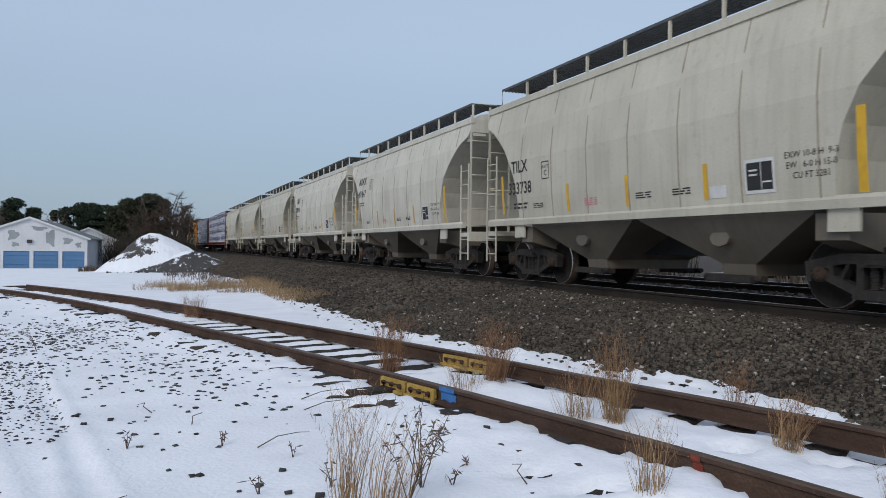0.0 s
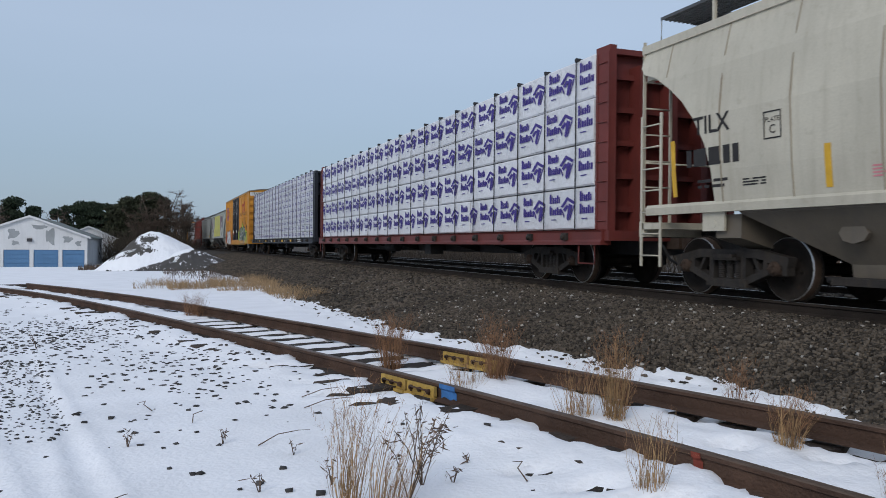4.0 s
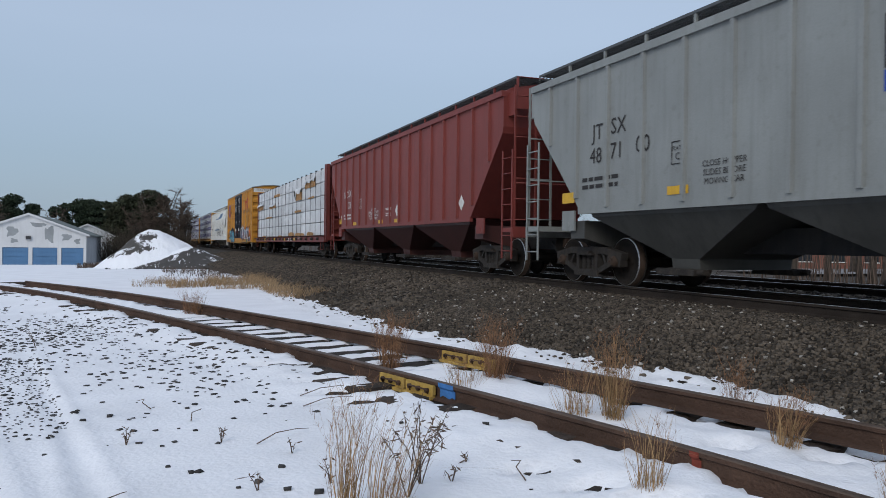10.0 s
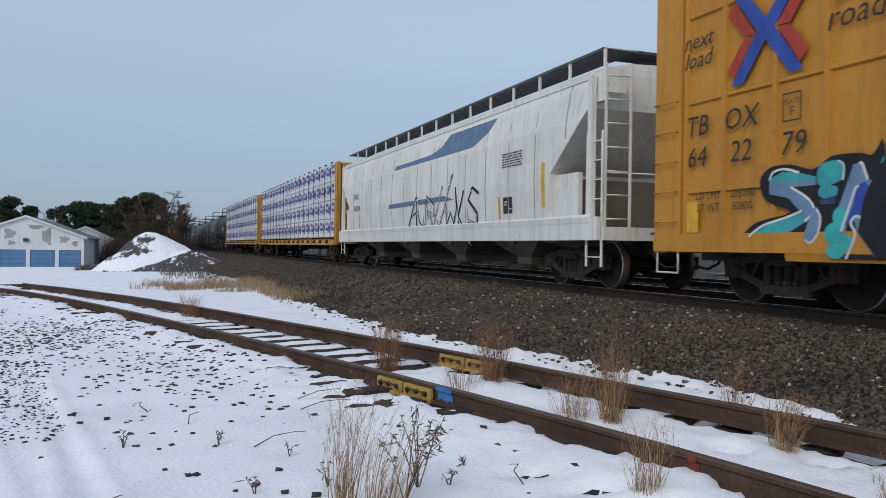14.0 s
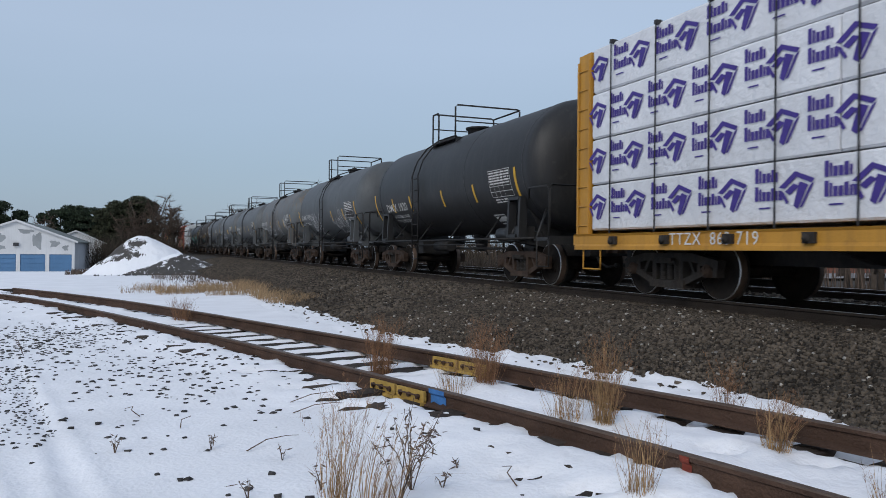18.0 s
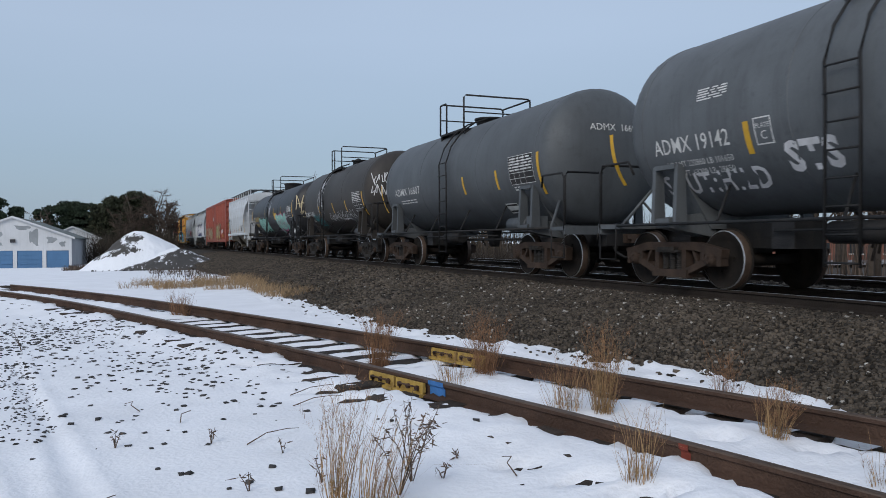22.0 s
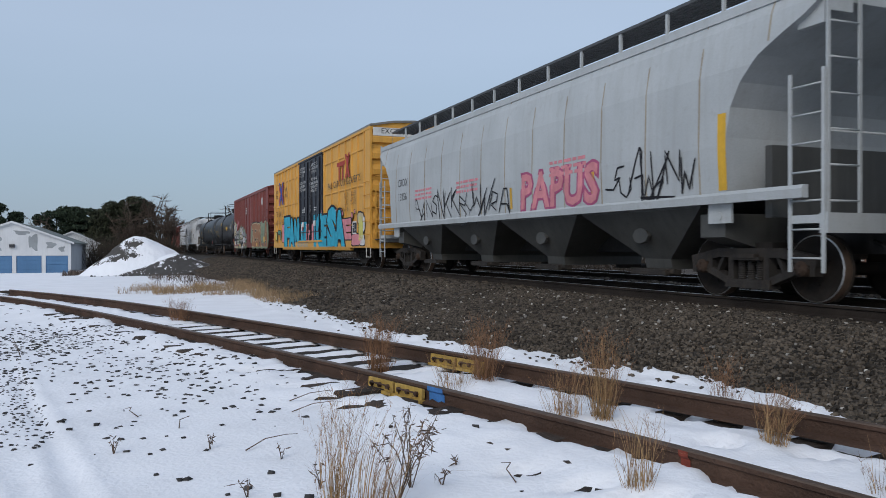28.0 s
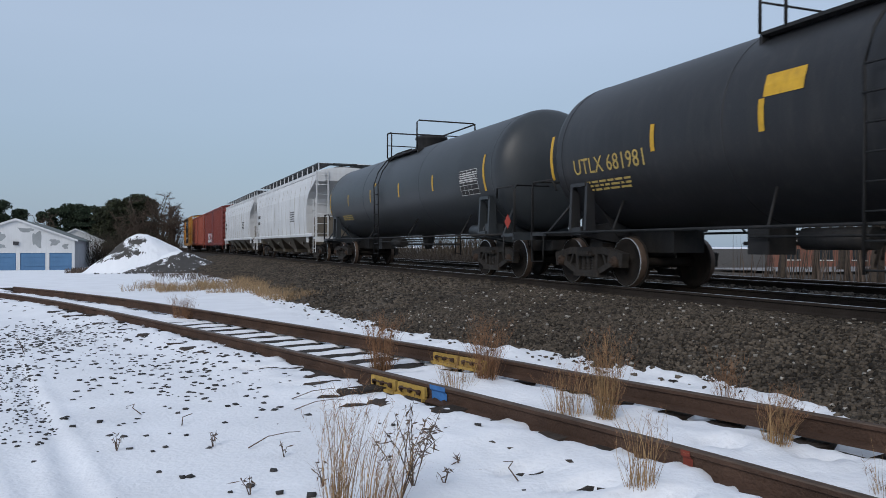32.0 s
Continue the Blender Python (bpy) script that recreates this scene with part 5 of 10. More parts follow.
            for z in (1.5, 2.3, 3.1, 3.9):
                if z < eave - 0.3:
                    part("door_rib", Geo().box(s * (W + 0.04), s * (W + 0.075), a + 0.05, b - 0.05, z - 0.03, z + 0.03), door_paint, d)
            if style == "grid":
                for y in (a + 0.35, b - 0.35):
                    part("lock_rod", Geo().tube([(s * (W + 0.10), y, 1.15), (s * (W + 0.10), y, eave - 0.3)], 0.022), door_paint, d)
                part("lock_handle", Geo().box(s * (W + 0.09), s * (W + 0.14), (a + b) / 2 - 0.12, (a + b) / 2 + 0.12, 1.75, 1.98), M_WHITE, d)
        part("door_track", Geo().box(s * (W + 0.0), s * (W + 0.10), door[0] - 0.1, door[1] + 0.1, 1.05, 1.12), paint, car)
        part("door_track", Geo().box(s * (W + 0.0), s * (W + 0.09), door[0] - 0.1, door[1] + 0.1, eave - 0.17, eave - 0.11), door_paint, car)
        # grab irons and steps at the corners
        for e in (-1, 1):
            for k in range(5):
                z = 1.25 + 0.45 * k
                tube_part("grab_iron", [(s * (W + 0.05), e * (body - 0.08), z), (s * (W + 0.13), e * (body - 0.08), z), (s * (W + 0.13), e * (body - 0.54), z), (s * (W + 0.05), e * (body - 0.54), z)], 0.013, paint, car, seg=5)
            tube_part("corner_step", [(s * (W + 0.02), e * (body - 0.05), sill + 0.1), (s * (W + 0.02), e * (body - 0.05), 0.48), (s * (W + 0.02), e * (body - 0.55), 0.48), (s * (W + 0.02), e * (body - 0.55), sill + 0.1)], 0.018, M_WHITE if style == "grid" else paint, car, seg=5)
    # corrugated ends
    n = 7
    for e in (-1, 1):
        for k in range(n):
            z0 = 1.05 + (eave - 1.15) * k / n
            h = (eave - 1.15) / n
            part("end_rib", Geo().add([(x, e * y, z) for x in (-W + 0.03, W - 0.03) for y, z in ((body - 0.08, z0), (body + 0.04, z0 + h * 0.10), (body + 0.04, z0 + h * 0.42), (body - 0.08, z0 + h * 0.80))],
                                      [(0, 1, 5, 4), (1, 2, 6, 5), (2, 3, 7, 6), (0, 3, 2, 1), (4, 5, 6, 7), (0, 4, 7, 3)]), paint, car)
        tube_part("end_rail", [(-W + 0.1, e * (body), 3.2), (-W + 0.12, e * (body + 0.12), 3.22), (W - 0.2, e * (body + 0.12), 3.22), (W - 0.2, e * body, 2.8)], 0.016, paint, car, seg=5)
        part("end_ladder", ladder((-W + 0.12, e * (body + 0.10), 1.15), (-W + 0.12, e * (body + 0.10), 2.75), (0.55, 0, 0), 4), paint, car)
        part("end_ladder", ladder((W - 0.12, e * (body + 0.10), 1.15), (W - 0.12, e * (body + 0.10), 2.75), (-0.55, 0, 0), 4), paint, car)
        part("end_sill", Geo().box(-W, W, e * (body - 0.25), e * (body + 0.05), sill + 0.08, 1.10), paint, car)
        part("draft_gear", Geo().box(-0.35, 0.35, e * (body - 1.2), e * (half - 0.75), 0.66, 1.02), M_BLACK, car)
        part("crossover_step", Geo().box(-W + 0.1, W - 0.1, e * (body + 0.05), e * (body + 0.30), 1.06, 1.10), M_GRATE, car)
    part("underframe", Geo().box(-0.4, 0.4, -body + 0.5, body - 0.5, 0.62, 1.0).box(-1.3, 1.3, -body * 0.4, body * 0.4, 0.85, 1.0), M_BLACK, car)
    part("brake_gear", Geo().tube([(-0.9, -1.6, 0.78), (-0.9, 0.4, 0.78)], 0.17, 12).box(-1.1, -0.7, 1.2, 1.8, 0.6, 0.95).tube([(-1.2, -4, 0.62), (-1.2, 4, 0.62)], 0.03), M_BLACK, car)
    running_gear(car, half, half - body, finish, place, half - 7.13 if body > 9 else half - 6.17, 0.20)
    TRAIN.append((car, place))
    return car, surf


# ---- flat cars with a centre beam, and their lumber ----
M_PRINT = mat("purple_print", (0.055, 0.035, 0.22), 0.6, 0, 0.15, 9, None, 0, None, 0, spec=0.3)
M_WRAP = mat("white_lumber_wrap", (0.66, 0.67, 0.70), 0.38, 0, 0.10, 1.6, (0.5, 0.52, 0.56), 0.12, (0.35, 0.35, 0.36), 0.5, 9, per_piece=0.06, spec=0.5)
M_WRAPDIRTY = mat("torn_white_wrap", (0.60, 0.61, 0.62), 0.5, 0, 0.14, 1.3, (0.42, 0.42, 0.42), 0.12, (0.30, 0.29, 0.27), 1.0, 3.2, per_piece=0.10, spec=0.4)
M_STRAP = mat("dark_strap", (0.03, 0.03, 0.032), 0.6)
M_LUMBER = mat("raw_lumber", (0.40, 0.23, 0.10), 0.8, 0, 0.3, 2, (0.15, 0.08, 0.035), 0, None, 0.3, 30)


def beam_car(place, half, label, paint, finish="dark"):
    car = thing("centre_beam_car", label, "flat car", "centre beam cars")
    inner = half - 1.12
    for s in (-1, 1):
        part("side_sill", Geo().prism([(s * 1.30, 0.84), (s * 1.52, 0.84), (s * 1.52, 0.90), (s * 1.50, 0.94), (s * 1.50, 1.08), (s * 1.53, 1.12), (s * 1.30, 1.12)], -inner - 0.35, inner + 0.35, "y"), paint, car)
        for k in range(16):
            y = -inner + 0.9 + (2 * inner - 1.8) * k / 15
            w = Geo().box(s * 1.50, s * 1.56, y - 0.09, y + 0.09, 0.93, 1.07)
            w.revolve([(s * 1.50, 0.0), (s * 1.60, 0.06), (s * 1.62, 0.0)], "x", 8, (0, y, 0.99))
            part("strap_winch", w, M_CAST, car)
        tube_part("corner_step", [(s * 1.48, -inner - 0.1, 0.86), (s * 1.48, -inner - 0.1, 0.5), (s * 1.48, -inner + 0.45, 0.5), (s * 1.48, -inner + 0.45, 0.86)], 0.018, paint, car, seg=5)
        tube_part("corner_step", [(s * 1.48, inner + 0.1, 0.86), (s * 1.48, inner + 0.1, 0.5), (s * 1.48, inner - 0.45, 0.5), (s * 1.48, inner - 0.45, 0.86)], 0.018, paint, car, seg=5)
        # bulkheads
        y0, y1 = s * inner, s * (inner + 0.42)
        g = Geo().box(-1.36, 1.36, y0, s * (inner + 0.08), 1.10, 4.40)
        part("bulkhead", g, paint, car)
        for x in (-1.33, -0.68, 0.0, 0.68, 1.33):
            part("bulkhead_post", Geo().prism([(x - 0.09, y0), (x + 0.09, y0), (x + 0.07, y1), (x - 0.07, y1)], 1.0, 4.42 if abs(x) > 1 else 4.1, "z"), paint, car)
        for z in (1.5, 2.1, 2.7, 3.3, 3.9, 4.36):
            part("bulkhead_rib", Geo().box(-1.36, 1.36, s * (inner + 0.07), s * (inner + 0.24), z - 0.05, z + 0.05), paint, car)
        part("bulkhead_ladder", ladder((-1.42, s * (inner + 0.05), 1.1), (-1.42, s * (inner + 0.05), 4.3), (0, s * 0.36, 0), 9), paint, car)
        part("end_deck", Geo().box(-1.45, 1.45, s * (inner + 0.05), s * (half - 0.62), 0.92, 1.10), paint, car)
        part("draft_gear", Geo().box(-0.32, 0.32, s * (inner - 1.6), s * (half - 0.72), 0.66, 0.95), M_BLACK, car)
    part("deck", Geo().box(-1.45, 1.45, -inner, inner, 1.02, 1.10), paint, car)
    part("centre_sill", Geo().prism([(-0.35, 1.02), (-0.30, 0.62), (0.30, 0.62), (0.35, 1.02)], -inner + 1.5, inner - 1.5, "y"), M_BLACK, car)
    for k in range(8):
        y = -inner + 2.6 + (2 * inner - 5.2) * k / 7
        part("cross_bearer", Geo().prism([(-1.45, 1.02), (-1.45, 0.92), (-0.4, 0.66), (0.4, 0.66), (1.45, 0.92), (1.45, 1.02)], y - 0.06, y + 0.06, "y"), M_BLACK, car)
    part("beam_top", Geo().box(-0.10, 0.10, -inner, inner, 4.22, 4.40), paint, car)
    for k in range(11):
        y = -inner + 2 * inner * k / 10
        part("beam_post", Geo().box(-0.06, 0.06, y - 0.10, y + 0.10, 1.10, 4.25), paint, car)
    part("brake_gear", Geo().tube([(-0.8, 2.0, 0.74), (-0.8, 3.2, 0.74)], 0.16, 12).box(-1.2, -0.8, -2.4, -1.9, 0.55, 0.95), M_BLACK, car)
    running_gear(car, half, half - inner - 0.3, finish, place, half - 9.42)
    TRAIN.append((car, place))
    return car, inner


def print_geo(count, pitch, h):
    """A row of printed marks: a purple emblem and two bars for its words."""
    g, r = Geo(), random.Random(count)
    for k in range(count):
        c = -count * pitch / 2 + pitch * (k + 0.5)
        s, o = h * 0.60, -pitch * 0.22
        quads = [[(-0.62, 0.10), (-0.05, 0.50), (0.02, 0.36), (-0.40, 0.06)], [(-0.05, 0.50), (0.62, 0.26), (0.50, 0.16), (0.02, 0.34)],
                 [(-0.40, -0.02), (-0.10, 0.18), (0.10, 0.10), (-0.22, -0.12)], [(0.10, 0.22), (0.40, 0.12), (0.06, -0.50), (-0.10, -0.40)],
                 [(-0.62, 0.04), (-0.44, -0.04), (-0.26, -0.30), (-0.34, -0.36)], [(0.46, 0.10), (0.62, 0.20), (0.22, -0.44), (0.12, -0.46)]]
        for q in quads:
            g.add([(0, -(c + o - pitch * 0.10 + a * s * 0.95), b * s) for a, b in q], [(0, 1, 2, 3)])
        for row, n in ((0.16, 6), (-0.14, 7)):
            x = c + pitch * 0.06
            for i in range(n):
                w = pitch * 0.055 * (0.6 if i in (1, 5) else 1.0)
                t = h * (0.24 if i == 0 else 0.20 if i in (1, 4) else 0.15)
                g.add([(0, -x, row * h), (0, -(x + w), row * h), (0, -(x + w), row * h + t), (0, -x, row * h + t)], [(0, 1, 2, 3)])
                x += w + pitch * 0.013
        g.add([(0, -(c + pitch * 0.12), -h * 0.27), (0, -(c + pitch * 0.30), -h * 0.27), (0, -(c + pitch * 0.30), -h * 0.245), (0, -(c + pitch * 0.12), -h * 0.245)], [(0, 1, 2, 3)])
    return g


def lumber_load(place, inner, label, tiers, base, high, cols, pitch, wrap, seed, printed=True, torn=()):
    """Wrapped lumber on both sides of the beam: bundles tier by tier, straps over them."""
    load = thing("lumber_load", label, "lumber", "lumber loads")
    r, h = random.Random(seed), high / tiers
    length = 2 * inner - 0.10
    shared = {}
    for tier in range(tiers):
        cuts = [0.0] + [length * (k + r.choice((-0.05, 0.0, 0.05, 0.02))) / cols for k in range(1, cols)] + [length]
        for a, b in zip(cuts, cuts[1:]):
            n = max(1, round((b - a - 0.1) / pitch))
            key = round(b - a, 2)
            if key not in shared:
                w, bh, d = (b - a) / 2 - 0.010, h - 0.022, 0.62
                g = Geo()
                ring = [(-d, 0.03), (-d, bh - 0.03), (-d + 0.025, bh), (d, bh), (d, 0.0), (-d + 0.025, 0.0)]
                ys = [-w, -w + 0.02] + [-w + 2 * w * i / 12 for i in range(1, 12)] + [w - 0.02, w]
                vs = []
                for i, y in enumerate(ys):
                    k = 0.985 if i in (0, len(ys) - 1) else 1.0
                    vs += [(x * k + (r.uniform(-0.008, 0.008) if x < 0 else 0), y, z) for x, z in ring]
                fs = [(6 * i + j, 6 * i + (j + 1) % 6, 6 * i + 6 + (j + 1) % 6, 6 * i + 6 + j) for i in range(len(ys) - 1) for j in range(6)]
                fs += [tuple(range(6)), tuple(range(6 * (len(ys) - 1), 6 * len(ys)))]
                me = g.add(vs, fs).mesh("lumber_bundle", wrap)
                fix_normals(me)
                shared[key] = (me, print_geo(n, (b - a) / n, bh).mesh("bundle_print", M_PRINT) if printed else None)
            me, pr = shared[key]
            y, z = -length / 2 + (a + b) / 2, base + tier * h
            jut = r.uniform(-0.02, 0.02)
            for s in (-1, 1):
                bundle = part("lumber_bundle", me, None, load, at=pose(s * 0.79 + jut, y, z) @ (Matrix() if s < 0 else TURN))
                if printed and s < 0:
                    part("bundle_print", pr, None, bundle, at=pose(-0.634, 0, h * 0.5))
    count = round(length / 1.25)
    for k in range(count):
        y = -length / 2 + length * (k + 0.5) / count
        for s in (-1, 1):
            x = s * 1.448
            part("strap", Geo().box(x - 0.008, x + 0.008, y - 0.010, y + 0.010, base - 0.06, base + high).box(s * 0.15, x, y - 0.014, y + 0.014, base + high, base + high + 0.012), M_STRAP, load)
            if s < 0:
                part("corner_protector", Geo().box(x - 0.012, x + 0.10, y - 0.03, y + 0.03, base + high - 0.05, base + high + 0.016), M_STRAP, load)
    for k, (y, z, w, hh) in enumerate(torn):
        q = random.Random(k + 40)
        n = 9
        edge = [(-w / 2 + w * i / n, hh * (0.5 - 0.35 * abs(2 * i / n - 1) ** 2 * q.uniform(0.4, 1.0) - q.uniform(0, 0.22))) for i in range(n + 1)]
        g = Geo().add([(-1.444, y - a, z - hh / 2) for a, _ in edge] + [(-1.444, y - a, z + b) for a, b in edge], [(i, i + 1, n + 2 + i, n + 1 + i) for i in range(n)])
        t = part("bare_lumber", g, M_LUMBER, load, "raw brown boards showing through the torn wrap", fix=False)
        rows = max(2, int(hh / 0.045))
        for i in range(rows):
            b = -hh / 2 + hh * (i + 0.5) / rows
            inside = [a for a, e in edge if e > b + 0.02]
            if len(inside) > 1:
                part("board", Geo().box(-1.456, -1.442, y - max(inside), y - min(inside), z + b - 0.017, z + b + 0.013), M_LUMBER, t)
        fl, m = Geo(), 7
        if hh > 0.22:                      # the wrap hangs off or curls away along the tear
            rim = [(-w / 2 + w * i / m, hh * (0.52 - 0.25 * q.random())) for i in range(m + 1)]
            fl.add([(-1.446, y - a, z + hh * 0.62) for a, _ in rim] + [(-1.50 - 0.05 * q.random(), y - a, z + b) for a, b in rim] + [(-1.47 - 0.10 * q.random(), y - a * 0.95, z + b - hh * q.uniform(0.05, 0.35)) for a, b in rim],
                   [(r0 * (m + 1) + i, r0 * (m + 1) + i + 1, (r0 + 1) * (m + 1) + i + 1, (r0 + 1) * (m + 1) + i) for r0 in (0, 1) for i in range(m)], True)
            part("torn_flap", fl, wrap, load, fix=False)
        if w > 1.4 and hh > 0.4:           # black inner face of a folded corner
            fd = Geo().add([(-1.47, y + w / 2, z + hh * 0.45), (-1.60, y + w * 0.42, z + hh * 0.38), (-1.55, y + w * 0.36, z - hh * 0.25), (-1.46, y + w * 0.52, z - hh * 0.42)], [(0, 1, 2, 3)])
            part("torn_flap", fd, M_STRAP, load, fix=False)
    TRAIN.append((load, place))
    return load


# ---- tank cars ----
def tank_car(place, half, label, paint, R=1.44, zc=2.62, finish="dark", walk_y=(0.7, -0.8), dome=None, strip_y=(), group="tank cars", ladder_y=0.0, trucks=2.1, strip_z=2.20, aft=0.0):
    car = thing("tank_car", label, "tank car", group)
    end, dome_out = half - 0.88, 0.62

    def surf(z):
        d = z - zc
        return math.sqrt(max(0.02, R * R - d * d))

    prof = [(-end - 0.0, 0.0)] + [(-(end - dome_out) - dome_out * math.cos(a), R * math.sin(a)) for a in [math.pi / 2 * k / 9 for k in range(1, 10)]]
    prof += [(-y - aft, r) for y, r in reversed(prof)]
    part("tank", Geo().revolve(prof, "y", 44, (0, 0, zc)), paint, car)
    for y in (-end + 0.77, -end * 0.34, end * 0.34, end - 0.77 - aft):
        part("weld_seam", Geo().revolve([(y - 0.02, R - 0.005), (y - 0.012, R + 0.006), (y + 0.012, R + 0.006), (y + 0.02, R - 0.005)], "y", 44, (0, 0, zc)), paint, car)
    for s, m in ((-1, Matrix()), (1, TURN)):
        e = half - 0.45
        part("stub_sill", Geo().box(-0.33, 0.33, -(half - 0.72), -(half - 3.6), 0.70, 1.08), M_BLACK, car, at=m)
        part("end_deck", Geo().box(-1.45, 1.45, -e, -(e - 0.62), 1.02, 1.09).box(-1.45, 1.45, -e - 0.02, -e + 0.05, 0.94, 1.11), paint, car, at=m)
        sad = Geo()
        y0 = -(half - 2.15)
        arc = [(R + 0.012) * Vector((math.cos(a), math.sin(a))) for a in [math.radians(180 + 28 + 124 * k / 10) for k in range(11)]]
        sad.prism([(p.x, p.y + zc) for p in arc] + [(0.62, 1.0), (-0.62, 1.0)], y0 - 0.20, y0 + 0.20, "y")
        part("saddle", sad, paint, car, at=m)
        for sx in (-1, 1):
            part("bolster_arm", Geo().prism([(sx * 0.5, 1.28), (sx * 1.42, 1.16), (sx * 1.42, 1.02), (sx * 0.5, 0.86)], y0 - 0.16, y0 + 0.16, "y"), paint, car, at=m)
            part("saddle_gusset", Geo().prism([(sx * 1.40, 1.10), (sx * 1.18, 1.10), (sx * 1.22, 2.0), (sx * 1.36, 1.98)], y0 - 0.30, y0 - 0.22, "y").prism([(sx * 1.40, 1.10), (sx * 1.18, 1.10), (sx * 1.22, 2.0), (sx * 1.36, 1.98)], y0 + 0.22, y0 + 0.30, "y").box(sx * 1.20, sx * 1.38, y0 - 0.24, y0 + 0.24, 1.92, 1.99), paint, car, at=m)
            tube_part("end_handrail", [(sx * 1.42, -e + 0.02, 1.05), (sx * 1.42, -e + 0.02, 2.05), (sx * 1.34, -e + 0.06, 2.14), (sx * 0.55, -e + 0.06, 2.14)], 0.022, M_BLACK, car).matrix_basis = m
            tube_part("end_handrail", [(sx * 1.44, -e + 0.02, 1.05), (sx * 1.44, -e + 0.02, 2.0), (sx * 1.44, -e + 0.10, 2.12), (sx * 1.44, -e + 0.85, 2.12), (sx * 1.40, -e + 0.95, 1.9)], 0.022, M_BLACK, car).matrix_basis = m
            tube_part("corner_step", [(sx * 1.44, -e + 0.02, 1.05), (sx * 1.44, -e + 0.02, 0.50), (sx * 1.44, -e + 0.5, 0.50), (sx * 1.44, -e + 0.5, 1.05)], 0.018, M_BLACK, car, seg=5).matrix_basis = m
            tube_part("deck_brace", [(sx * 1.40, -e + 0.6, 1.06), (sx * 0.95, -e + 0.95, 1.75)], 0.03, paint, car).matrix_basis = m
        part("knuckle_box", Geo().box(-0.5, 0.5, -e - 0.02, -e + 0.3, 0.72, 1.04), M_BLACK, car, at=m)
    part("air_reservoir", Geo().tube([(-1.15, -(half - 3.2), 1.18), (-1.15, -(half - 2.3), 1.18)], 0.16, 14).box(-1.32, -0.98, -(half - 2.2), -(half - 1.9), 1.08, 1.34), paint, car)
    # side handrails on their brackets
    for s in (-1, 1):
        tube_part("side_rail", [(s * 1.46, -(half - 1.0), 1.07), (s * 1.46, half - 1.0, 1.07)], 0.026, M_BLACK, car)
        for k in range(4):
            y = -(half - 3.4) + (2 * half - 6.8) * k / 3
            tube_part("rail_bracket", [(s * 1.46, y, 1.07), (s * surf(1.62) * 0.99, y + 0.22, 1.62)], 0.02, M_BLACK, car, seg=5)
    # ladder, top walk and fittings
    top = zc + R
    y = ladder_y
    for s in (-1, 1):
        g = Geo()
        for o in (-0.24, 0.24):
            pts = [(s * 1.50, y + o, 0.50), (s * 1.50, y + o, zc - 0.2)] + [(s * (R + 0.10) * math.cos(a), y + o, zc + (R + 0.10) * math.sin(a)) for a in [math.radians(k) for k in (10, 28, 46, 64, 78)]]
            g.tube(pts, 0.022, 5)
        for k in range(8):
            z = 0.55 + 0.33 * k
            x = s * (1.50 if z < zc - 0.2 else math.sqrt(max(0.05, (R + 0.10) ** 2 - (z - zc) ** 2)))
            g.tube([(x, y - 0.24, z), (x, y + 0.24, z)], 0.014, 5)
        part("ladder", g, M_BLACK, car)
    a, b = walk_y
    lo, hi = min(a, b), max(a, b)
    z0, z1 = top - 0.22, top + 0.66
    for s in (-1, 1):
        part("top_walk", Geo().box(s * 0.42, s * 0.98, lo, hi, z0 - 0.03, z0 + 0.02), M_BLACK, car)
        for yy in (lo, hi):
            part("walk_bracket", Geo().box(s * 0.36, s * 0.96, yy - 0.03, yy + 0.03, z0 - 0.22, z0 - 0.03), M_BLACK, car)
    for yy in (lo, hi):              # rails across the tank at both ends of the platform
        g = Geo().tube([(-0.98, yy, z0), (-0.98, yy, z1 - 0.06), (-0.92, yy, z1), (0.92, yy, z1), (0.98, yy, z1 - 0.06), (0.98, yy, z0)], 0.024, 6)
        g.tube([(-0.98, yy, (z0 + z1) / 2), (0.98, yy, (z0 + z1) / 2)], 0.018, 5)
        part("top_railing", g, M_BLACK, car)
    g = Geo().tube([(0.98, lo, z1 - 0.02), (0.98, hi, z1 - 0.02)], 0.024, 6).tube([(0.98, lo, (z0 + z1) / 2), (0.98, hi, (z0 + z1) / 2)], 0.018, 5)
    part("top_railing", g, M_BLACK, car)
    part("top_railing", Geo().tube([(-0.98, hi, z1 - 0.04), (-0.98, hi - 0.40, z1 - 0.04), (-0.98, hi - 0.46, z1 - 0.12), (-0.98, hi - 0.46, z0)], 0.024, 6), M_BLACK, car)
    m = (lo + hi) / 2
    if dome:
        part("fittings_housing", Geo().revolve([(top - 0.15, 0.50), (top + 0.22, 0.50), (top + 0.26, 0.54), (top + 0.34, 0.52), (top + 0.40, 0.0)], "z", 20, (0, dome, 0)), M_BLACK, car)
    else:
        part("manway", Geo().revolve([(top - 0.12, 0.34), (top + 0.10, 0.34), (top + 0.11, 0.40), (top + 0.16, 0.40), (top + 0.20, 0.0)], "z", 18, (0, m - 0.3, 0)), M_BLACK, car)
        part("safety_valve", Geo().revolve([(top - 0.1, 0.09), (top + 0.18, 0.09), (top + 0.20, 0.13), (top + 0.30, 0.11), (top + 0.34, 0.0)], "z", 12, (0.1, m + 0.45, 0)), M_BLACK, car)
    part("bottom_outlet", Geo().revolve([(zc - R - 0.45, 0.0), (zc - R - 0.45, 0.12), (zc - R - 0.3, 0.16), (zc - R + 0.1, 0.24)], "z", 12), M_BLACK, car)
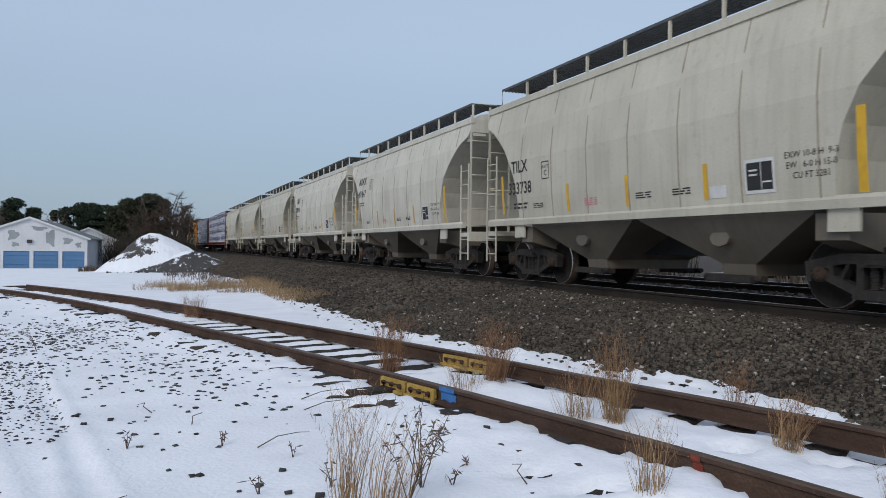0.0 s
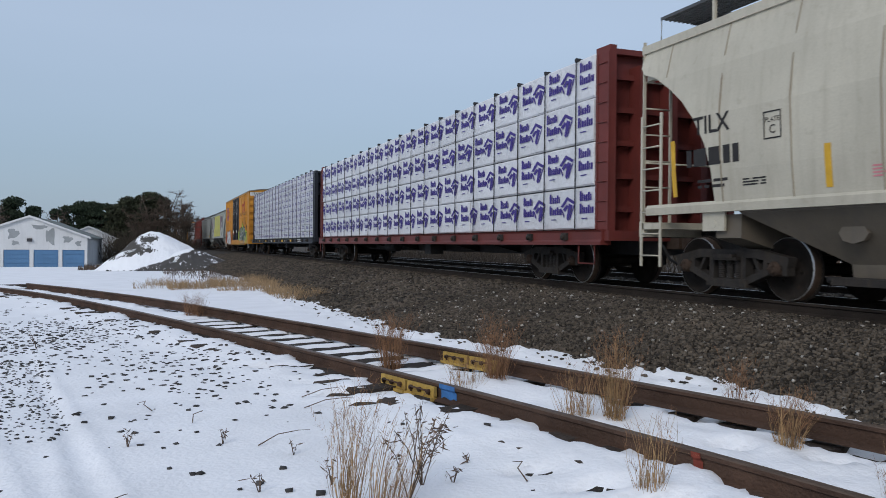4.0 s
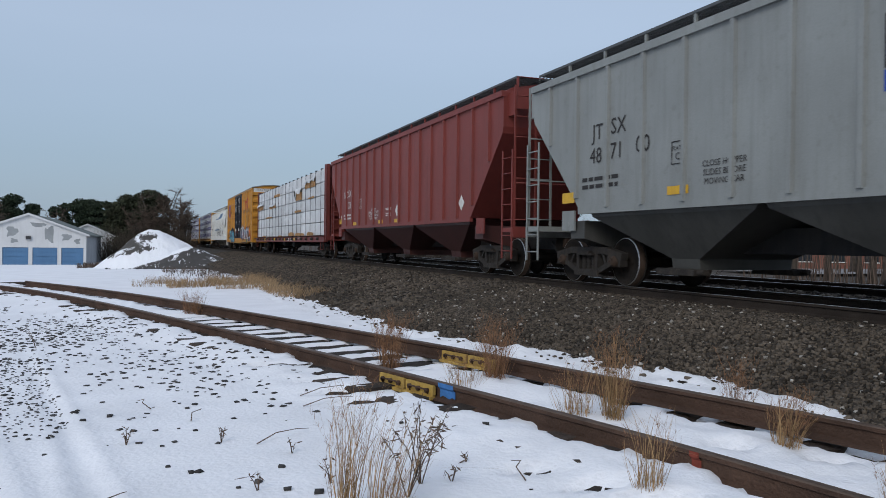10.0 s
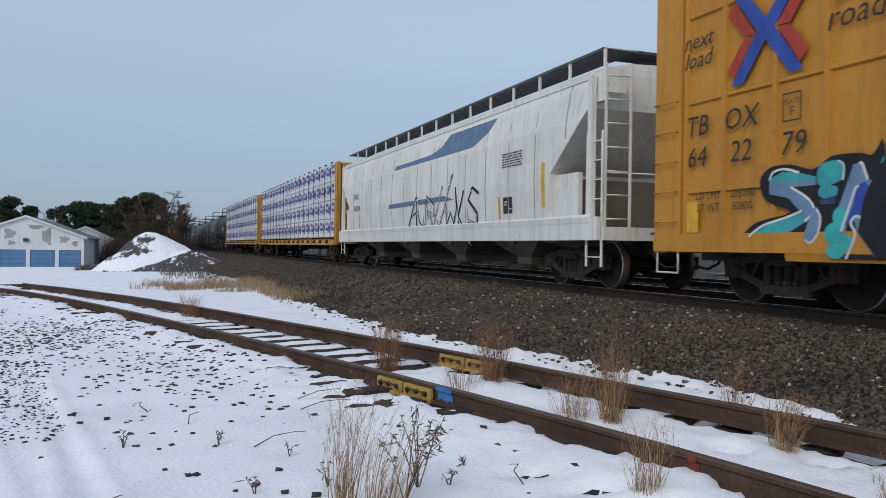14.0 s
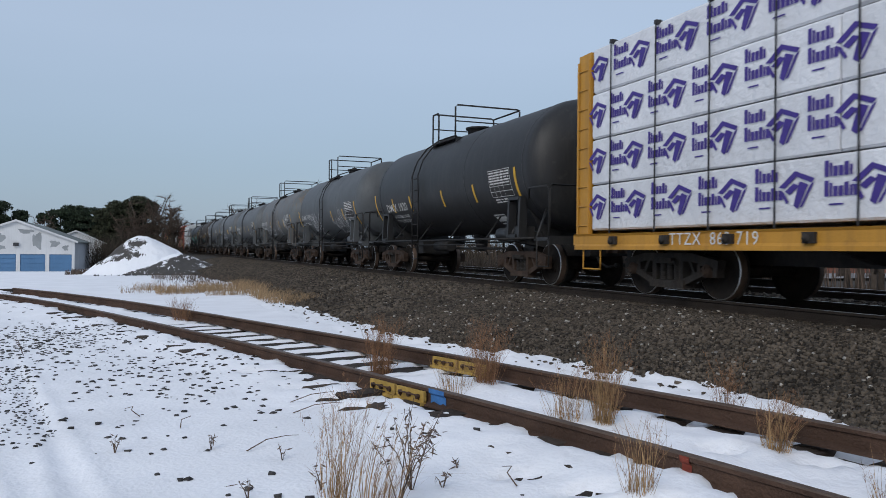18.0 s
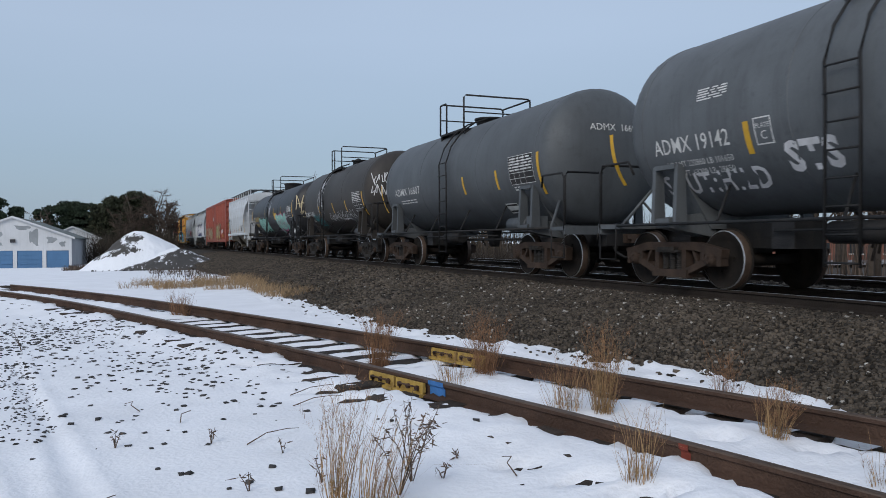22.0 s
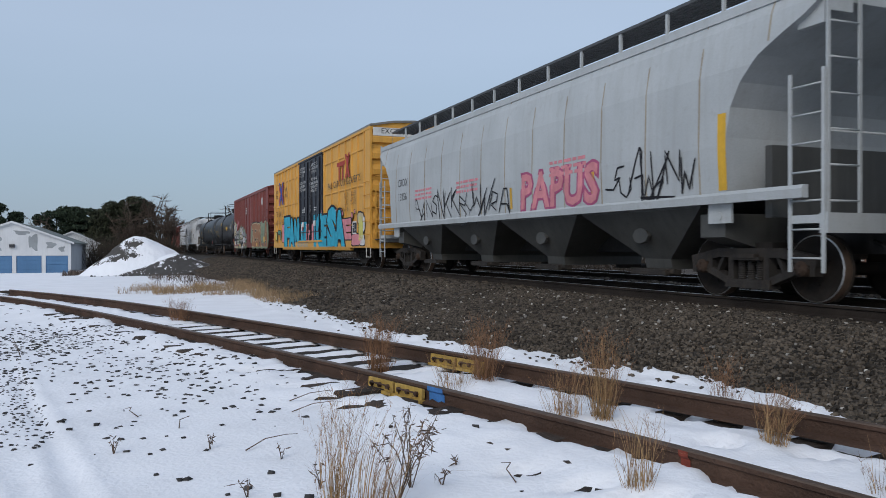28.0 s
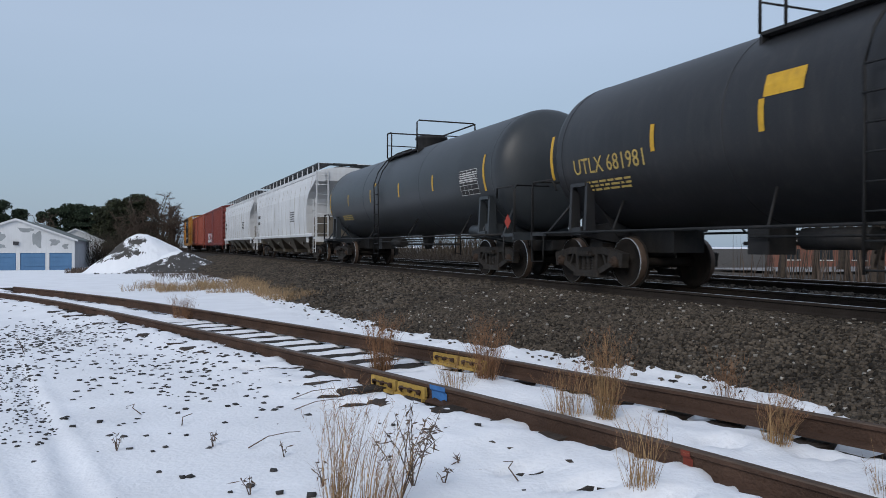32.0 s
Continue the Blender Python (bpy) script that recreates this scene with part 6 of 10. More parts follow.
    part("brake_gear", Geo().tube([(-0.55, 0.9, 0.92), (-0.55, 2.0, 0.92)], 0.15, 12).tube([(-0.3, -3.4, 0.86), (-0.3, 3.4, 0.86)], 0.035).box(-0.9, -0.4, 2.3, 2.7, 0.7, 1.1).tube([(-0.95, -2.2, 0.95), (-0.95, 2.6, 0.95)], 0.02), M_BLACK, car)
    if strip_y:
        rects(car, surf, [(y, strip_z, 0.10, 0.43 if abs(y) < end - 1.3 else 0.86) for y in strip_y], M_YELLOW, "reflective_strip", 0.006)
    running_gear(car, half, 0.45, finish, place, trucks, 0.20)
    TRAIN.append((car, place))
    return car, surf


# ---- the train, from the first car that is seen to the last ----
def paint(name, col, streak=0.3, grime=None, var=0.12, rough=0.55):
    return mat("paint_" + name, col, rough, 0, var, 0.9, None, streak, grime or tuple(c * 0.42 for c in col), 0.06, 40)


P_BEIGE = paint("beige", (0.50, 0.47, 0.385), 0.28, (0.27, 0.23, 0.17))
P_BEIGE2 = paint("pale_beige", (0.56, 0.53, 0.45), 0.30, (0.27, 0.23, 0.17))
# Darker than the body: the shadow line along each weld is put into the colour.
P_SEAM = paint("shadow_line_seam", (0.31, 0.27, 0.20), 0.5, (0.16, 0.10, 0.06))
# Dust on the bays and the shade under the car, together in one colour.
P_UNDER = paint("dusty_shaded_underside", (0.15, 0.128, 0.10), 0.5, (0.10, 0.09, 0.08), 0.25)
P_YELLOW = paint("railcar_yellow", (0.52, 0.235, 0.030), 0.30, (0.20, 0.10, 0.035), 0.14)
P_PALEYELLOW = paint("faded_railcar_yellow", (0.63, 0.325, 0.06), 0.26, (0.26, 0.14, 0.05), 0.12)
P_DUSKYELLOW = paint("dusty_railcar_yellow", (0.465, 0.212, 0.026), 0.34, (0.18, 0.09, 0.03), 0.14)
P_DOOR = paint("blue_black_door", (0.022, 0.025, 0.034), 0.3, (0.08, 0.07, 0.065))
P_ROOF = paint("dull_roof", (0.20, 0.19, 0.17), 0.5, (0.09, 0.08, 0.07))
P_GREY = paint("grey", (0.235, 0.25, 0.245), 0.3, (0.13, 0.13, 0.12))
P_LTGREY = paint("light_grey", (0.385, 0.41, 0.385), 0.35, (0.18, 0.17, 0.15))
# Body grey darkened for bays and bolsters: shade under the car in the paint.
P_SHADEUNDER = paint("shaded_grey_underside", (0.07, 0.07, 0.066), 0.4, (0.03, 0.03, 0.03), 0.3)
P_RED = paint("oxide_red", (0.185, 0.04, 0.033), 0.28, (0.07, 0.028, 0.024))
# The oxide red again, with the underside's shade put into it.
P_SHADEREDUNDER = paint("shaded_red_underside", (0.06, 0.022, 0.02), 0.4, (0.03, 0.02, 0.02))
P_BRICK = paint("faded_red", (0.30, 0.075, 0.05), 0.35, (0.13, 0.05, 0.04))
P_MAROON = paint("maroon", (0.185, 0.045, 0.036), 0.3, (0.08, 0.032, 0.028))
P_WHITE = paint("dirty_white", (0.67, 0.67, 0.63), 0.35, (0.33, 0.27, 0.20))
P_CLEANWHITE = paint("white", (0.60, 0.61, 0.62), 0.18, (0.40, 0.37, 0.33))
P_NEWGREY = paint("light_blue_grey", (0.54, 0.565, 0.58), 0.18, (0.34, 0.32, 0.29))
P_PALEGREY = paint("pale_blue_grey", (0.41, 0.435, 0.445), 0.25, (0.25, 0.24, 0.22))
P_BLACKCAR = paint("black", (0.022, 0.023, 0.026), 0.25, (0.06, 0.055, 0.05), 0.25, 0.45)
P_BEAMBLACK = paint("blue_black", (0.018, 0.021, 0.03), 0.25, (0.05, 0.045, 0.04), 0.2)
P_BEAMRED = paint("beam_maroon", (0.14, 0.03, 0.025), 0.3, (0.07, 0.03, 0.025), 0.2)
P_BEAMYEL = paint("beam_yellow", (0.48, 0.24, 0.035), 0.35, (0.16, 0.08, 0.03), 0.18)
P_TANK = paint("tank_grey", (0.085, 0.093, 0.100), 0.3, (0.04, 0.042, 0.044), 0.25)
P_TANKPALE = paint("worn_tank_grey", (0.105, 0.114, 0.121), 0.35, (0.045, 0.047, 0.05), 0.25)
P_TANKBLUE = paint("satin_tank_black", (0.038, 0.044, 0.050), 0.2, (0.06, 0.06, 0.06), 0.2, 0.4)
P_TANKRUST = paint("rust_stained_tank", (0.110, 0.122, 0.130), 0.6, (0.20, 0.115, 0.05), 0.3)
P_TANKDARK = paint("dark_tank", (0.021, 0.022, 0.024), 0.25, (0.07, 0.066, 0.06), 0.25, 0.5)
P_TANKBROWN = paint("brown_black_tank", (0.042, 0.037, 0.033), 0.5, (0.018, 0.016, 0.015), 0.3)


def marks(car, surf, y, z, initials, number, material, size=0.36, gap=0.46, spread=1.0):
    words(car, surf, y, z, initials, size, material, "reporting_mark", fat=0.006, space=spread)
    words(car, surf, y, z - gap, number, size, material, "car_number", fat=0.006, space=spread)
    bars_of_text(car, surf, y, z - gap - 0.22, 0.65, 2, 0.042, material, seed=len(number))


def beige_hopper(place, half, trucks, label, body, initials, number, mark_z=2.45, seed=0, print_it=True):
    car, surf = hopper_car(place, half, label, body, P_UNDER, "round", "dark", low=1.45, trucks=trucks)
    rects(car, surf, [(y, 1.80, 0.10, 0.52) for y in (2.0, 0.05, -1.9)] + [(-4.52, 1.98, 0.13, 0.98), (4.85, 2.0, 0.10, 0.85)], M_YELLOW, "reflective_strip")
    marks(car, surf, 4.0, mark_z, initials, number, M_DARKLET)
    frame_mark(car, surf, 2.85, mark_z - 0.05, M_DARKLET, "C")
    stencil_panel(car, surf, -2.95, 1.80, seed)
    words(car, surf, -3.80, 1.98, "EXW 10-8 H  9-3", 0.115, M_DARKLET)
    words(car, surf, -3.80, 1.85, "EW   6-0 H 15-0", 0.115, M_DARKLET)
    words(car, surf, -3.80, 1.72, "CU FT 3281", 0.115, M_DARKLET)
    rects(car, surf, [(-2.15, 1.64, 0.34, 0.17)], M_WHITE, "white_placard")
    for k, y in enumerate((1.2, -0.4, -1.35, 3.2)):
        bars_of_text(car, surf, y, 1.74, 0.42, 3 if k else 4, 0.020, SPRAY["pink"] if k == 0 else M_DARKLET, seed=k + seed)
    return car, surf


BEIGES = ((-268.14, 6.52, 4.41, P_BEIGE, "TILX", "333738", 2.45), (-255.10, 6.52, 4.50, P_BEIGE2, "AOKX", "481847", 3.10), (-242.05, 6.55, 4.52, P_BEIGE2, "CBFX", "305926", 3.05),
          (-228.79, 6.57, 4.29, P_BEIGE, "TILX", "333357", 2.45), (-215.65, 6.57, 4.38, P_BEIGE, "TILX", "334161", 2.45), (-202.53, 6.4, 4.25, P_BEIGE, "TILX", "", 2.45))
for k, (place, half, bogies, body, a, b, z) in enumerate(BEIGES):
    beige_hopper(place, half, half - bogies, "beige two-bay covered hopper car with yellow strips and dusty bays", body, a, b, z, k)

# lumber on centre beam cars
LOAD_WHITE = "white wrapped lumber with purple print strapped in four tiers"
car, inner = beam_car(-183.47, 12.87, "maroon centre beam flat car with end bulkheads under wrapped lumber", P_BEAMRED)
lumber_load(-183.47, inner, LOAD_WHITE, 4, 1.14, 3.24, 4, 1.10, M_WRAP, 3)
car, inner = beam_car(-158.25, 12.35, "blue-black centre beam flat car with end bulkheads under wrapped lumber", P_BEAMBLACK)
lumber_load(-158.25, inner, "white wrapped lumber with purple print strapped in ten thin tiers", 10, 1.14, 3.36, 5, 0.98, M_WRAP, 4)


def sill(z):
    return 1.53


rects(car, sill, [(y, 0.99, 0.62, 0.13) for y in (-5.6, -2.6, 0.6, 4.0, 7.5)], M_YELLOW, "reflective_strip", 0.004)
stencil_panel(car, lambda z: 1.545, -3.6, 0.78, 5)
words(car, sill, -4.9, 1.02, "IL-73-0", 0.14, M_WHITE)
bars_of_text(car, sill, 1.8, 1.04, 1.0, 2, 0.04, M_WHITE, seed=3)
bars_of_text(car, sill, -8.0, 1.04, 1.2, 2, 0.045, M_WHITE, seed=4)


def yellow_boxcar(place, half, number_a, number_b, label, coat=None):
    car, surf = box_car(place, half, 9.46, label, coat or P_YELLOW, P_ROOF, P_DOOR, (-2.37, 2.42), "grid", 4.96, sill=0.70, rows=(4.25, 2.99, 1.68), posts=((-8.66, -7.82, -7.01, -6.07, -5.09, -3.95, -2.69), (2.75, 3.55, 4.43, 5.31, 6.22, 7.02, 7.95, 8.74)))
    # railroad emblem and slogan on the leading half, next-load emblem and numbers on the trailing half
    rects(car, surf, [(-5.55, 4.02, 1.20, 0.16), (-5.30, 3.68, 0.18, 0.62), (-5.82, 3.68, 0.18, 0.62)], SPRAY["red"], "emblem", 0.004, split=False)
    g = Geo()
    for q in ([(-0.32, 0.46), (-0.10, 0.46), (0.36, -0.44), (0.14, -0.44)], [(0.14, 0.46), (0.36, 0.46), (-0.10, -0.44), (-0.32, -0.44)]):
        v, f = rows_of(q)
        stick(g, v, f, surf, -6.50, 3.86, 0.004 if q[0][0] < 0 else 0.006)
    part("emblem", g, SPRAY["red"], car, fix=False)
    for y, text in ((-4.30, "RAIL CAR"), (-5.85, "POOLING"), (-7.55, "EXPERTS")):
        words(car, surf, y, 3.16, text, 0.37, M_DARKLET, "slogan", space=1.10)
    g = [Geo(), Geo()]
    for k, q in enumerate(([(-0.62, 0.62), (-0.40, 0.62), (0.08, 0.08), (-0.12, -0.02)], [(0.40, 0.62), (0.62, 0.62), (0.10, -0.04), (-0.06, 0.10)],
                           [(-0.62, -0.62), (-0.40, -0.62), (0.10, 0.02), (-0.08, 0.14)], [(0.40, -0.62), (0.62, -0.62), (0.06, 0.14), (-0.10, 0.0)],
                           [(-0.70, 0.40), (-0.56, 0.52), (-0.18, 0.0), (-0.40, 0.02)], [(0.56, 0.50), (0.70, 0.38), (0.40, 0.0), (0.18, 0.02)],
                           [(-0.70, -0.40), (-0.56, -0.52), (-0.20, -0.02), (-0.40, -0.04)], [(0.56, -0.52), (0.70, -0.38), (0.40, -0.02), (0.20, 0.0)])):
        v, f = rows_of(q)
        stick(g[0 if k < 4 else 1], v, f, surf, 7.17, 3.68, 0.003 + 0.0005 * k)
    part("emblem", g[0], SPRAY["blue"], car, fix=False)
    part("emblem", g[1], SPRAY["red"], car, fix=False)
    for y, z, t in ((8.48, 3.76, "next"), (8.48, 3.48, "load"), (5.83, 3.74, "any"), (5.83, 3.42, "road")):
        words(car, surf, y, z, t, 0.34 if y > 8 else 0.42, M_DARKLET, shear=0.25)
    for y, text in ((8.48, "TB"), (7.61, "OX")):
        words(car, surf, y, 2.48, text, 0.42, M_DARKLET, "reporting_mark", shear=0.15)
    for y, text in zip((8.48, 7.60, 6.70), number_a.split()):
        words(car, surf, y, 2.03, text, 0.42, M_DARKLET, "car_number", shear=0.15)
    frame_mark(car, surf, 6.72, 2.62, M_DARKLET, "F")
    rects(car, surf, [(8.55, 1.30, 0.26, 0.44), (8.35, 0.98, 0.62, 0.17), (-8.15, 1.02, 0.60, 0.17)], M_YELLOW, "reflective_strip", 0.004)
    for y, z, text in ((8.22, 1.55, "LD LMT"), (7.55, 1.55, "205200"), (8.22, 1.38, "LT WT"), (7.55, 1.38, "80800")):
        words(car, surf, y, z, text, 0.155, M_DARKLET)
    for y, table in ((-6.35, ("EXH   17-0", "EXW   10-8", "EW    9-7", "IL   60-9", "IW    9-6", "IH   13-1", "CU FT 7550")), (-7.35, ("EXH W   8-2", "EXW H   6-0", "EW H  16-9", "EMPTY C.G. 6-2", "FLOOR H 3-8"))):
        for k, t in enumerate(table):
            words(car, surf, y, 2.78 - 0.10 * k, t, 0.115, M_DARKLET, lift=0.003)
    for y, text in ((1.55, ("CLOSE THIS DOOR", "BEFORE CLOSING", "MAIN DOOR", "", "CIERRE ESTA PUERTA", "ANTES DE CERRAR", "LA PUERTA PRINCIPAL")),
                    (-0.95, ("CLOSE AND LOCK", "BOTH DOORS BEFORE", "MOVING CAR", "", "CIERRE Y PONGA", "EL SEGURO EN AMBAS", "PUERTAS ANTES DE", "MOVER EL CARRO"))):
        for k, t in enumerate(text):
            if t:
                words(car, lambda q: 1.64, y, 4.42 - 0.165 * k, t, 0.165, M_WHITE, lift=0.004)
        bars_of_text(car, lambda q: 1.64, y - 0.3, 2.55, 0.5, 2, 0.05, M_WHITE, seed=12, lift=0.004)
    for y in (-0.2, 1.0):
        rects(car, lambda q: 1.64, [(y, 2.55, 0.07, 0.28), (y + 0.7, 1.75, 0.16, 0.30), (y + 0.6, 1.45, 0.07, 0.2)], M_WHITE, "door_placard", 0.004)
        rects(car, lambda q: 1.64, [(y + 0.45, 1.70, 0.16, 0.22)], SPRAY["red"], "door_placard", 0.004)
    # white panel over the leading end
    e = Geo().box(-1.50, 1.50, -9.49, -9.46, 4.60, 4.88)
    panel = part("end_panel", e, M_WHITE, car, "white warning panel")
    v, f = letters("EXCESS HEIGHT CAR", 0.26)
    part("lettering", Geo().add([(a, -9.494, b + 4.68) for a, b, _ in v], f), M_DARKLET, panel, fix=False)
    for z in (4.25, 3.6, 3.3):
        g = Geo()
        for k in range(6):
            g.box(0.2 + 0.15 * k, 0.31 + 0.15 * k, -9.485, -9.481, z - 0.02, z + 0.02)
        part("small_print", g, M_DARKLET, car, fix=False)
    return car, surf


car, surf = yellow_boxcar(-135.56, 10.55, "63 87 03", "", "yellow high-cube boxcar with dark plug doors and green graffiti")
art = Art(car, surf)
art.fill("black", (-2.85, 1.95), (-3.1, 2.0), (-4.0, 2.19), (-4.9, 2.22), (-5.05, 2.45), (-5.35, 2.68), (-5.46, 2.42), (-5.76, 2.44), (-5.8, 2.24), (-6.4, 2.24), (-7.0, 2.12), (-7.2, 1.9), (-7.75, 1.8), (-7.75, 0.80), (-6.64, 0.79), (-6.58, 0.68), (-3.3, 0.68))
art.fill("lime", (-2.39, 1.81), (-3.01, 1.87), (-3.17, 1.73), (-3.12, 1.44), (-3.18, 1.01), (-2.41, 0.97))
art.fill("lime", (-2.52, 0.68), (-3.45, 0.69), (-3.13, 0.97), (-2.6, 0.92))
art.fill("pine", (-2.95, 1.98), (-4.06, 2.12), (-4.92, 2.16), (-5.78, 2.17), (-6.35, 2.17), (-6.94, 2.06), (-7.14, 1.87), (-7.75, 1.75), (-7.75, 0.82), (-6.64, 0.79), (-6.58, 0.69), (-3.7, 0.68), (-3.15, 1.0))
art.fill("olive", (-3.1, 1.95), (-4.06, 2.09), (-4.92, 2.13), (-6.35, 2.13), (-6.94, 2.02), (-7.1, 1.86), (-7.1, 1.76), (-3.1, 1.64))
art.fill("olive", (-5.75, 1.68), (-6.15, 1.66), (-6.15, 0.95), (-5.8, 0.9))
art.fill("lime", (-4.96, 2.13), (-5.04, 2.36), (-5.35, 2.58), (-5.43, 2.32), (-5.7, 2.36), (-5.63, 2.13))
art.fill("lime", (-6.9, 1.70), (-7.3, 1.78), (-7.4, 1.93), (-7.73, 1.86), (-8.49, 1.81), (-8.44, 1.68), (-8.23, 1.57), (-8.37, 1.4), (-8.24, 1.32), (-8.39, 1.22), (-8.19, 1.1), (-8.03, 0.85), (-7.5, 0.82), (-7.72, 1.3), (-7.72, 1.66))
art.line("black", 0.05, (-6.9, 1.68), (-8.45, 1.70))
art.line("black", 0.035, (-3.0, 1.67), (-5.0, 1.68), (-7.1, 1.70))
art.fill("slate", (-5.05, 1.80), (-5.79, 1.72), (-5.34, 1.30), (-5.06, 1.30))
art.fill("slate", (-6.2, 1.5), (-6.5, 1.5), (-6.5, 0.75), (-6.2, 0.75))
art.line("white", 0.06, (-3.13, 1.39), (-3.33, 1.18), (-3.72, 1.07), (-3.94, 1.21))
art.line("white", 0.06, (-4.11, 2.08), (-4.12, 1.57), (-3.71, 1.40))
art.line("white", 0.06, (-3.71, 1.40), (-4.12, 1.37), (-4.17, 1.08), (-3.91, 0.84))
art.line("white", 0.06, (-3.62, 1.78), (-3.62, 1.12))
art.line("white", 0.06, (-4.40, 2.05), (-4.42, 0.92))
art.line("white", 0.06, (-4.96, 2.15), (-4.89, 1.73), (-4.51, 1.60), (-4.94, 1.40), (-4.95, 1.1), (-4.75, 0.8))
art.line("white", 0.06, (-5.41, 1.80), (-5.79, 1.76), (-6.01, 1.64))
art.line("white", 0.06, (-5.79, 1.58), (-5.26, 1.49), (-5.06, 1.15))
art.line("white", 0.06, (-5.77, 2.05), (-5.77, 1.80))
art.line("white", 0.06, (-5.77, 1.54), (-5.78, 0.70))
art.line("white", 0.06, (-6.16, 1.14), (-6.13, 0.70))
art.line("white", 0.09, (-6.35, 2.19), (-6.15, 1.81))
art.line("white", 0.06, (-7.01, 2.05), (-6.52, 1.80), (-6.51, 0.71))
art.line("white", 0.06, (-7.14, 1.92), (-7.11, 1.45), (-6.8, 1.36), (-6.78, 1.14), (-7.03, 1.00), (-7.3, 1.15), (-7.45, 1.34))
art.curve("lime", (-6.88, 1.38), (-7.08, 1.34), (-7.1, 1.18), (-6.98, 1.12), (-6.86, 1.22))
art.line("white", 0.06, (-7.73, 1.66), (-7.71, 1.24), (-7.46, 0.82))
art.fill("silver", (-7.09, 1.63), (-7.61, 1.59), (-7.60, 1.25), (-7.11, 1.28))
art.fill("slate", (-7.13, 1.60), (-7.57, 1.56), (-7.56, 1.29), (-7.15, 1.31))
# white piece on the trailing end, over a red wash
for k in range(9):
    y = 8.75 - 0.17 * k if k < 5 else 4.15 - 0.32 * (k - 5)
    art.line("red", 0.10 + 0.03 * (k % 3), (y, 0.88 + 0.05 * (k % 2)), (y + 0.08, 1.3), (y - 0.05, 1.55 + 0.12 * (k * 2 % 5)))
art.fill("white", (7.71, 0.85), (7.74, 1.03), (7.61, 1.31), (7.14, 1.43), (7.35, 1.79), (7.25, 1.99), (6.95, 2.03), (6.76, 1.88), (6.36, 1.97), (6.22, 1.86), (5.62, 1.96), (5.22, 2.03), (4.66, 2.02), (4.48, 1.65), (4.38, 1.78), (4.16, 1.1), (4.2, 0.73), (6.56, 0.69), (6.65, 0.85))
art.line("slate", 0.07, (7.71, 0.85), (7.74, 1.03), (7.61, 1.31), (7.14, 1.43), (7.35, 1.79), (7.25, 1.99), (6.95, 2.03), (6.76, 1.88), (6.73, 1.71), (6.89, 1.19), (6.63, 0.92), (6.56, 0.72))
art.line("slate", 0.07, (6.39, 1.95), (6.43, 1.24), (6.31, 0.73))
art.line("slate", 0.07, (6.20, 1.86), (6.22, 1.36), (6.04, 1.04), (6.12, 0.71))
art.line("slate", 0.07, (6.02, 1.91), (5.62, 1.96), (5.60, 1.69), (5.43, 1.70))
art.line("slate", 0.07, (5.93, 1.44), (5.75, 1.55), (5.58, 1.30), (5.39, 1.32))
art.line("slate", 0.07, (5.55, 2.01), (5.22, 2.03), (4.97, 1.86), (4.88, 1.55), (5.01, 1.22), (5.25, 1.14), (5.12, 0.89), (4.93, 0.72))
art.line("slate", 0.07, (5.07, 2.03), (4.66, 2.02), (4.48, 1.65), (4.3, 1.2), (4.3, 0.8))
art.line("slate", 0.07, (4.70, 1.60), (4.58, 1.46), (4.88, 1.38))
art.curve("slate", (6.0, 1.16), (5.57, 1.15), (5.57, 0.86), (6.0, 0.86))
art.curve("slate", (7.42, 1.20), (7.19, 1.21), (7.21, 1.01), (7.39, 1.03))
art.done()
scribble(car, surf, -8.25, 2.10, 0.75, 0.42, SPRAY["black"], 5)

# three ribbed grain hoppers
car, surf = hopper_car(-115.47, 9.45, "grey ribbed three-bay hopper car sprayed with yellow and purple graffiti", P_LTGREY, P_SHADEUNDER, "rib", "rusty", 3, 4.03, 1.50, trucks=2.31)


def ribside(z):
    return 1.535


R_ = random.Random(8)
art = Art(car, lambda z: 1.585, 0.003, 1.5)
art.curve("purple", (7.64, 3.49), (7.29, 3.67), (7.1, 3.2), (7.32, 2.64), (7.68, 2.79))
art.curve("purple", (6.84, 2.68), (6.77, 3.14), (6.46, 3.56), (6.39, 3.91), (6.01, 3.87), (5.86, 3.53), (5.89, 3.09), (6.14, 2.95), (6.22, 3.42), (6.45, 3.19), (6.55, 2.88), (6.39, 2.58), (6.51, 2.43))
art.curve("purple", (4.87, 3.49), (4.69, 3.86), (4.18, 3.84), (3.72, 3.91), (3.76, 3.55), (4.02, 3.69), (4.46, 3.68), (4.6, 3.43), (4.68, 3.13), (4.44, 2.93), (4.33, 2.63), (4.55, 2.48), (4.85, 2.55), (4.92, 2.84))
art.curve("purple", (5.42, 2.41), (5.03, 2.45), (5.09, 2.17), (5.42, 2.23))
# yellow sprayed from sill to roof, ragged at both ends and open in places
art.fill("yellow", (4.18, 1.60), (4.16, 2.34), (3.69, 2.50), (3.31, 2.62), (3.36, 3.90), (-3.30, 3.90), (-3.55, 3.2), (-3.4, 2.3), (-3.75, 1.60))
art.curve("straw", (2.92, 3.82), (2.68, 3.78), (2.52, 3.57), (2.5, 3.11), (2.63, 3.07), (2.84, 3.46))
art.curve("straw", (3.08, 3.1), (2.96, 3.15), (2.75, 2.96), (2.65, 2.78), (2.83, 2.74), (3.05, 2.89))
art.curve("straw", (2.36, 3.21), (2.24, 3.05), (2.02, 2.75), (1.98, 2.43), (2.2, 2.6), (2.31, 2.81))
art.curve("straw", (2.91, 2.45), (2.5, 2.42), (2.16, 2.24), (2.26, 1.97), (2.41, 1.92), (2.82, 2.17))
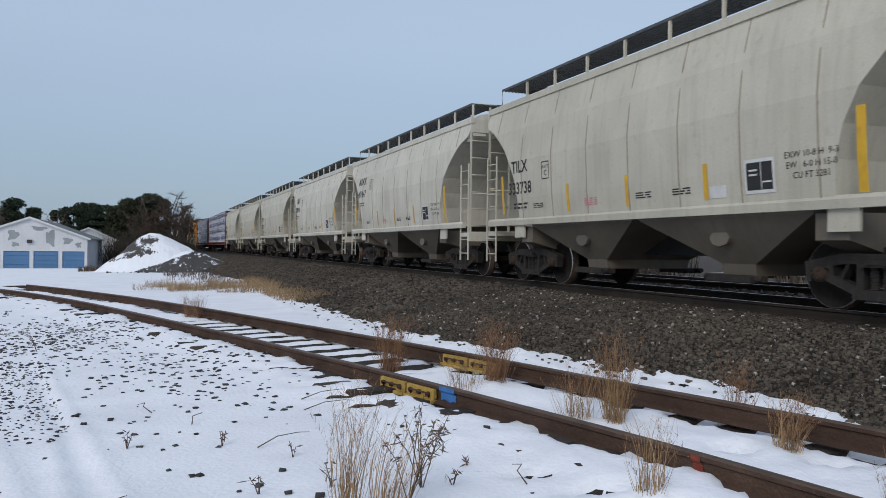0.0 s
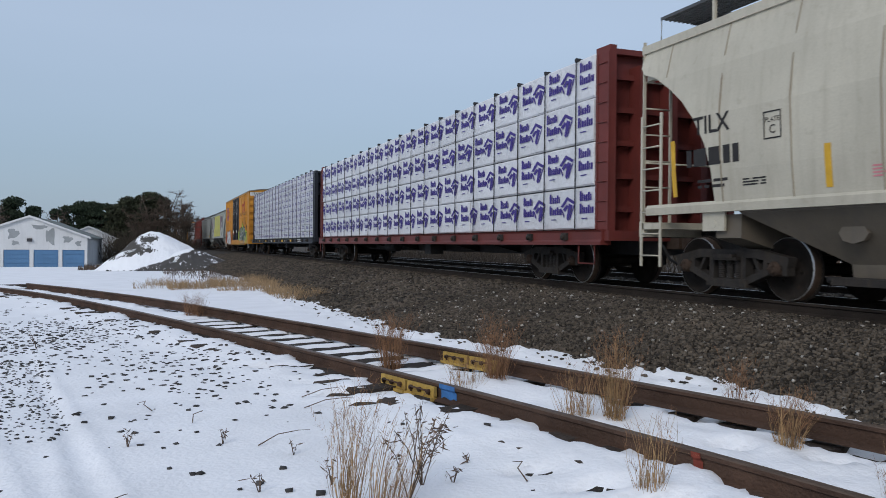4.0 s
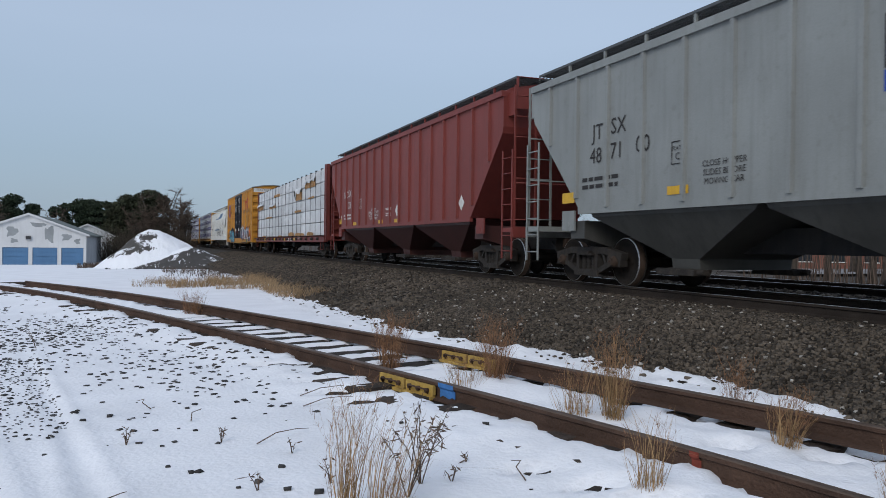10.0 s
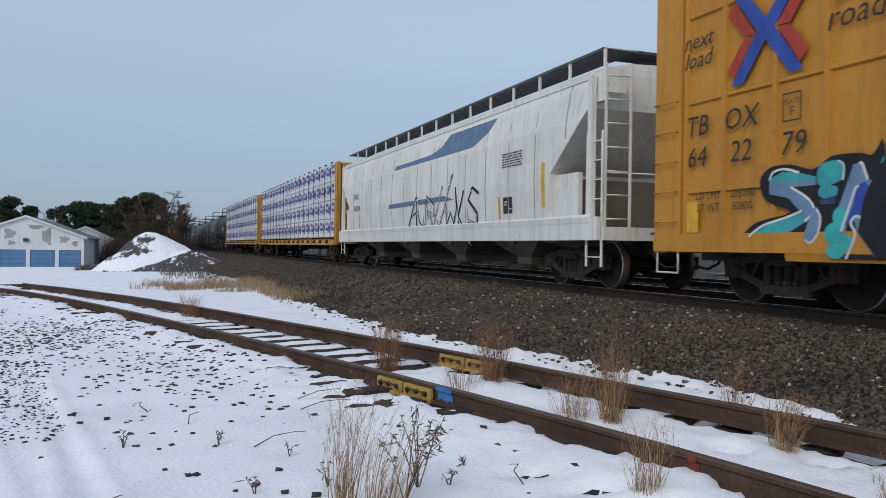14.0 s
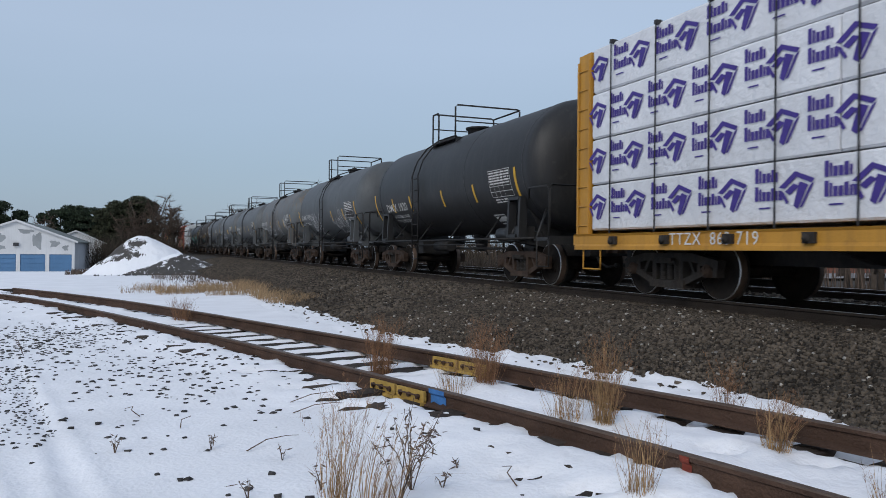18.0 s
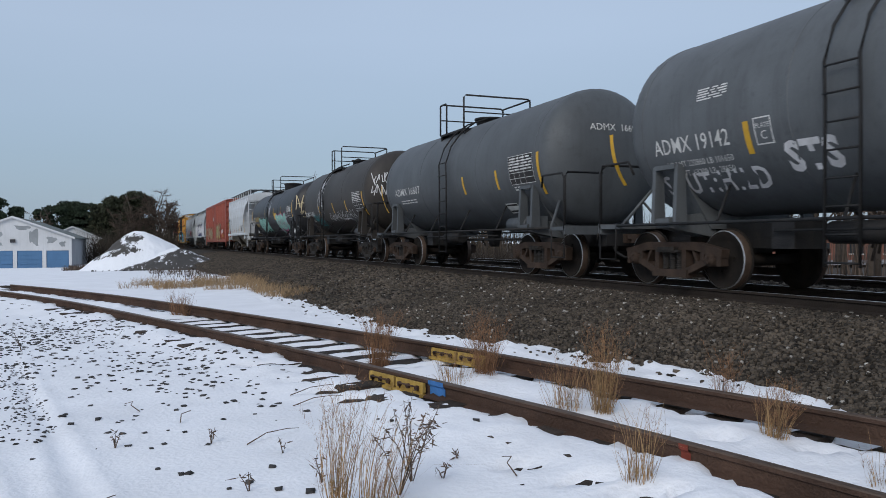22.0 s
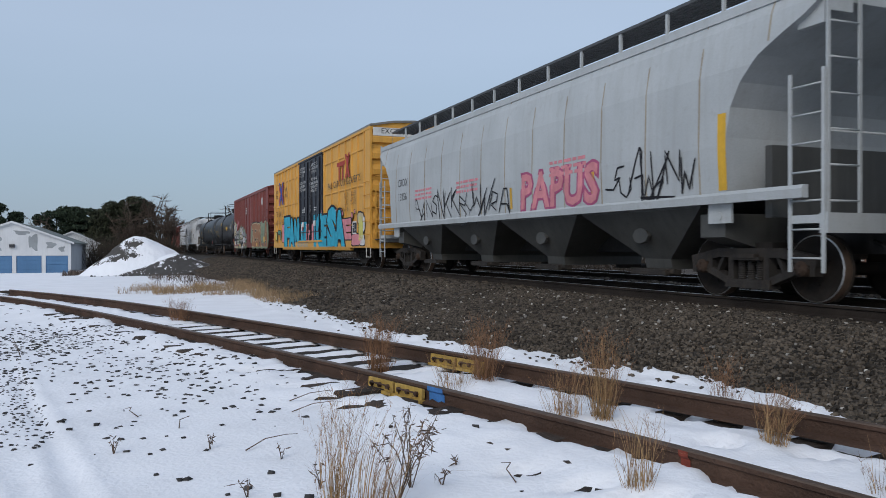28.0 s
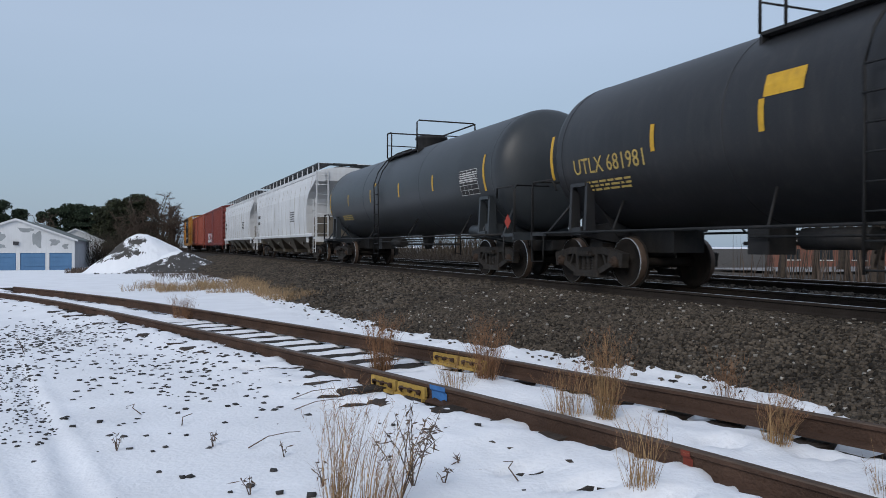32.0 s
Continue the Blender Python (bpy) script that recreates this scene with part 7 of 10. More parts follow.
art.curve("straw", (3.17, 2.11), (2.99, 2.12), (2.88, 1.94), (2.94, 1.7), (3.14, 1.79))
art.curve("straw", (3.69, 2.17), (3.4, 2.1), (3.3, 1.8), (3.53, 1.71), (3.68, 1.91))
for k in range(6):
    y, d = 1.55 - 0.85 * k, R_.uniform(-0.2, 0.2)
    art.curve("straw", (y + 0.25, 3.55 + d), (y - 0.05, 3.65), (y - 0.2, 3.1 + d), (y + 0.1, 2.7 - d), (y + 0.25, 3.0))
    art.curve("straw", (y, 2.45 + d), (y - 0.3, 2.35), (y - 0.35, 1.9), (y - 0.05, 1.72 - d * 0.3), (y + 0.12, 2.0))
art.curve("purple", (-4.3, 3.7), (-5.0, 3.75), (-5.1, 3.2), (-4.7, 2.9), (-4.9, 2.4), (-4.5, 2.3), (-4.3, 2.8))
art.curve("purple", (-5.5, 3.6), (-6.2, 3.7), (-6.5, 3.1), (-6.2, 2.5), (-5.7, 2.6), (-5.9, 3.1))
art.done()
for y, z, t in ((6.45, 2.52, "ND"), (5.44, 2.48, "YX"), (6.44, 2.05, "82"), (5.43, 2.01, "06"), (4.62, 2.01, "28")):
    words(car, ribside, y, z, t, 0.46, M_DARKLET, "reporting_mark", lift=0.075)
rects(car, ribside, [(7.40, 2.0, 0.12, 0.9), (4.34, 1.80, 0.12, 0.5)], M_YELLOW, "reflective_strip", 0.075)
bars_of_text(car, ribside, 6.3, 1.82, 0.8, 2, 0.06, M_DARKLET, seed=4, lift=0.075)
stencil_panel(car, lambda z: 1.545, -5.0, 1.88, 3)
car, surf = hopper_car(-96.64, 9.3, "grey ribbed three-bay hopper car with orange strips", P_GREY, P_SHADEUNDER, "rib", "dark", 3, 4.07, 1.50, trucks=2.23)
for y, z, t in ((6.0, 2.72, "JT"), (5.35, 2.76, "SX"), (6.05, 2.30, "48"), (5.4, 2.33, "71"), (4.65, 2.36, "00")):
    words(car, ribside, y, z, t, 0.40, M_DARKLET, "reporting_mark")
frame_mark(car, ribside, 3.76, 2.25, M_DARKLET, "C")
rects(car, ribside, [(7.0, 1.72, 0.45, 0.20), (3.75, 1.68, 0.5, 0.13), (-0.9, 1.66, 0.5, 0.13), (-3.51, 1.73, 0.5, 0.15), (-6.66, 1.74, 0.5, 0.34)], M_YELLOW, "reflective_strip")
for z, t in ((1.98, "CLOSE HOPPER"), (1.85, "SLIDES BEFORE"), (1.72, "MOVING CAR")):
    words(car, ribside, 2.75, z, t, 0.13, M_DARKLET)
bars_of_text(car, ribside, 5.9, 2.02, 1.2, 2, 0.07, M_DARKLET, seed=9)
rects(car, ribside, [(0.0, 3.10, 0.50, 0.60)], M_DARKLET, "emblem", 0.003)
rects(car, ribside, [(0.0, 3.14, 0.44, 0.44)], SPRAY["blue"], "emblem", 0.005)
for k in range(6):
    rects(car, ribside, [(0.0, 2.98 + 0.065 * k, 0.30, 0.024)], SPRAY["white"], "emblem_line", 0.007)
rects(car, ribside, [(0.0, 2.66, 0.50, 0.24)], SPRAY["blue"], "emblem", 0.004)
bars_of_text(car, ribside, 0.0, 2.66, 0.36, 1, 0.06, M_WHITE, seed=3, lift=0.007)
for y, z in ((-1.66, 1.90), (-5.20, 1.84)):
    g = Geo().add([(-1.541, y + a, z + b) for a, b in ((-0.2, 0), (0, -0.2), (0.2, 0), (0, 0.2))], [(0, 1, 2, 3)])
    part("hazard_diamond", g, M_WHITE, car, fix=False)
    words(car, ribside, y, z - 0.045, "3077", 0.11, M_DARKLET, lift=0.009)
    rects(car, ribside, [(y + d, z + 0.09, 0.018, 0.11) for d in (-0.06, -0.02, 0.02, 0.06)], M_DARKLET, "hazard_stripe", 0.009)
stencil_panel(car, lambda z: 1.545, -5.78, 1.95, 4)
car, surf = hopper_car(-78.07, 9.45, "oxide-red ribbed three-bay hopper car with white lettering", P_RED, P_SHADEREDUNDER, "rib", "dark", 3, 4.28, 1.48, trucks=2.40)
for y, z, t in ((6.05, 2.60, "NC"), (5.45, 2.64, "SX"), (6.0, 2.16, "8"), (5.45, 2.18, "28")):
    words(car, ribside, y, z, t, 0.40, M_WHITE, "reporting_mark")
frame_mark(car, ribside, 3.75, 2.30, M_WHITE, "C")
rects(car, ribside, [(6.95, 1.70, 0.35, 0.22), (4.62, 1.56, 0.5, 0.13), (1.1, 1.56, 0.55, 0.13), (-0.74, 1.55, 0.55, 0.13)], M_YELLOW, "reflective_strip")
for z, t in ((1.98, "CAUTION"), (1.87, "OPEN HATCH COVER"), (1.76, "BEFORE UNLOADING"), (1.65, "COMPARTMENTS")):
    words(car, ribside, 2.0, z, t, 0.13, M_WHITE)
words(car, ribside, 0.2, 1.92, "WARNING", 0.14, M_WHITE)
bars_of_text(car, ribside, 0.2, 1.82, 0.6, 2, 0.035, M_WHITE, seed=2)
bars_of_text(car, ribside, 5.8, 1.92, 1.1, 2, 0.07, M_WHITE, seed=6)
for y in (-0.76, 6.95, -6.2):
    g = Geo().add([(-1.541, y + a, 1.88 + b) for a, b in ((-0.2, 0), (0, -0.2), (0.2, 0), (0, 0.2))], [(0, 1, 2, 3)])
    part("hazard_diamond", g, M_WHITE, car, fix=False)

car, inner = beam_car(-56.22, 12.30, "maroon centre beam flat car with end bulkheads under torn-wrapped lumber", P_BEAMRED)
lumber_load(-56.22, inner, "plain white wrapped lumber in five tiers, wrap torn over brown boards", 5, 1.16, 3.12, 4, 1.2, M_WRAPDIRTY, 9, False,
            ((-4.85, 3.36, 1.65, 0.58), (-7.9, 3.76, 2.6, 0.40), (-2.6, 1.28, 1.8, 0.22), (-4.7, 1.26, 1.5, 0.20), (-5.95, 1.24, 0.9, 0.14), (-8.0, 1.26, 1.6, 0.20), (4.75, 3.17, 1.9, 0.22),
             (9.7, 3.24, 2.4, 0.38), (2.6, 3.74, 2.3, 0.20), (-4.6, 2.50, 1.8, 0.14), (4.3, 3.10, 2.5, 0.24), (5.9, 2.44, 2.8, 0.11), (-8.2, 3.05, 1.6, 0.10), (8.0, 1.20, 1.6, 0.09), (1.2, 1.20, 1.4, 0.08)))
words(car, sill, -5.4, 1.02, "IL 73-0", 0.15, M_WHITE)
words(car, sill, 6.2, 0.98, "498", 0.26, M_WHITE, "car_number")
rects(car, sill, [(y, 0.99, 0.55, 0.15) for y in (-4.2, -0.9, 2.8, 6.9)], M_YELLOW, "reflective_strip", 0.004)
bars_of_text(car, sill, -2.2, 1.03, 0.7, 3, 0.03, M_WHITE, seed=1)
bars_of_text(car, sill, -3.1, 1.03, 0.5, 3, 0.03, M_WHITE, seed=2)
scribble(car, sill, 3.6, 0.99, 0.7, 0.2, SPRAY["white"], 31, 4, 0.02)

car, surf = yellow_boxcar(-33.34, 10.6, "64 22 79", "", "yellow high-cube boxcar with dark plug doors and silver-blue graffiti", P_DUSKYELLOW)
art = Art(car, surf)
art.curve("rust", (-2.6, 2.05), (-3.2, 2.0), (-4.6, 2.0), (-5.6, 1.95), (-6.2, 2.05), (-7.2, 2.05), (-7.9, 1.75), (-8.5, 1.5), (-8.5, 1.0), (-2.6, 1.0))
art.fill("black", (-1.95, 1.73), (-2.18, 2), (-2.84, 2.05), (-3.29, 1.85), (-3.28, 2.15), (-3.65, 2.29), (-4.03, 2.06), (-4.42, 1.85), (-4.75, 1.9), (-4.96, 1.74), (-5.46, 1.82), (-5.74, 1.82), (-6.01, 2.02), (-6.53, 2.06), (-6.81, 1.8), (-7.02, 1.95), (-7.39, 1.98), (-7.51, 1.8), (-7.5, 1.22), (-7.84, 1.28), (-8.17, 1.29), (-8.49, 1.2), (-8.62, 0.85), (-6.48, 0.75), (-4.78, 0.73), (-2.19, 0.7))
art.fill("white", (-2.07, 1.77), (-2.29, 1.96), (-2.84, 2), (-3.31, 1.8), (-3.36, 2.08), (-3.65, 2.25), (-3.99, 2.04), (-4.42, 1.81), (-4.79, 1.86), (-4.96, 1.7), (-5.46, 1.78), (-5.8, 1.79), (-6.05, 1.99), (-6.5, 2.02), (-6.82, 1.75), (-7.05, 1.92), (-7.35, 1.95), (-7.44, 1.81), (-7.44, 1.18), (-7.84, 1.24), (-8.17, 1.26), (-8.44, 1.18), (-8.54, 0.88), (-6.48, 0.82), (-4.78, 0.8), (-2.27, 0.78))
art.fill("slate", (-2.22, 1.69), (-2.44, 1.9), (-3.16, 1.86), (-3.25, 1.44), (-2.72, 1.58), (-2.44, 1.73))
art.fill("navy", (-2.44, 1.7), (-2.88, 1.71), (-2.9, 0.93), (-2.41, 0.93))
art.fill("lilac", (-2.88, 1.45), (-3.2, 1.24), (-3.14, 0.93), (-2.9, 0.93))
art.fill("slate", (-3.28, 1.32), (-3.5, 1.4), (-3.59, 0.93), (-3.24, 0.93))
art.line("black", 0.05, (-2.21, 1.76), (-2.88, 1.73), (-2.93, 0.91))
art.line("black", 0.05, (-3.23, 1.91), (-3.25, 1.44), (-2.72, 1.62))
art.line("black", 0.05, (-3.51, 1.96), (-3.53, 1.4), (-3.13, 1.27), (-3.08, 0.91))
art.fill("steel", (-3.66, 1.97), (-4.2, 1.8), (-4.88, 1.64), (-4.82, 1.4), (-4.32, 1.55), (-3.73, 1.83))
art.line("black", 0.06, (-3.55, 2.16), (-3.73, 1.89), (-4.27, 1.78), (-4.92, 1.64), (-4.85, 1.36))
art.fill("navy", (-3.72, 1.32), (-3.96, 1.36), (-3.97, 0.91), (-3.73, 0.91))
art.fill("maroon", (-4.09, 1.63), (-4.45, 1.61), (-4.47, 0.93), (-4.16, 0.93))
art.line("black", 0.06, (-4.06, 0.91), (-4.04, 1.63), (-4.5, 1.61), (-4.51, 0.91))
art.line("black", 0.05, (-4.59, 1.37), (-4.93, 1.28), (-4.9, 0.91))
art.line("white", 0.07, (-4.75, 1.83), (-5.01, 1.55), (-4.85, 1.02))
art.curve("red", (-5.43, 1.3), (-5.4, 1.24), (-5.31, 1.22), (-5.25, 1.27), (-5.24, 1.34), (-5.31, 1.39), (-5.39, 1.37))
art.fill("red", (-5.72, 1.27), (-5.91, 1.19), (-5.8, 1.09), (-5.57, 1.12))
art.line("black", 0.05, (-5.09, 1.56), (-5.15, 0.91))
art.fill("slate", (-5.32, 1.74), (-5.59, 1.73), (-5.67, 1.16), (-5.46, 1.07))
art.line("black", 0.05, (-5.67, 1.7), (-5.68, 1.27), (-5.46, 1.03))
art.fill("steel", (-6.07, 1.8), (-6.28, 1.96), (-6.53, 1.94), (-6.75, 1.71), (-6.49, 1.77))
art.curve("lilac", (-5.9, 1.61), (-6.07, 1.75), (-6.25, 1.69), (-6.32, 1.49), (-5.94, 1.43))
art.fill("sky", (-6.28, 1.67), (-6.55, 1.72), (-6.62, 1.58), (-6.53, 1.44), (-6.32, 1.44))
art.line("black", 0.07, (-5.9, 1.36), (-6.29, 1.38), (-6.63, 1.24), (-6.69, 1.67))
art.line("black", 0.05, (-5.82, 1.71), (-6.1, 1.9), (-6.51, 1.98), (-6.82, 1.74))
art.fill("maroon", (-6.09, 1.19), (-6.55, 1.22), (-6.5, 1.08), (-6.12, 1.06))
art.fill("maroon", (-6.76, 1.36), (-7.07, 1.41), (-7.03, 1.22), (-6.8, 1.23))
art.fill("black", (-5.94, 1.26), (-6.08, 1.36), (-6.05, 1.01), (-5.8, 0.91))
art.fill("green", (-5.95, 0.78), (-6.21, 1.06), (-6.64, 1.01), (-6.81, 0.82))
art.line("white", 0.06, (-6.41, 0.81), (-6.47, 1.03))
art.fill("slate", (-6.91, 1.7), (-7.25, 1.73), (-7.4, 1.63), (-7.38, 1.27), (-7.23, 1.2), (-7.19, 1.55), (-6.95, 1.54))
art.fill("maroon", (-7.11, 1.2), (-7.34, 1.29), (-7.34, 1.68), (-7.41, 1.27))
art.line("black", 0.07, (-6.88, 1.75), (-6.92, 1.42), (-7.19, 1.57), (-7.26, 1.23), (-7.08, 1.11))
art.line("black", 0.05, (-7, 1.88), (-7.34, 1.9), (-7.41, 1.23))
art.fill("steel", (-7.12, 0.86), (-7.41, 1.16), (-7.56, 1.2), (-7.56, 0.91))
art.fill("navy", (-7.64, 0.86), (-7.77, 1.16), (-8.11, 1.21), (-8.18, 0.86))
art.line("black", 0.05, (-7.41, 1.16), (-7.56, 1.2), (-7.59, 0.86))
art.line("black", 0.05, (-8.17, 1.23), (-8.24, 0.86))
art.fill("steel", (-8.29, 1.12), (-8.44, 1.14), (-8.5, 0.88), (-8.32, 0.88))
art.line("black", 0.05, (-7.73, 0.82), (-7.78, 1.16), (-8.11, 1.23))
art.line("orange", 0.22, (-7.7, 1.62), (-8.3, 1.62), (-8.75, 1.45))
art.line("orange", 0.16, (-8.75, 1.1), (-8.95, 0.98))
art.done()
art = Art(car, surf)
art.curve("black", (7.83, 0.8), (7.48, 1.08), (7.23, 1.21), (6.71, 1.31), (7.1, 1.46), (7.24, 1.72), (7.07, 1.89), (6.72, 1.9), (6.38, 1.81), (6.12, 1.94), (5.75, 1.94), (5.57, 1.9), (5.42, 2), (5.4, 0.73), (5.88, 0.72), (6.36, 0.82))
art.fill("teal", (7.55, 0.82), (7.37, 1.04), (7.18, 1.15), (6.8, 1.25), (6.54, 1.33), (6.76, 1.53), (7.07, 1.55), (7.07, 1.74), (6.86, 1.82), (6.59, 1.79), (6.33, 1.72), (6.33, 1.64), (6.72, 1.63), (6.45, 1.48), (6.33, 1.32), (6.45, 1.2), (6.71, 1.07), (7.03, 0.86))
art.fill("steel", (7.07, 1.55), (7.07, 1.71), (6.72, 1.69), (6.33, 1.68), (6.33, 1.62), (6.72, 1.62), (6.44, 1.46), (6.33, 1.31), (6.49, 1.24), (6.76, 1.49))
art.curve("mint2", (6.88, 1.09), (6.92, 1.01), (7.01, 0.97), (7.1, 1.01), (7.15, 1.09), (7.11, 1.17), (7.01, 1.2), (6.92, 1.17))
art.fill("mint2", (7.55, 0.82), (7.37, 1.04), (7.22, 1.08), (7.05, 0.86))
art.line("white", 0.03, (7.07, 1.73), (7, 1.83), (6.81, 1.85), (6.59, 1.79))
art.line("white", 0.03, (6.72, 1.62), (6.44, 1.46), (6.36, 1.31), (6.49, 1.19))
art.line("white", 0.03, (7.42, 1.01), (7.18, 1.15), (6.8, 1.24), (6.54, 1.32))
art.curve("steel", (6.51, 1), (6.46, 1.13), (6.37, 1.34), (6.28, 1.32), (6.28, 1.1), (6.38, 0.93), (6.49, 0.94))
art.line("white", 0.025, (6.32, 1.33), (6.26, 1.23), (6.29, 1.05), (6.4, 0.93), (6.49, 0.97))
art.curve("teal", (6.31, 1.67), (6.28, 1.85), (6.05, 1.89), (5.94, 1.84), (5.93, 1.69), (6.05, 1.62), (6.25, 1.6))
art.curve("mint2", (5.94, 1.77), (5.98, 1.71), (6.09, 1.7), (6.2, 1.73), (6.25, 1.8), (6.2, 1.86), (6.09, 1.87), (5.98, 1.83))
art.line("white", 0.025, (6.02, 1.88), (5.94, 1.82), (5.95, 1.65))
art.curve("teal", (6.29, 1.5), (6.25, 1.6), (6.03, 1.58), (6.05, 1.45), (6.2, 1.45))
art.fill("navy", (6.29, 1.43), (6.03, 1.48), (6.06, 1.38), (6.24, 1.38))
art.fill("steel", (6.12, 1.06), (5.89, 1.61), (5.81, 1.82), (5.69, 1.82), (5.64, 1.63), (5.41, 1.61), (5.41, 1.54), (5.64, 1.56), (5.89, 1.12), (5.96, 0.86))
art.fill("blue", (5.78, 1.57), (5.64, 1.61), (5.49, 1.3), (5.4, 1.11), (5.4, 0.96), (5.56, 1.12), (5.74, 1.21), (5.92, 1.12), (5.8, 1.38))
art.curve("mint2", (5.96, 1.03), (5.99, 0.94), (6.07, 0.9), (6.16, 0.94), (6.2, 1.03), (6.16, 1.12), (6.08, 1.16), (6, 1.12))
art.curve("mint2", (5.89, 1.22), (5.92, 1.14), (5.98, 1.11), (6.05, 1.14), (6.08, 1.23), (6.05, 1.31), (5.99, 1.34), (5.92, 1.3))
art.curve("mint2", (5.9, 0.83), (5.94, 0.77), (6.03, 0.74), (6.13, 0.77), (6.17, 0.83), (6.13, 0.9), (6.04, 0.92), (5.94, 0.9))
art.curve("mint2", (5.81, 0.93), (5.83, 0.87), (5.88, 0.84), (5.93, 0.87), (5.96, 0.93), (5.94, 0.99), (5.88, 1.02), (5.83, 0.99))
art.fill("steel", (5.8, 1.22), (5.67, 1.24), (5.4, 0.93), (5.4, 0.76), (5.52, 0.77), (5.73, 1.02))
art.line("white", 0.03, (5.96, 1.06), (5.78, 1.53), (5.74, 1.55))
art.line("white", 0.03, (5.73, 1.82), (5.69, 1.81), (5.62, 1.63))
art.line("white", 0.03, (5.57, 1.6), (5.41, 1.2))
art.line("white", 0.03, (5.89, 0.74), (5.77, 1.02), (5.83, 1.15), (5.74, 1.23), (5.56, 1.07))
art.fill("mint2", (5.46, 1.79), (5.42, 1.88), (5.41, 1.61), (5.46, 1.62))
# the letters nearest to the door
art.curve("black", (5.5, 1.75), (4.7, 2.1), (3.9, 2.05), (3.3, 1.85), (2.7, 1.45), (2.7, 0.76), (5.5, 0.76))
for y, c in ((5.1, "steel"), (4.65, "teal"), (4.2, "steel"), (3.8, "blue"), (3.4, "teal"), (3.0, "steel")):
    art.fill(c, (y + 0.16, 0.80), (y - 0.15, 0.80), (y - 0.08, 1.75 - 0.6 * max(0, 3.6 - y)), (y + 0.14, 1.82 - 0.6 * max(0, 3.6 - y)))
    art.line("white", 0.03, (y - 0.15, 0.85), (y - 0.10, 1.72 - 0.6 * max(0, 3.6 - y)))
for y, z in ((4.9, 1.1), (4.4, 1.5), (3.6, 1.25), (3.1, 1.0)):
    art.curve("mint2", (y + 0.17, z), (y, z + 0.15), (y - 0.16, z), (y, z - 0.15))
art.done()
scribble(car, surf, -8.0, 2.0, 0.9, 0.3, SPRAY["black"], 15, 3)

car, surf = hopper_car(-12.49, 10.15, "dirty white covered hopper car with a blue flash and black graffiti", P_WHITE, P_UNDER, "long", "dark", 4, 4.05, 1.42, trucks=2.1, cut=((1.42, 1.80), (2.3, 1.72), (3.2, 0.62), (3.4, 0.40)))
for s in (-1, 1):
    part("deep_sill", Geo().box(s * 1.50, s * 1.575, -9.70, 9.70, 0.98, 1.40), P_WHITE, car)
    for e in (-1, 1):
        part("end_panel", Geo().box(s * 1.36, s * 1.46, e * 7.85, e * 8.85, 1.20, 2.27), P_WHITE, car)
        part("corner_post", Geo().box(s * 1.44, s * 1.54, e * 9.29, e * 9.42, 1.20, 3.98), P_WHITE, car)
M_FLASH = spray("faded_blue", (0.12, 0.19, 0.29))
SPRAY["faded_blue"] = M_FLASH
art = Art(car, surf, 0.006)
art.fill("faded_blue", (2.28, 3.25), (2.13, 3.38), (-1.07, 3.41), (-1.07, 3.26))
art.fill("faded_blue", (-1.07, 3.26), (-1.07, 3.41), (-1.84, 3.54), (-4.9, 3.54), (-4.07, 3.28))
art.fill("faded_blue", (-1.84, 3.54), (-2.4, 3.82), (-5.3, 3.82), (-4.9, 3.54))
art.fill("faded_blue", (2.78, 2.04), (2.71, 2.18), (-2.23, 2.19), (-2.97, 2.05))
art.done()
tag(car, surf, -1.95, 1.82, 5.2, 1.05, SPRAY["black"], 7, 44, 0.085, 6)
tag(car, surf, -1.95, 1.80, 5.0, 0.95, SPRAY["white"], 7, 44, 0.04, 0, lift=0.012, tail=False)
words(car, surf, 6.95, 2.56, "SHPX", 0.30, M_DARKLET, "reporting_mark")
words(car, surf, 6.8, 2.12, "450078", 0.30, M_DARKLET, "car_number")
bars_of_text(car, surf, -6.3, 2.90, 1.0, 6, 0.030, M_DARKLET, seed=8)
stencil_panel(car, surf, -6.10, 1.76, 8)
rects(car, surf, [(-7.72, 2.1, 0.14, 0.9), (-5.66, 1.72, 0.1, 0.5), (6.5, 1.75, 0.1, 0.5)], M_YELLOW, "reflective_strip")

for place, half, seed in ((9.90, 12.24, 12), (34.44, 12.30, 13)):
    car, inner = beam_car(place, half, "worn yellow centre beam flat car with end bulkheads under wrapped lumber", P_BEAMYEL)
    lumber_load(place, inner, LOAD_WHITE, 4, 1.19, 3.28, 4, 1.10, M_WRAP, seed)
    words(car, sill, inner - 3.3, 0.92, "TTZX  863 719" if seed == 13 else "TTZX  86486", 0.26, M_WHITE, "reporting_mark", space=1.1)
    rects(car, sill, [(y, 0.99, 0.5, 0.15) for y in (-8.2, -5.2, -1.9, 1.8)], M_YELLOW, "reflective_strip", 0.004)
    rects(car, lambda z: 1.56, [(-6.6, 0.98, 0.34, 0.34)], M_WHITE, "stencil_panel", 0.004)
    rects(car, lambda z: 1.565, [(-6.6, 0.98, 0.29, 0.29)], P_BEAMYEL, "panel_print", 0.004)


# tank cars
def wide_mark(car, surf, y, z, text, size, span, material):
    """One line of lettering spread to the given span."""
    v, f = letters(text, 1.0, 0.004)
    x0, x1 = min(p[0] for p in v), max(p[0] for p in v)
    g = Geo()
    stick(g, [((p[0] - (x0 + x1) / 2) / (x1 - x0) * span, p[1] * size) for p in v], f, surf, y, z, 0.006)
    return tagged(part("reporting_mark", g, material, car, fix=False), kind="stuff")


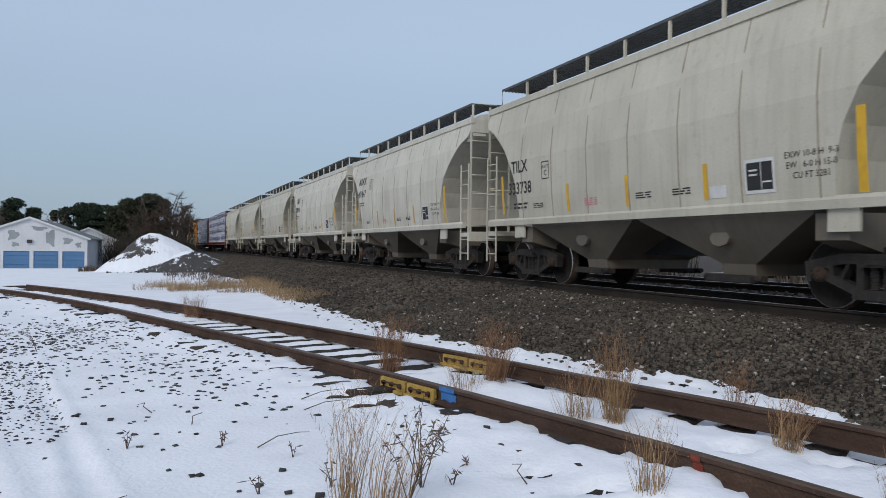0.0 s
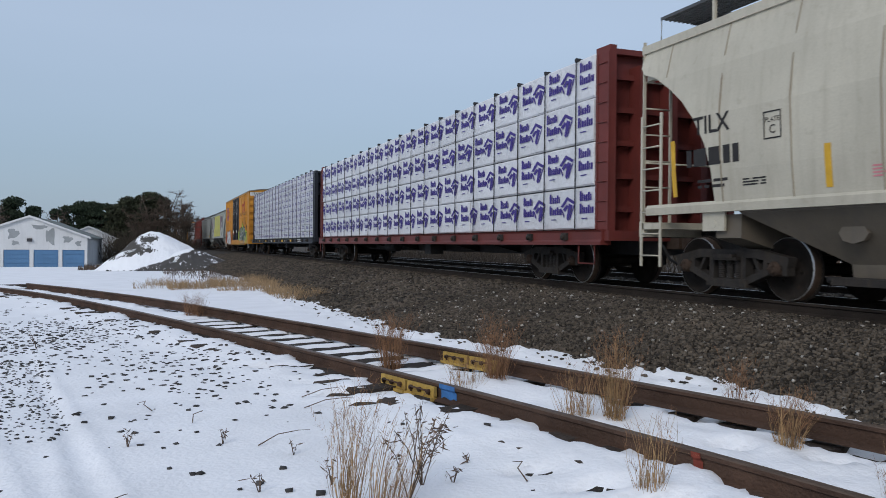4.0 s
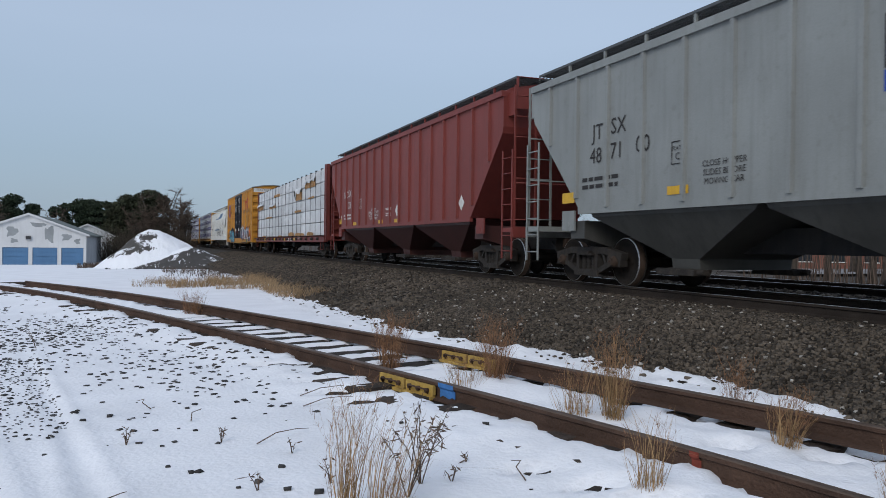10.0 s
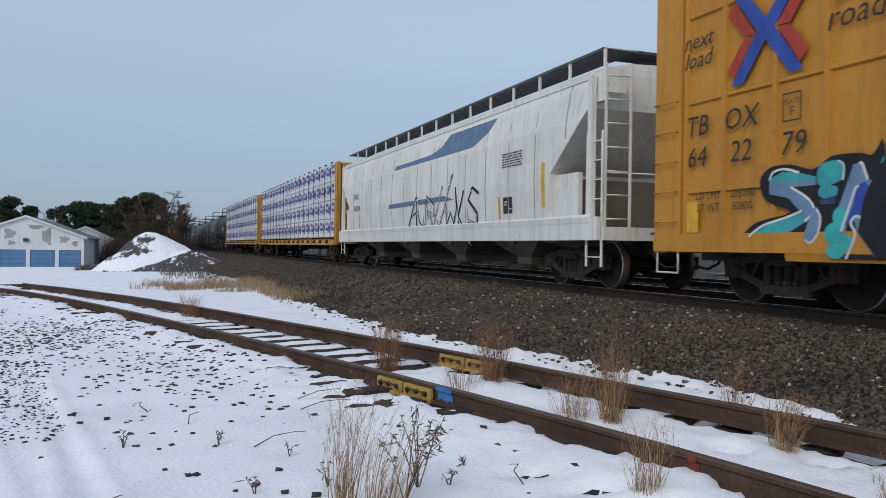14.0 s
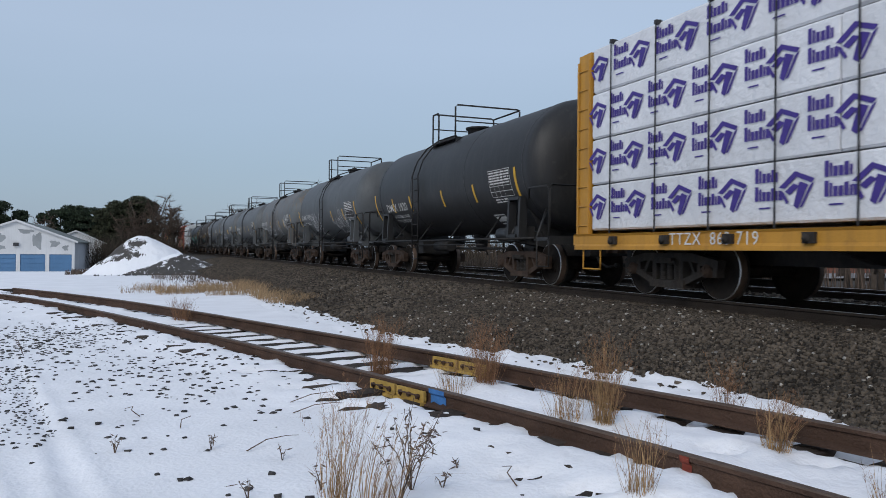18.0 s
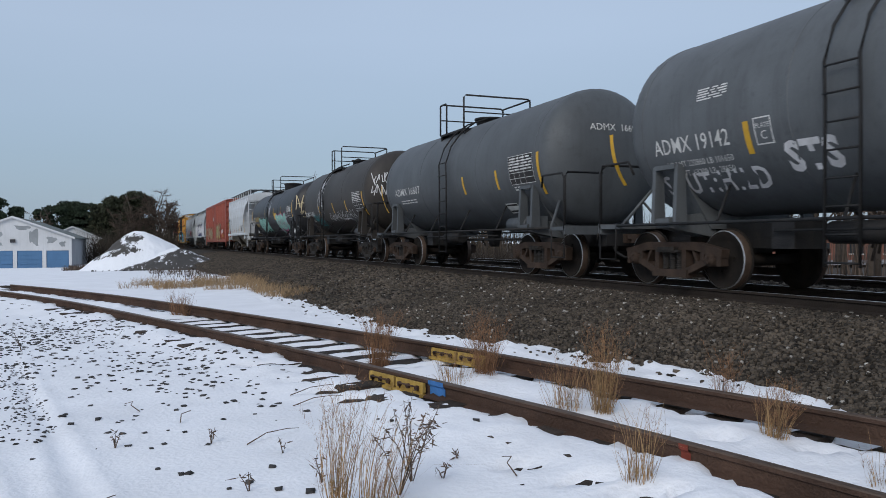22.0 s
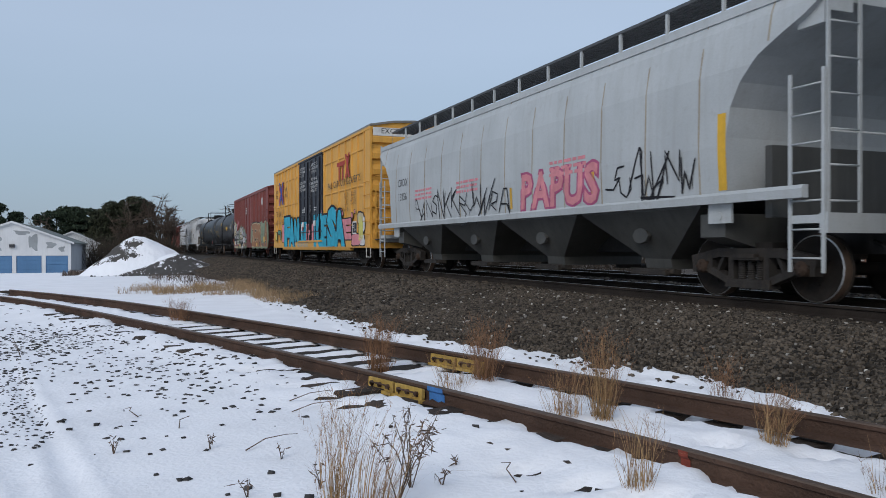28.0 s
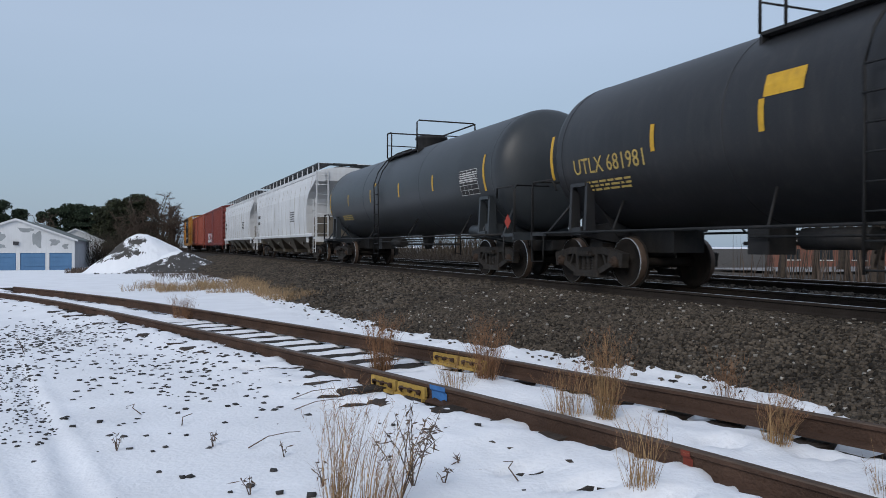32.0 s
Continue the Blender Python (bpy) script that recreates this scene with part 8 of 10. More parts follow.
def grain_tank(place, half, label, body, mark, number, finish, seed, tags=(), group="short tank cars", panel=True, top=(1.35, -0.35), climb=0.0, zc=2.62, trucks=2.1, strips=(), mark_y=3.9, mark_z=2.20, span=2.0, table=-4.0, aft=0.0):
    car, surf = tank_car(place, half, label, body, zc=zc, trucks=trucks, finish=finish, walk_y=top, ladder_y=climb, strip_y=strips, group=group, aft=aft)
    if mark:
        wide_mark(car, surf, mark_y, mark_z, mark + " " + number, 0.33 if seed in (1, 5) else 0.30, span, M_WHITE)
        for k, t in enumerate(("LD LMT 222860 LB 101650", "LT WT  63200 LB  28650")):
            if seed in (1, 5):
                words(car, surf, mark_y - 0.1, mark_z - 0.21 - 0.14 * k, t, 0.125, M_WHITE)
            else:
                bars_of_text(car, surf, mark_y, mark_z - 0.16 - 0.07 * k, span * 0.6, 1, 0.03, M_WHITE, seed=seed + k)
    if panel:
        rects(car, surf, [(table, 2.34, 1.10, 0.62)], M_DARKLET, "test_table", 0.005)
        tagged(rects(car, surf, [(table, 2.04 + 0.12 * k, 1.10, 0.011) for k in range(6)] + [(table + d, 2.34, 0.011, 0.60) for d in (-0.54, -0.14, 0.09, 0.32, 0.54)], M_WHITE, "table_print", 0.007, split=False), kind="stuff")
        bars_of_text(car, surf, table, 2.585, 1.0, 5, 0.032, M_WHITE, seed=seed + 1, lift=0.0075)
        bars_of_text(car, surf, table + 0.15, 1.98, 0.6, 2, 0.028, M_WHITE, seed=seed + 4)
    for y, z, w, h, colour, n in tags:
        tag(car, surf, y, z, w, h, SPRAY[colour], n, seed * 10 + int(w * 10), 0.028 if h > 0.4 else 0.018)
    rects(car, surf, [(-3.2, 1.56, 0.56, 0.22)], M_WHITE, "placard_frame", 0.005)
    rects(car, surf, [(-3.2, 1.56, 0.51, 0.17)], M_DARKLET, "placard", 0.007)
    # number on the leading head
    if mark:
        v, f = letters(mark + "  " + number, 0.20)
        head_print(car, half, zc, v, f, 0.05, 3.05, M_WHITE, "reporting_mark")
    return car, surf


grain_tank(53.4, 6.8, "dark grey tank car with white lettering and amber strips", P_TANKDARK, "DMIX", "1920", "rusty", 1, zc=2.68, trucks=2.20,
           strips=(5.64, 3.85, 2.21, -0.39, -2.50, -4.79), mark_y=3.58, mark_z=2.03, span=1.95, climb=1.39, aft=0.08)
grain_tank(66.7, 6.6, "weathered grey tank car with white sprayed tags", P_TANK, "ADMX", "19241", "rusty", 2, ((-1.96, 1.92, 2.38, 0.72, "white", 8), (2.36, 1.99, 1.7, 0.9, "white", 6)), zc=2.72, trucks=2.08,
           strips=(5.6, -0.97, -2.91, -4.79), mark_y=4.08, span=2.1, table=-3.9, climb=0.35, top=(1.1, -0.5))
car, surf = grain_tank(79.65, 6.55, "rust-stained grey tank car with white sprayed tags", P_TANKRUST, "DMIX", "190567", "rusty", 3,
                       ((2.17, 1.93, 3.2, 0.50, "white", 10), (-0.71, 2.06, 0.8, 0.85, "white", 3), (-3.04, 2.21, 0.5, 0.6, "white", 2), (5.0, 2.34, 0.9, 0.36, "white", 5)), zc=2.66, trucks=1.98,
                       strips=(1.64, -1.17, -2.64, -4.88), mark_y=3.88, mark_z=2.24, span=1.95, table=-3.9, top=(0.95, -0.7))
grain_tank(92.96, 6.6, "plain grey tank car with rusty bogies and a white tag", P_TANKPALE, "AOMX", "17405", "rusty", 4, ((-2.06, 1.80, 1.75, 0.34, "white", 7), (3.91, 2.02, 1.9, 0.22, "white", 8)), zc=2.58, trucks=2.17,
           strips=(5.61, 2.80, 0.35, -1.69, -4.8), mark_y=3.83, span=1.93, climb=0.78, top=(1.45, -0.2))
car, surf = grain_tank(106.02, 6.55, "grey tank car with sprayed white letters and a yellow label", P_TANKPALE, "ADMX", "19142", "rusty", 5, zc=2.64, trucks=2.10,
                       strips=(5.73, 2.65, -4.54), mark_y=3.81, mark_z=2.15, span=1.64, table=-3.42, climb=1.05, top=(1.45, -0.2))
words(car, surf, 3.65, 1.55, "SAUT:HILD", 0.40, SPRAY["white"], "graffiti", fat=0.008, shear=0.2, space=1.15)
words(car, surf, 1.70, 1.72, "STS", 0.50, SPRAY["white"], "graffiti", fat=0.02, space=1.1)
frame_mark(car, surf, 2.36, 2.26, M_WHITE, "C")
bars_of_text(car, surf, 3.3, 3.0, 0.6, 5, 0.02, M_WHITE, seed=3)
rects(car, surf, [(-1.23, 2.25, 0.62, 0.34)], M_YELLOW, "yellow_label")
grain_tank(119.35, 6.5, "smooth grey tank car with amber strips", P_TANK, "ADMX", "16607", "rusty", 6, zc=2.56, trucks=1.97, strips=(5.50, -1.12, -3.01, -4.98), mark_y=3.10, span=2.2, table=-4.22, top=(1.45, -0.2))
car, surf = grain_tank(132.12, 6.55, "brown-black tank car with white graffiti on side and head", P_TANKBROWN, "ADMX", "19081", "dark", 7,
                       ((-1.18, 1.86, 4.1, 0.24, "white", 18), (1.55, 3.05, 0.8, 1.3, "white", 5), (2.92, 1.79, 1.45, 0.42, "teal", 6), (-2.9, 1.62, 1.4, 0.3, "grey", 6)), zc=2.67, trucks=2.03,
                       strips=(2.27, -0.28, -2.32, -4.78), mark_y=4.35, mark_z=1.98, span=1.85, climb=1.14, top=(1.4, -0.25))
R_ = random.Random(3)
head_tag(car, 6.55, 2.67, -0.92, 3.05, 0.55, 0.45, SPRAY["white"], 4, 5, 0.026)
head_tag(car, 6.55, 2.67, -0.88, 2.62, 0.65, 0.40, SPRAY["white"], 4, 6, 0.026)


def long_tank(place, half, label, body, number, seed):
    spots = {8: (7.2, 4.21, 1.88, -1.20, -3.48, -6.74), 10: (7.38, 4.2, 1.9, -1.02, -3.32, -6.64), 11: (7.9, 4.99, 1.99, -1.12, -4.08, -7.45)}[seed]
    high = {8: 1.9, 10: 2.4, 11: 1.45}[seed]
    car, surf = tank_car(place, half, label, body, 1.44, 2.60 if seed == 11 else 2.56, "dark" if seed != 8 else "rusty", (high, high - 3.0), high - 1.7, spots, "long tank cars",
                         {8: 0.69, 10: 0.06, 11: 1.04}[seed], {8: 2.10, 10: 2.16, 11: 2.16}[seed], 2.54)
    table = {8: -5.91, 10: -5.72, 11: -6.54}[seed]
    if number:
        wide_mark(car, surf, 5.52, 2.14, "UTLX " + number, 0.40, 2.12, M_CREAMLET)
    bars_of_text(car, surf, 5.6, 1.98, 1.4, 3, 0.036, M_CREAMLET, seed=seed)
    rects(car, surf, [(table, 2.38, 1.10, 0.62)], M_DARKLET, "test_table", 0.005)
    tagged(rects(car, surf, [(table, 2.08 + 0.12 * k, 1.10, 0.011) for k in range(6)] + [(table + d, 2.38, 0.011, 0.60) for d in (-0.54, -0.15, 0.08, 0.30, 0.54)], M_WHITE, "table_print", 0.007, split=False), kind="stuff")
    bars_of_text(car, surf, table, 2.61, 1.0, 5, 0.028, M_WHITE, seed=seed + 1, lift=0.0075)
    if number:
        v, f = letters("UTLX " + number, 0.19)
        head_print(car, half, 2.56, v, f, -0.25, 3.20, M_YELLOW, "reporting_mark")
    rects(car, surf, [(1.55, 2.92, 0.66, 0.30), (-2.69, 2.44, 0.95, 0.30)] if seed == 10 else [(-1.69, 2.26, 0.70, 0.40)] if seed == 8 else [(1.5, 2.9, 0.3, 0.1)], M_YELLOW, "yellow_label")
    for sx in (-1,):
        q = Geo().add([(-1.47, -(half - 0.7) + a, 1.35 + b) for a, b in ((-0.16, 0), (0, -0.16), (0.16, 0), (0, 0.16))] + [(-1.475, -(half - 0.7) + a, 1.35 + b) for a, b in ((-0.16, 0), (0, -0.16), (0.16, 0), (0, 0.16))],
                      [(0, 1, 2, 3), (4, 5, 6, 7), (0, 1, 5, 4), (1, 2, 6, 5), (2, 3, 7, 6), (3, 0, 4, 7)])
        part("hazard_placard", q, SPRAY["red"] if seed > 9 else M_WHITE, car)
    return car, surf


car, surf = long_tank(147.14, 8.5, "black tank car with mint-green bubble graffiti and white tags", P_BLACKCAR, "647831", 8)
for y, w, n, sd in ((2.81, 3.28, 5, 51), (-3.18, 3.03, 4, 52)):
    for k in range(n):
        for lift, grown, m in ((0.004, 0.11, SPRAY["black"] if y > 0 else SPRAY["magenta"]), (0.009, 0.0, SPRAY["mint"])):
            rr = random.Random(sd * 10 + k)
            v, f = fan(blob(rr, w / n * 1.10 + grown, rr.uniform(0.80, 1.02) + grown, 22, 0.09))
            g = Geo()
            stick(g, [(a + 0.25 * b, b) for a, b in v], f, surf, y + w / 2 - w * (k + 0.5) / n, 1.88 + rr.uniform(-0.06, 0.06), lift + 0.0008 * k)
            part("graffiti_fill" if grown == 0 else "graffiti_outline", g, m, car, fix=False)
    tag(car, surf, y, 1.90, w * 0.85, 0.6, SPRAY["green"] if y > 0 else SPRAY["magenta"], n, sd, 0.022, 0, 0.2, 0.0145, False)
    tag(car, surf, y, 1.94, w * 0.80, 0.62, SPRAY["white"], n, sd + 3, 0.010, 0, 0.2, 0.0165, False)
tag(car, surf, -0.9, 1.60, 2.4, 0.24, SPRAY["grey"], 8, 55, 0.018, 2)
tag(car, surf, 0.08, 2.75, 0.55, 0.75, SPRAY["white"], 3, 56, 0.035, 0, 0.5, tail=False)
tag(car, surf, 6.6, 2.05, 0.8, 0.7, SPRAY["white"], 4, 57, 0.03)
tag(car, surf, 4.6, 1.62, 1.6, 0.35, SPRAY["grey"], 6, 59, 0.02, 2)
words(car, surf, -4.9, 2.10, "BET", 0.26, SPRAY["white"], "graffiti")
head_tag(car, 8.5, 2.56, -0.95, 2.85, 0.7, 0.8, SPRAY["cream"], 3, 8, 0.035)
head_tag(car, 8.5, 2.56, -0.80, 2.30, 0.5, 0.4, SPRAY["cream"], 3, 9, 0.025)
words(car, surf, -6.35, 1.38, "RUNE", 0.36, SPRAY["white"], "graffiti", fat=0.02)

car, surf = beige_hopper(162.15, 6.32, 2.09, "pale grey two-bay covered hopper car with orange strips", P_NEWGREY, "NAHX", "322271", 2.45, 7)

# a faded red boxcar
car, surf = box_car(178.65, 10.35, 9.55, "faded red ribbed boxcar with worn graffiti along its lower side", P_BRICK, P_BRICK, P_BRICK, (-1.33, 2.08), "rib", 4.42)
wild_piece(car, surf, -3.3, 1.75, 3.9, 1.5, 6, [SPRAY["brown"], SPRAY["sage"], SPRAY["cream"], SPRAY["moss"]], SPRAY["red"], None, None, 61)
wild_piece(car, surf, 3.2, 1.6, 2.9, 1.3, 5, [SPRAY["sage"], SPRAY["brown"], SPRAY["cream"]], SPRAY["red"], None, None, 62)
wild_piece(car, surf, 7.2, 1.7, 4.3, 1.5, 6, [SPRAY["brown"], SPRAY["cream"], SPRAY["red"], SPRAY["sage"]], SPRAY["red"], None, None, 63)
rects(car, surf, [(-7.72, 1.37, 0.45, 0.25), (-5.16, 1.23, 0.5, 0.18), (-2.59, 1.29, 0.5, 0.18)], M_YELLOW, "reflective_strip", 0.036)
rects(car, surf, [(0.83, 3.02, 0.6, 0.35), (-7.7, 1.77, 0.5, 0.30), (-6.83, 1.70, 0.35, 0.35)], SPRAY["white"], "stencil_panel", 0.05)

# two long pale hoppers
car, surf = hopper_car(197.43, 8.15, "pale grey covered hopper car with bold black and white graffiti", P_PALEGREY, P_SHADEUNDER, "long", "dark", 3, 4.02, 1.52)
words(car, surf, 6.4, 2.75, "CRDX", 0.30, M_DARKLET, "reporting_mark")
g = Geo()
for k in range(6):
    v, f = fan(blob(R_, 2.6, 1.35, 22, 0.06))
    stick(g, v, f, surf, 4.4 - 1.9 * k, 2.02, 0.003 + 0.0004 * k)
tagged(part("graffiti_cloud", g, SPRAY["white"], car, fix=False), kind="stuff")
words(car, surf, -0.2, 1.62, "HELLZ", 1.75, SPRAY["black"], "graffiti_outline", 0.008, 0.13, 0.15, 1.25)
words(car, surf, -0.2, 1.62, "HELLZ", 1.75, SPRAY["navy"], "graffiti_fill", 0.011, 0.06, 0.15, 1.25)
car, surf = hopper_car(214.94, 9.25, "pale grey covered hopper car with pink and black graffiti", P_PALEGREY, P_SHADEUNDER, "long", "dark", 4, 4.05, 1.54, trucks=2.09)
words(car, surf, 6.15, 2.62, "CRDX", 0.32, M_DARKLET, "reporting_mark")
words(car, surf, 6.15, 2.20, "13156", 0.32, M_DARKLET, "car_number")
tag_word(car, surf, -2.75, 1.62, "PAPUS", 0.95, SPRAY["pink"], SPRAY["magenta"], 0.1, 0.03)
tag(car, surf, 2.15, 1.90, 5.9, 0.75, SPRAY["black"], 13, 71, 0.032)
tag(car, surf, -5.6, 1.92, 2.1, 0.65, SPRAY["black"], 7, 72, 0.035)
for y, z in ((-3.2, 2.42), (1.4, 2.4), (4.4, 2.4)):
    bars_of_text(car, surf, y, z, 1.3, 3, 0.06, SPRAY["pink"], seed=int(y * 10))
rects(car, surf, [(-7.23, 2.11, 0.16, 1.05), (-4.05, 1.88, 0.1, 0.5), (-0.9, 1.85, 0.1, 0.45)], M_YELLOW, "reflective_strip")

car, surf = yellow_boxcar(233.90, 10.25, "64 18 44", "", "yellow high-cube boxcar with dark plug doors and turquoise graffiti", P_PALEYELLOW)
for a, b, lo, hi, char, fill in ((6.1, 4.75, 0.76, 2.35, "F", "cyan"), (4.85, 3.55, 0.80, 2.25, "A", "cyan"), (3.55, 2.5, 0.82, 2.2, "N", "cyan"), (2.15, 0.85, 0.86, 2.0, "I", "cyan"), (0.68, -0.74, 1.10, 1.88, "H", "pink"),
                                 (-0.85, -2.36, 0.90, 2.25, "K", "cyan"), (-2.28, -3.52, 0.84, 2.15, "E", "cyan"), (-3.45, -4.78, 0.84, 2.40, "S", "cyan"), (-4.62, -6.08, 0.84, 2.25, "A", "cyan"), (-5.85, -7.0, 1.12, 1.90, "E", "pink")):
    big_letter(car, surf, (a + b) / 2, (lo + hi) / 2, a - b - 0.12, hi - lo - 0.1, char, SPRAY[fill], SPRAY["black"], None, 0.0, 0.004 + 0.0012 * (abs(int(a * 10)) % 7), 0.13)
for y, z, w, h, col in ((-7.75, 1.08, 1.3, 0.40, "pink"), (-8.35, 1.45, 0.55, 0.85, "yellow"), (-8.30, 1.86, 0.75, 0.34, "cream"), (-8.55, 1.05, 0.6, 0.36, "white"), (-8.75, 1.62, 0.22, 0.5, "white")):
    for grown, shade, lift in ((0.10, "black", 0.008), (0.0, col, 0.012)):
        v, f = fan(blob(random.Random(int(-y * 30)), w + grown, h + grown, 20, 0.08))
        g = Geo()
        stick(g, v, f, surf, y, z, lift + 0.0011 * (int(-y * 100) % 5))
        part("graffiti_fill", g, SPRAY[shade], car, fix=False)
stencil_panel(car, lambda z: 1.615, -7.55, 1.52, 6)
for y, z, w in ((-5.85, 2.10, 0.14), (-5.65, 2.24, 0.10), (-7.2, 1.98, 0.18), (-7.55, 2.10, 0.11), (-4.85, 2.28, 0.10), (-2.35, 2.32, 0.11)):
    for grown, col, lift in ((0.07, "black", 0.012), (0.0, "pink", 0.014)):
        v, f = fan(blob(R_, w + grown, w + grown, 14, 0.04))
        g = Geo()
        stick(g, v, f, surf, y, z, lift)
        part("graffiti_bubble", g, SPRAY[col], car, fix=False)
for y, z, w, h, col in ((7.75, 1.62, 0.85, 0.18, "sea"), (7.45, 1.40, 0.20, 0.30, "sea"), (6.56, 1.55, 0.55, 0.90, "pink"), (8.6, 1.42, 0.35, 0.42, "yellow")):
    rects(car, surf, [(y, z, w + 0.07, h + 0.07)], SPRAY["black"], "graffiti_outline", 0.010)
    rects(car, surf, [(y, z, w, h)], SPRAY[col], "graffiti_fill", 0.012)
words(car, surf, -5.35, 0.98, "XGH61B", 0.16, M_DARKLET, lift=0.018)

# a maroon boxcar with a frieze of sprayed shapes
car, surf = box_car(253.62, 9.05, 8.05, "maroon ribbed boxcar with pale graffiti along its lower side", P_MAROON, P_MAROON, P_MAROON, (-1.3, 1.8), "rib", 4.42)
art = Art(car, surf, 0.002)
for y, w in ((-2.4, 1.9), (-4.1, 2.2), (-5.9, 1.9), (-7.3, 1.5)):
    art.curve("sage", (y + w * 0.6, 0.86), (y + w * 0.62, 2.0), (y + w * 0.2, 2.45), (y - w * 0.2, 2.3), (y - w * 0.62, 2.2), (y - w * 0.6, 0.86))
art.fill("sage", (7.86, 0.75), (7.86, 2.76), (7.4, 2.86), (7, 2.7), (6.26, 2.56), (6.12, 2.01), (5.59, 1.83), (4.7, 2.24), (4.29, 2.26), (4.1, 2.44), (3.97, 2.26), (3.61, 2.45), (3.42, 2.25), (3.27, 2.14), (2.85, 2.29), (2.75, 2.33), (2.55, 2.29), (2.48, 2.05), (2.22, 2), (1.96, 2.15), (1.83, 2.2), (1.71, 2.07), (1.69, 1.9), (1.47, 1.85), (1.46, 0.74))
art.fill("cream", (7.77, 1.72), (7.77, 2.26), (7.29, 2.69), (6.81, 2.63), (6.53, 2.15), (6.3, 1.68), (6.81, 1.71), (7.29, 1.71))
art.fill("cream", (7.82, 1.18), (7.4, 0.96), (6.62, 1.05), (6.26, 1.09), (5.75, 0.99), (5.67, 0.73), (7.82, 0.81))
art.fill("black", (7.84, 1.53), (7.4, 1.7), (6.81, 1.73), (6.23, 1.67), (6.19, 1.16), (6.44, 1), (6.81, 0.97), (7, 1.14), (7.6, 1.22), (7.82, 1.16))
art.fill("white", (7.4, 1.68), (7.19, 1.69), (7.15, 1.53), (7.33, 1.48))
art.fill("white", (7.15, 1.68), (7.04, 1.68), (7.04, 1.5), (7.13, 1.52))
art.fill("white", (6.98, 1.7), (6.75, 1.69), (6.81, 1.44), (6.92, 1.49))
art.fill("white", (6.51, 1.68), (6.3, 1.66), (6.38, 1.46), (6.47, 1.55))
art.curve("white", (7.71, 1.18), (7.54, 1.33), (7.1, 1.27), (6.79, 1.24), (6.79, 1), (7.19, 0.98), (7.6, 1.05))
art.curve("black", (7.19, 2.29), (7.27, 2.11), (7.48, 2.03), (7.72, 2.08), (7.88, 2.25), (7.88, 2.46), (7.72, 2.6), (7.48, 2.61), (7.27, 2.49))
art.curve("white", (7.27, 2.3), (7.34, 2.15), (7.49, 2.08), (7.68, 2.12), (7.8, 2.26), (7.8, 2.43), (7.68, 2.55), (7.49, 2.56), (7.34, 2.46))
art.curve("black", (7.4, 2.31), (7.42, 2.24), (7.5, 2.21), (7.58, 2.23), (7.64, 2.29), (7.64, 2.37), (7.58, 2.43), (7.5, 2.44), (7.42, 2.39))
art.curve("cream", (7.48, 2.34), (7.5, 2.29), (7.55, 2.28), (7.6, 2.32), (7.6, 2.38), (7.55, 2.41), (7.5, 2.39))
art.curve("black", (6.28, 2.22), (6.33, 2.09), (6.47, 2.03), (6.63, 2.06), (6.74, 2.19), (6.74, 2.34), (6.63, 2.45), (6.47, 2.46), (6.33, 2.37))
art.curve("white", (6.33, 2.23), (6.37, 2.12), (6.48, 2.08), (6.6, 2.11), (6.68, 2.2), (6.68, 2.32), (6.6, 2.4), (6.48, 2.41), (6.37, 2.34))
art.line("black", 0.05, (6.6, 2.35), (6.42, 2.12))
art.line("black", 0.05, (6.42, 2.33), (6.6, 2.13))
art.line("black", 0.045, (7.33, 1.99), (7.31, 1.85), (7, 1.9), (6.71, 1.94))
art.line("black", 0.05, (7.84, 1.53), (7.4, 1.7), (6.81, 1.73), (6.23, 1.67))
art.fill("cream", (4.45, 1.57), (4.23, 2.06), (3.97, 2.23), (3.5, 2.22), (3.38, 1.86), (3.16, 1.7), (2.85, 1.73), (2.7, 1.5), (2.62, 1.26), (3, 1.41), (3.67, 1.36), (4.65, 1.52))
art.fill("cream", (4.84, 1.09), (4.42, 1.1), (4.1, 0.97), (3.67, 0.74), (4.7, 0.73))
art.fill("black", (4.53, 1.47), (3.67, 1.35), (3.11, 1.44), (2.7, 1.34), (2.58, 1.13), (2.5, 0.73), (3.69, 0.72), (3.97, 0.92), (4.42, 1.12), (4.81, 1.06), (4.63, 1.32))
art.fill("sage", (2.65, 0.73), (2.55, 1.16), (2.42, 1.05), (2.33, 0.73))
art.fill("white", (4.45, 1.42), (4.29, 1.39), (4.3, 1.27), (4.4, 1.3))
art.fill("white", (4.24, 1.38), (4.11, 1.38), (4.14, 1.22), (4.21, 1.24))
art.fill("white", (3.92, 1.35), (3.69, 1.36), (3.73, 1.18), (3.86, 1.18))
art.fill("white", (3.66, 1.35), (3.55, 1.35), (3.6, 1.14), (3.66, 1.18))
art.fill("white", (3.47, 1.35), (3.28, 1.36), (3.35, 1.15), (3.44, 1.17))
art.fill("white", (3.21, 1.36), (3.03, 1.38), (3.07, 1.17), (3.17, 1.19))
art.fill("white", (2.98, 1.38), (2.83, 1.39), (2.88, 1.23), (2.95, 1.23))
art.fill("white", (4.37, 1.08), (4.29, 1.17), (4.2, 1.07))
art.fill("white", (3.99, 1.07), (3.77, 1.04), (3.79, 0.91), (3.95, 0.94))
art.curve("white", (3.77, 0.74), (3.69, 0.94), (3.58, 0.96), (3.54, 0.74))
art.curve("white", (3.36, 0.74), (3.28, 1.01), (3.13, 1.08), (2.97, 0.97), (2.94, 0.74))
art.curve("black", (3.08, 0.99), (3.1, 0.94), (3.15, 0.93), (3.2, 0.97), (3.2, 1.02), (3.15, 1.05), (3.1, 1.04))
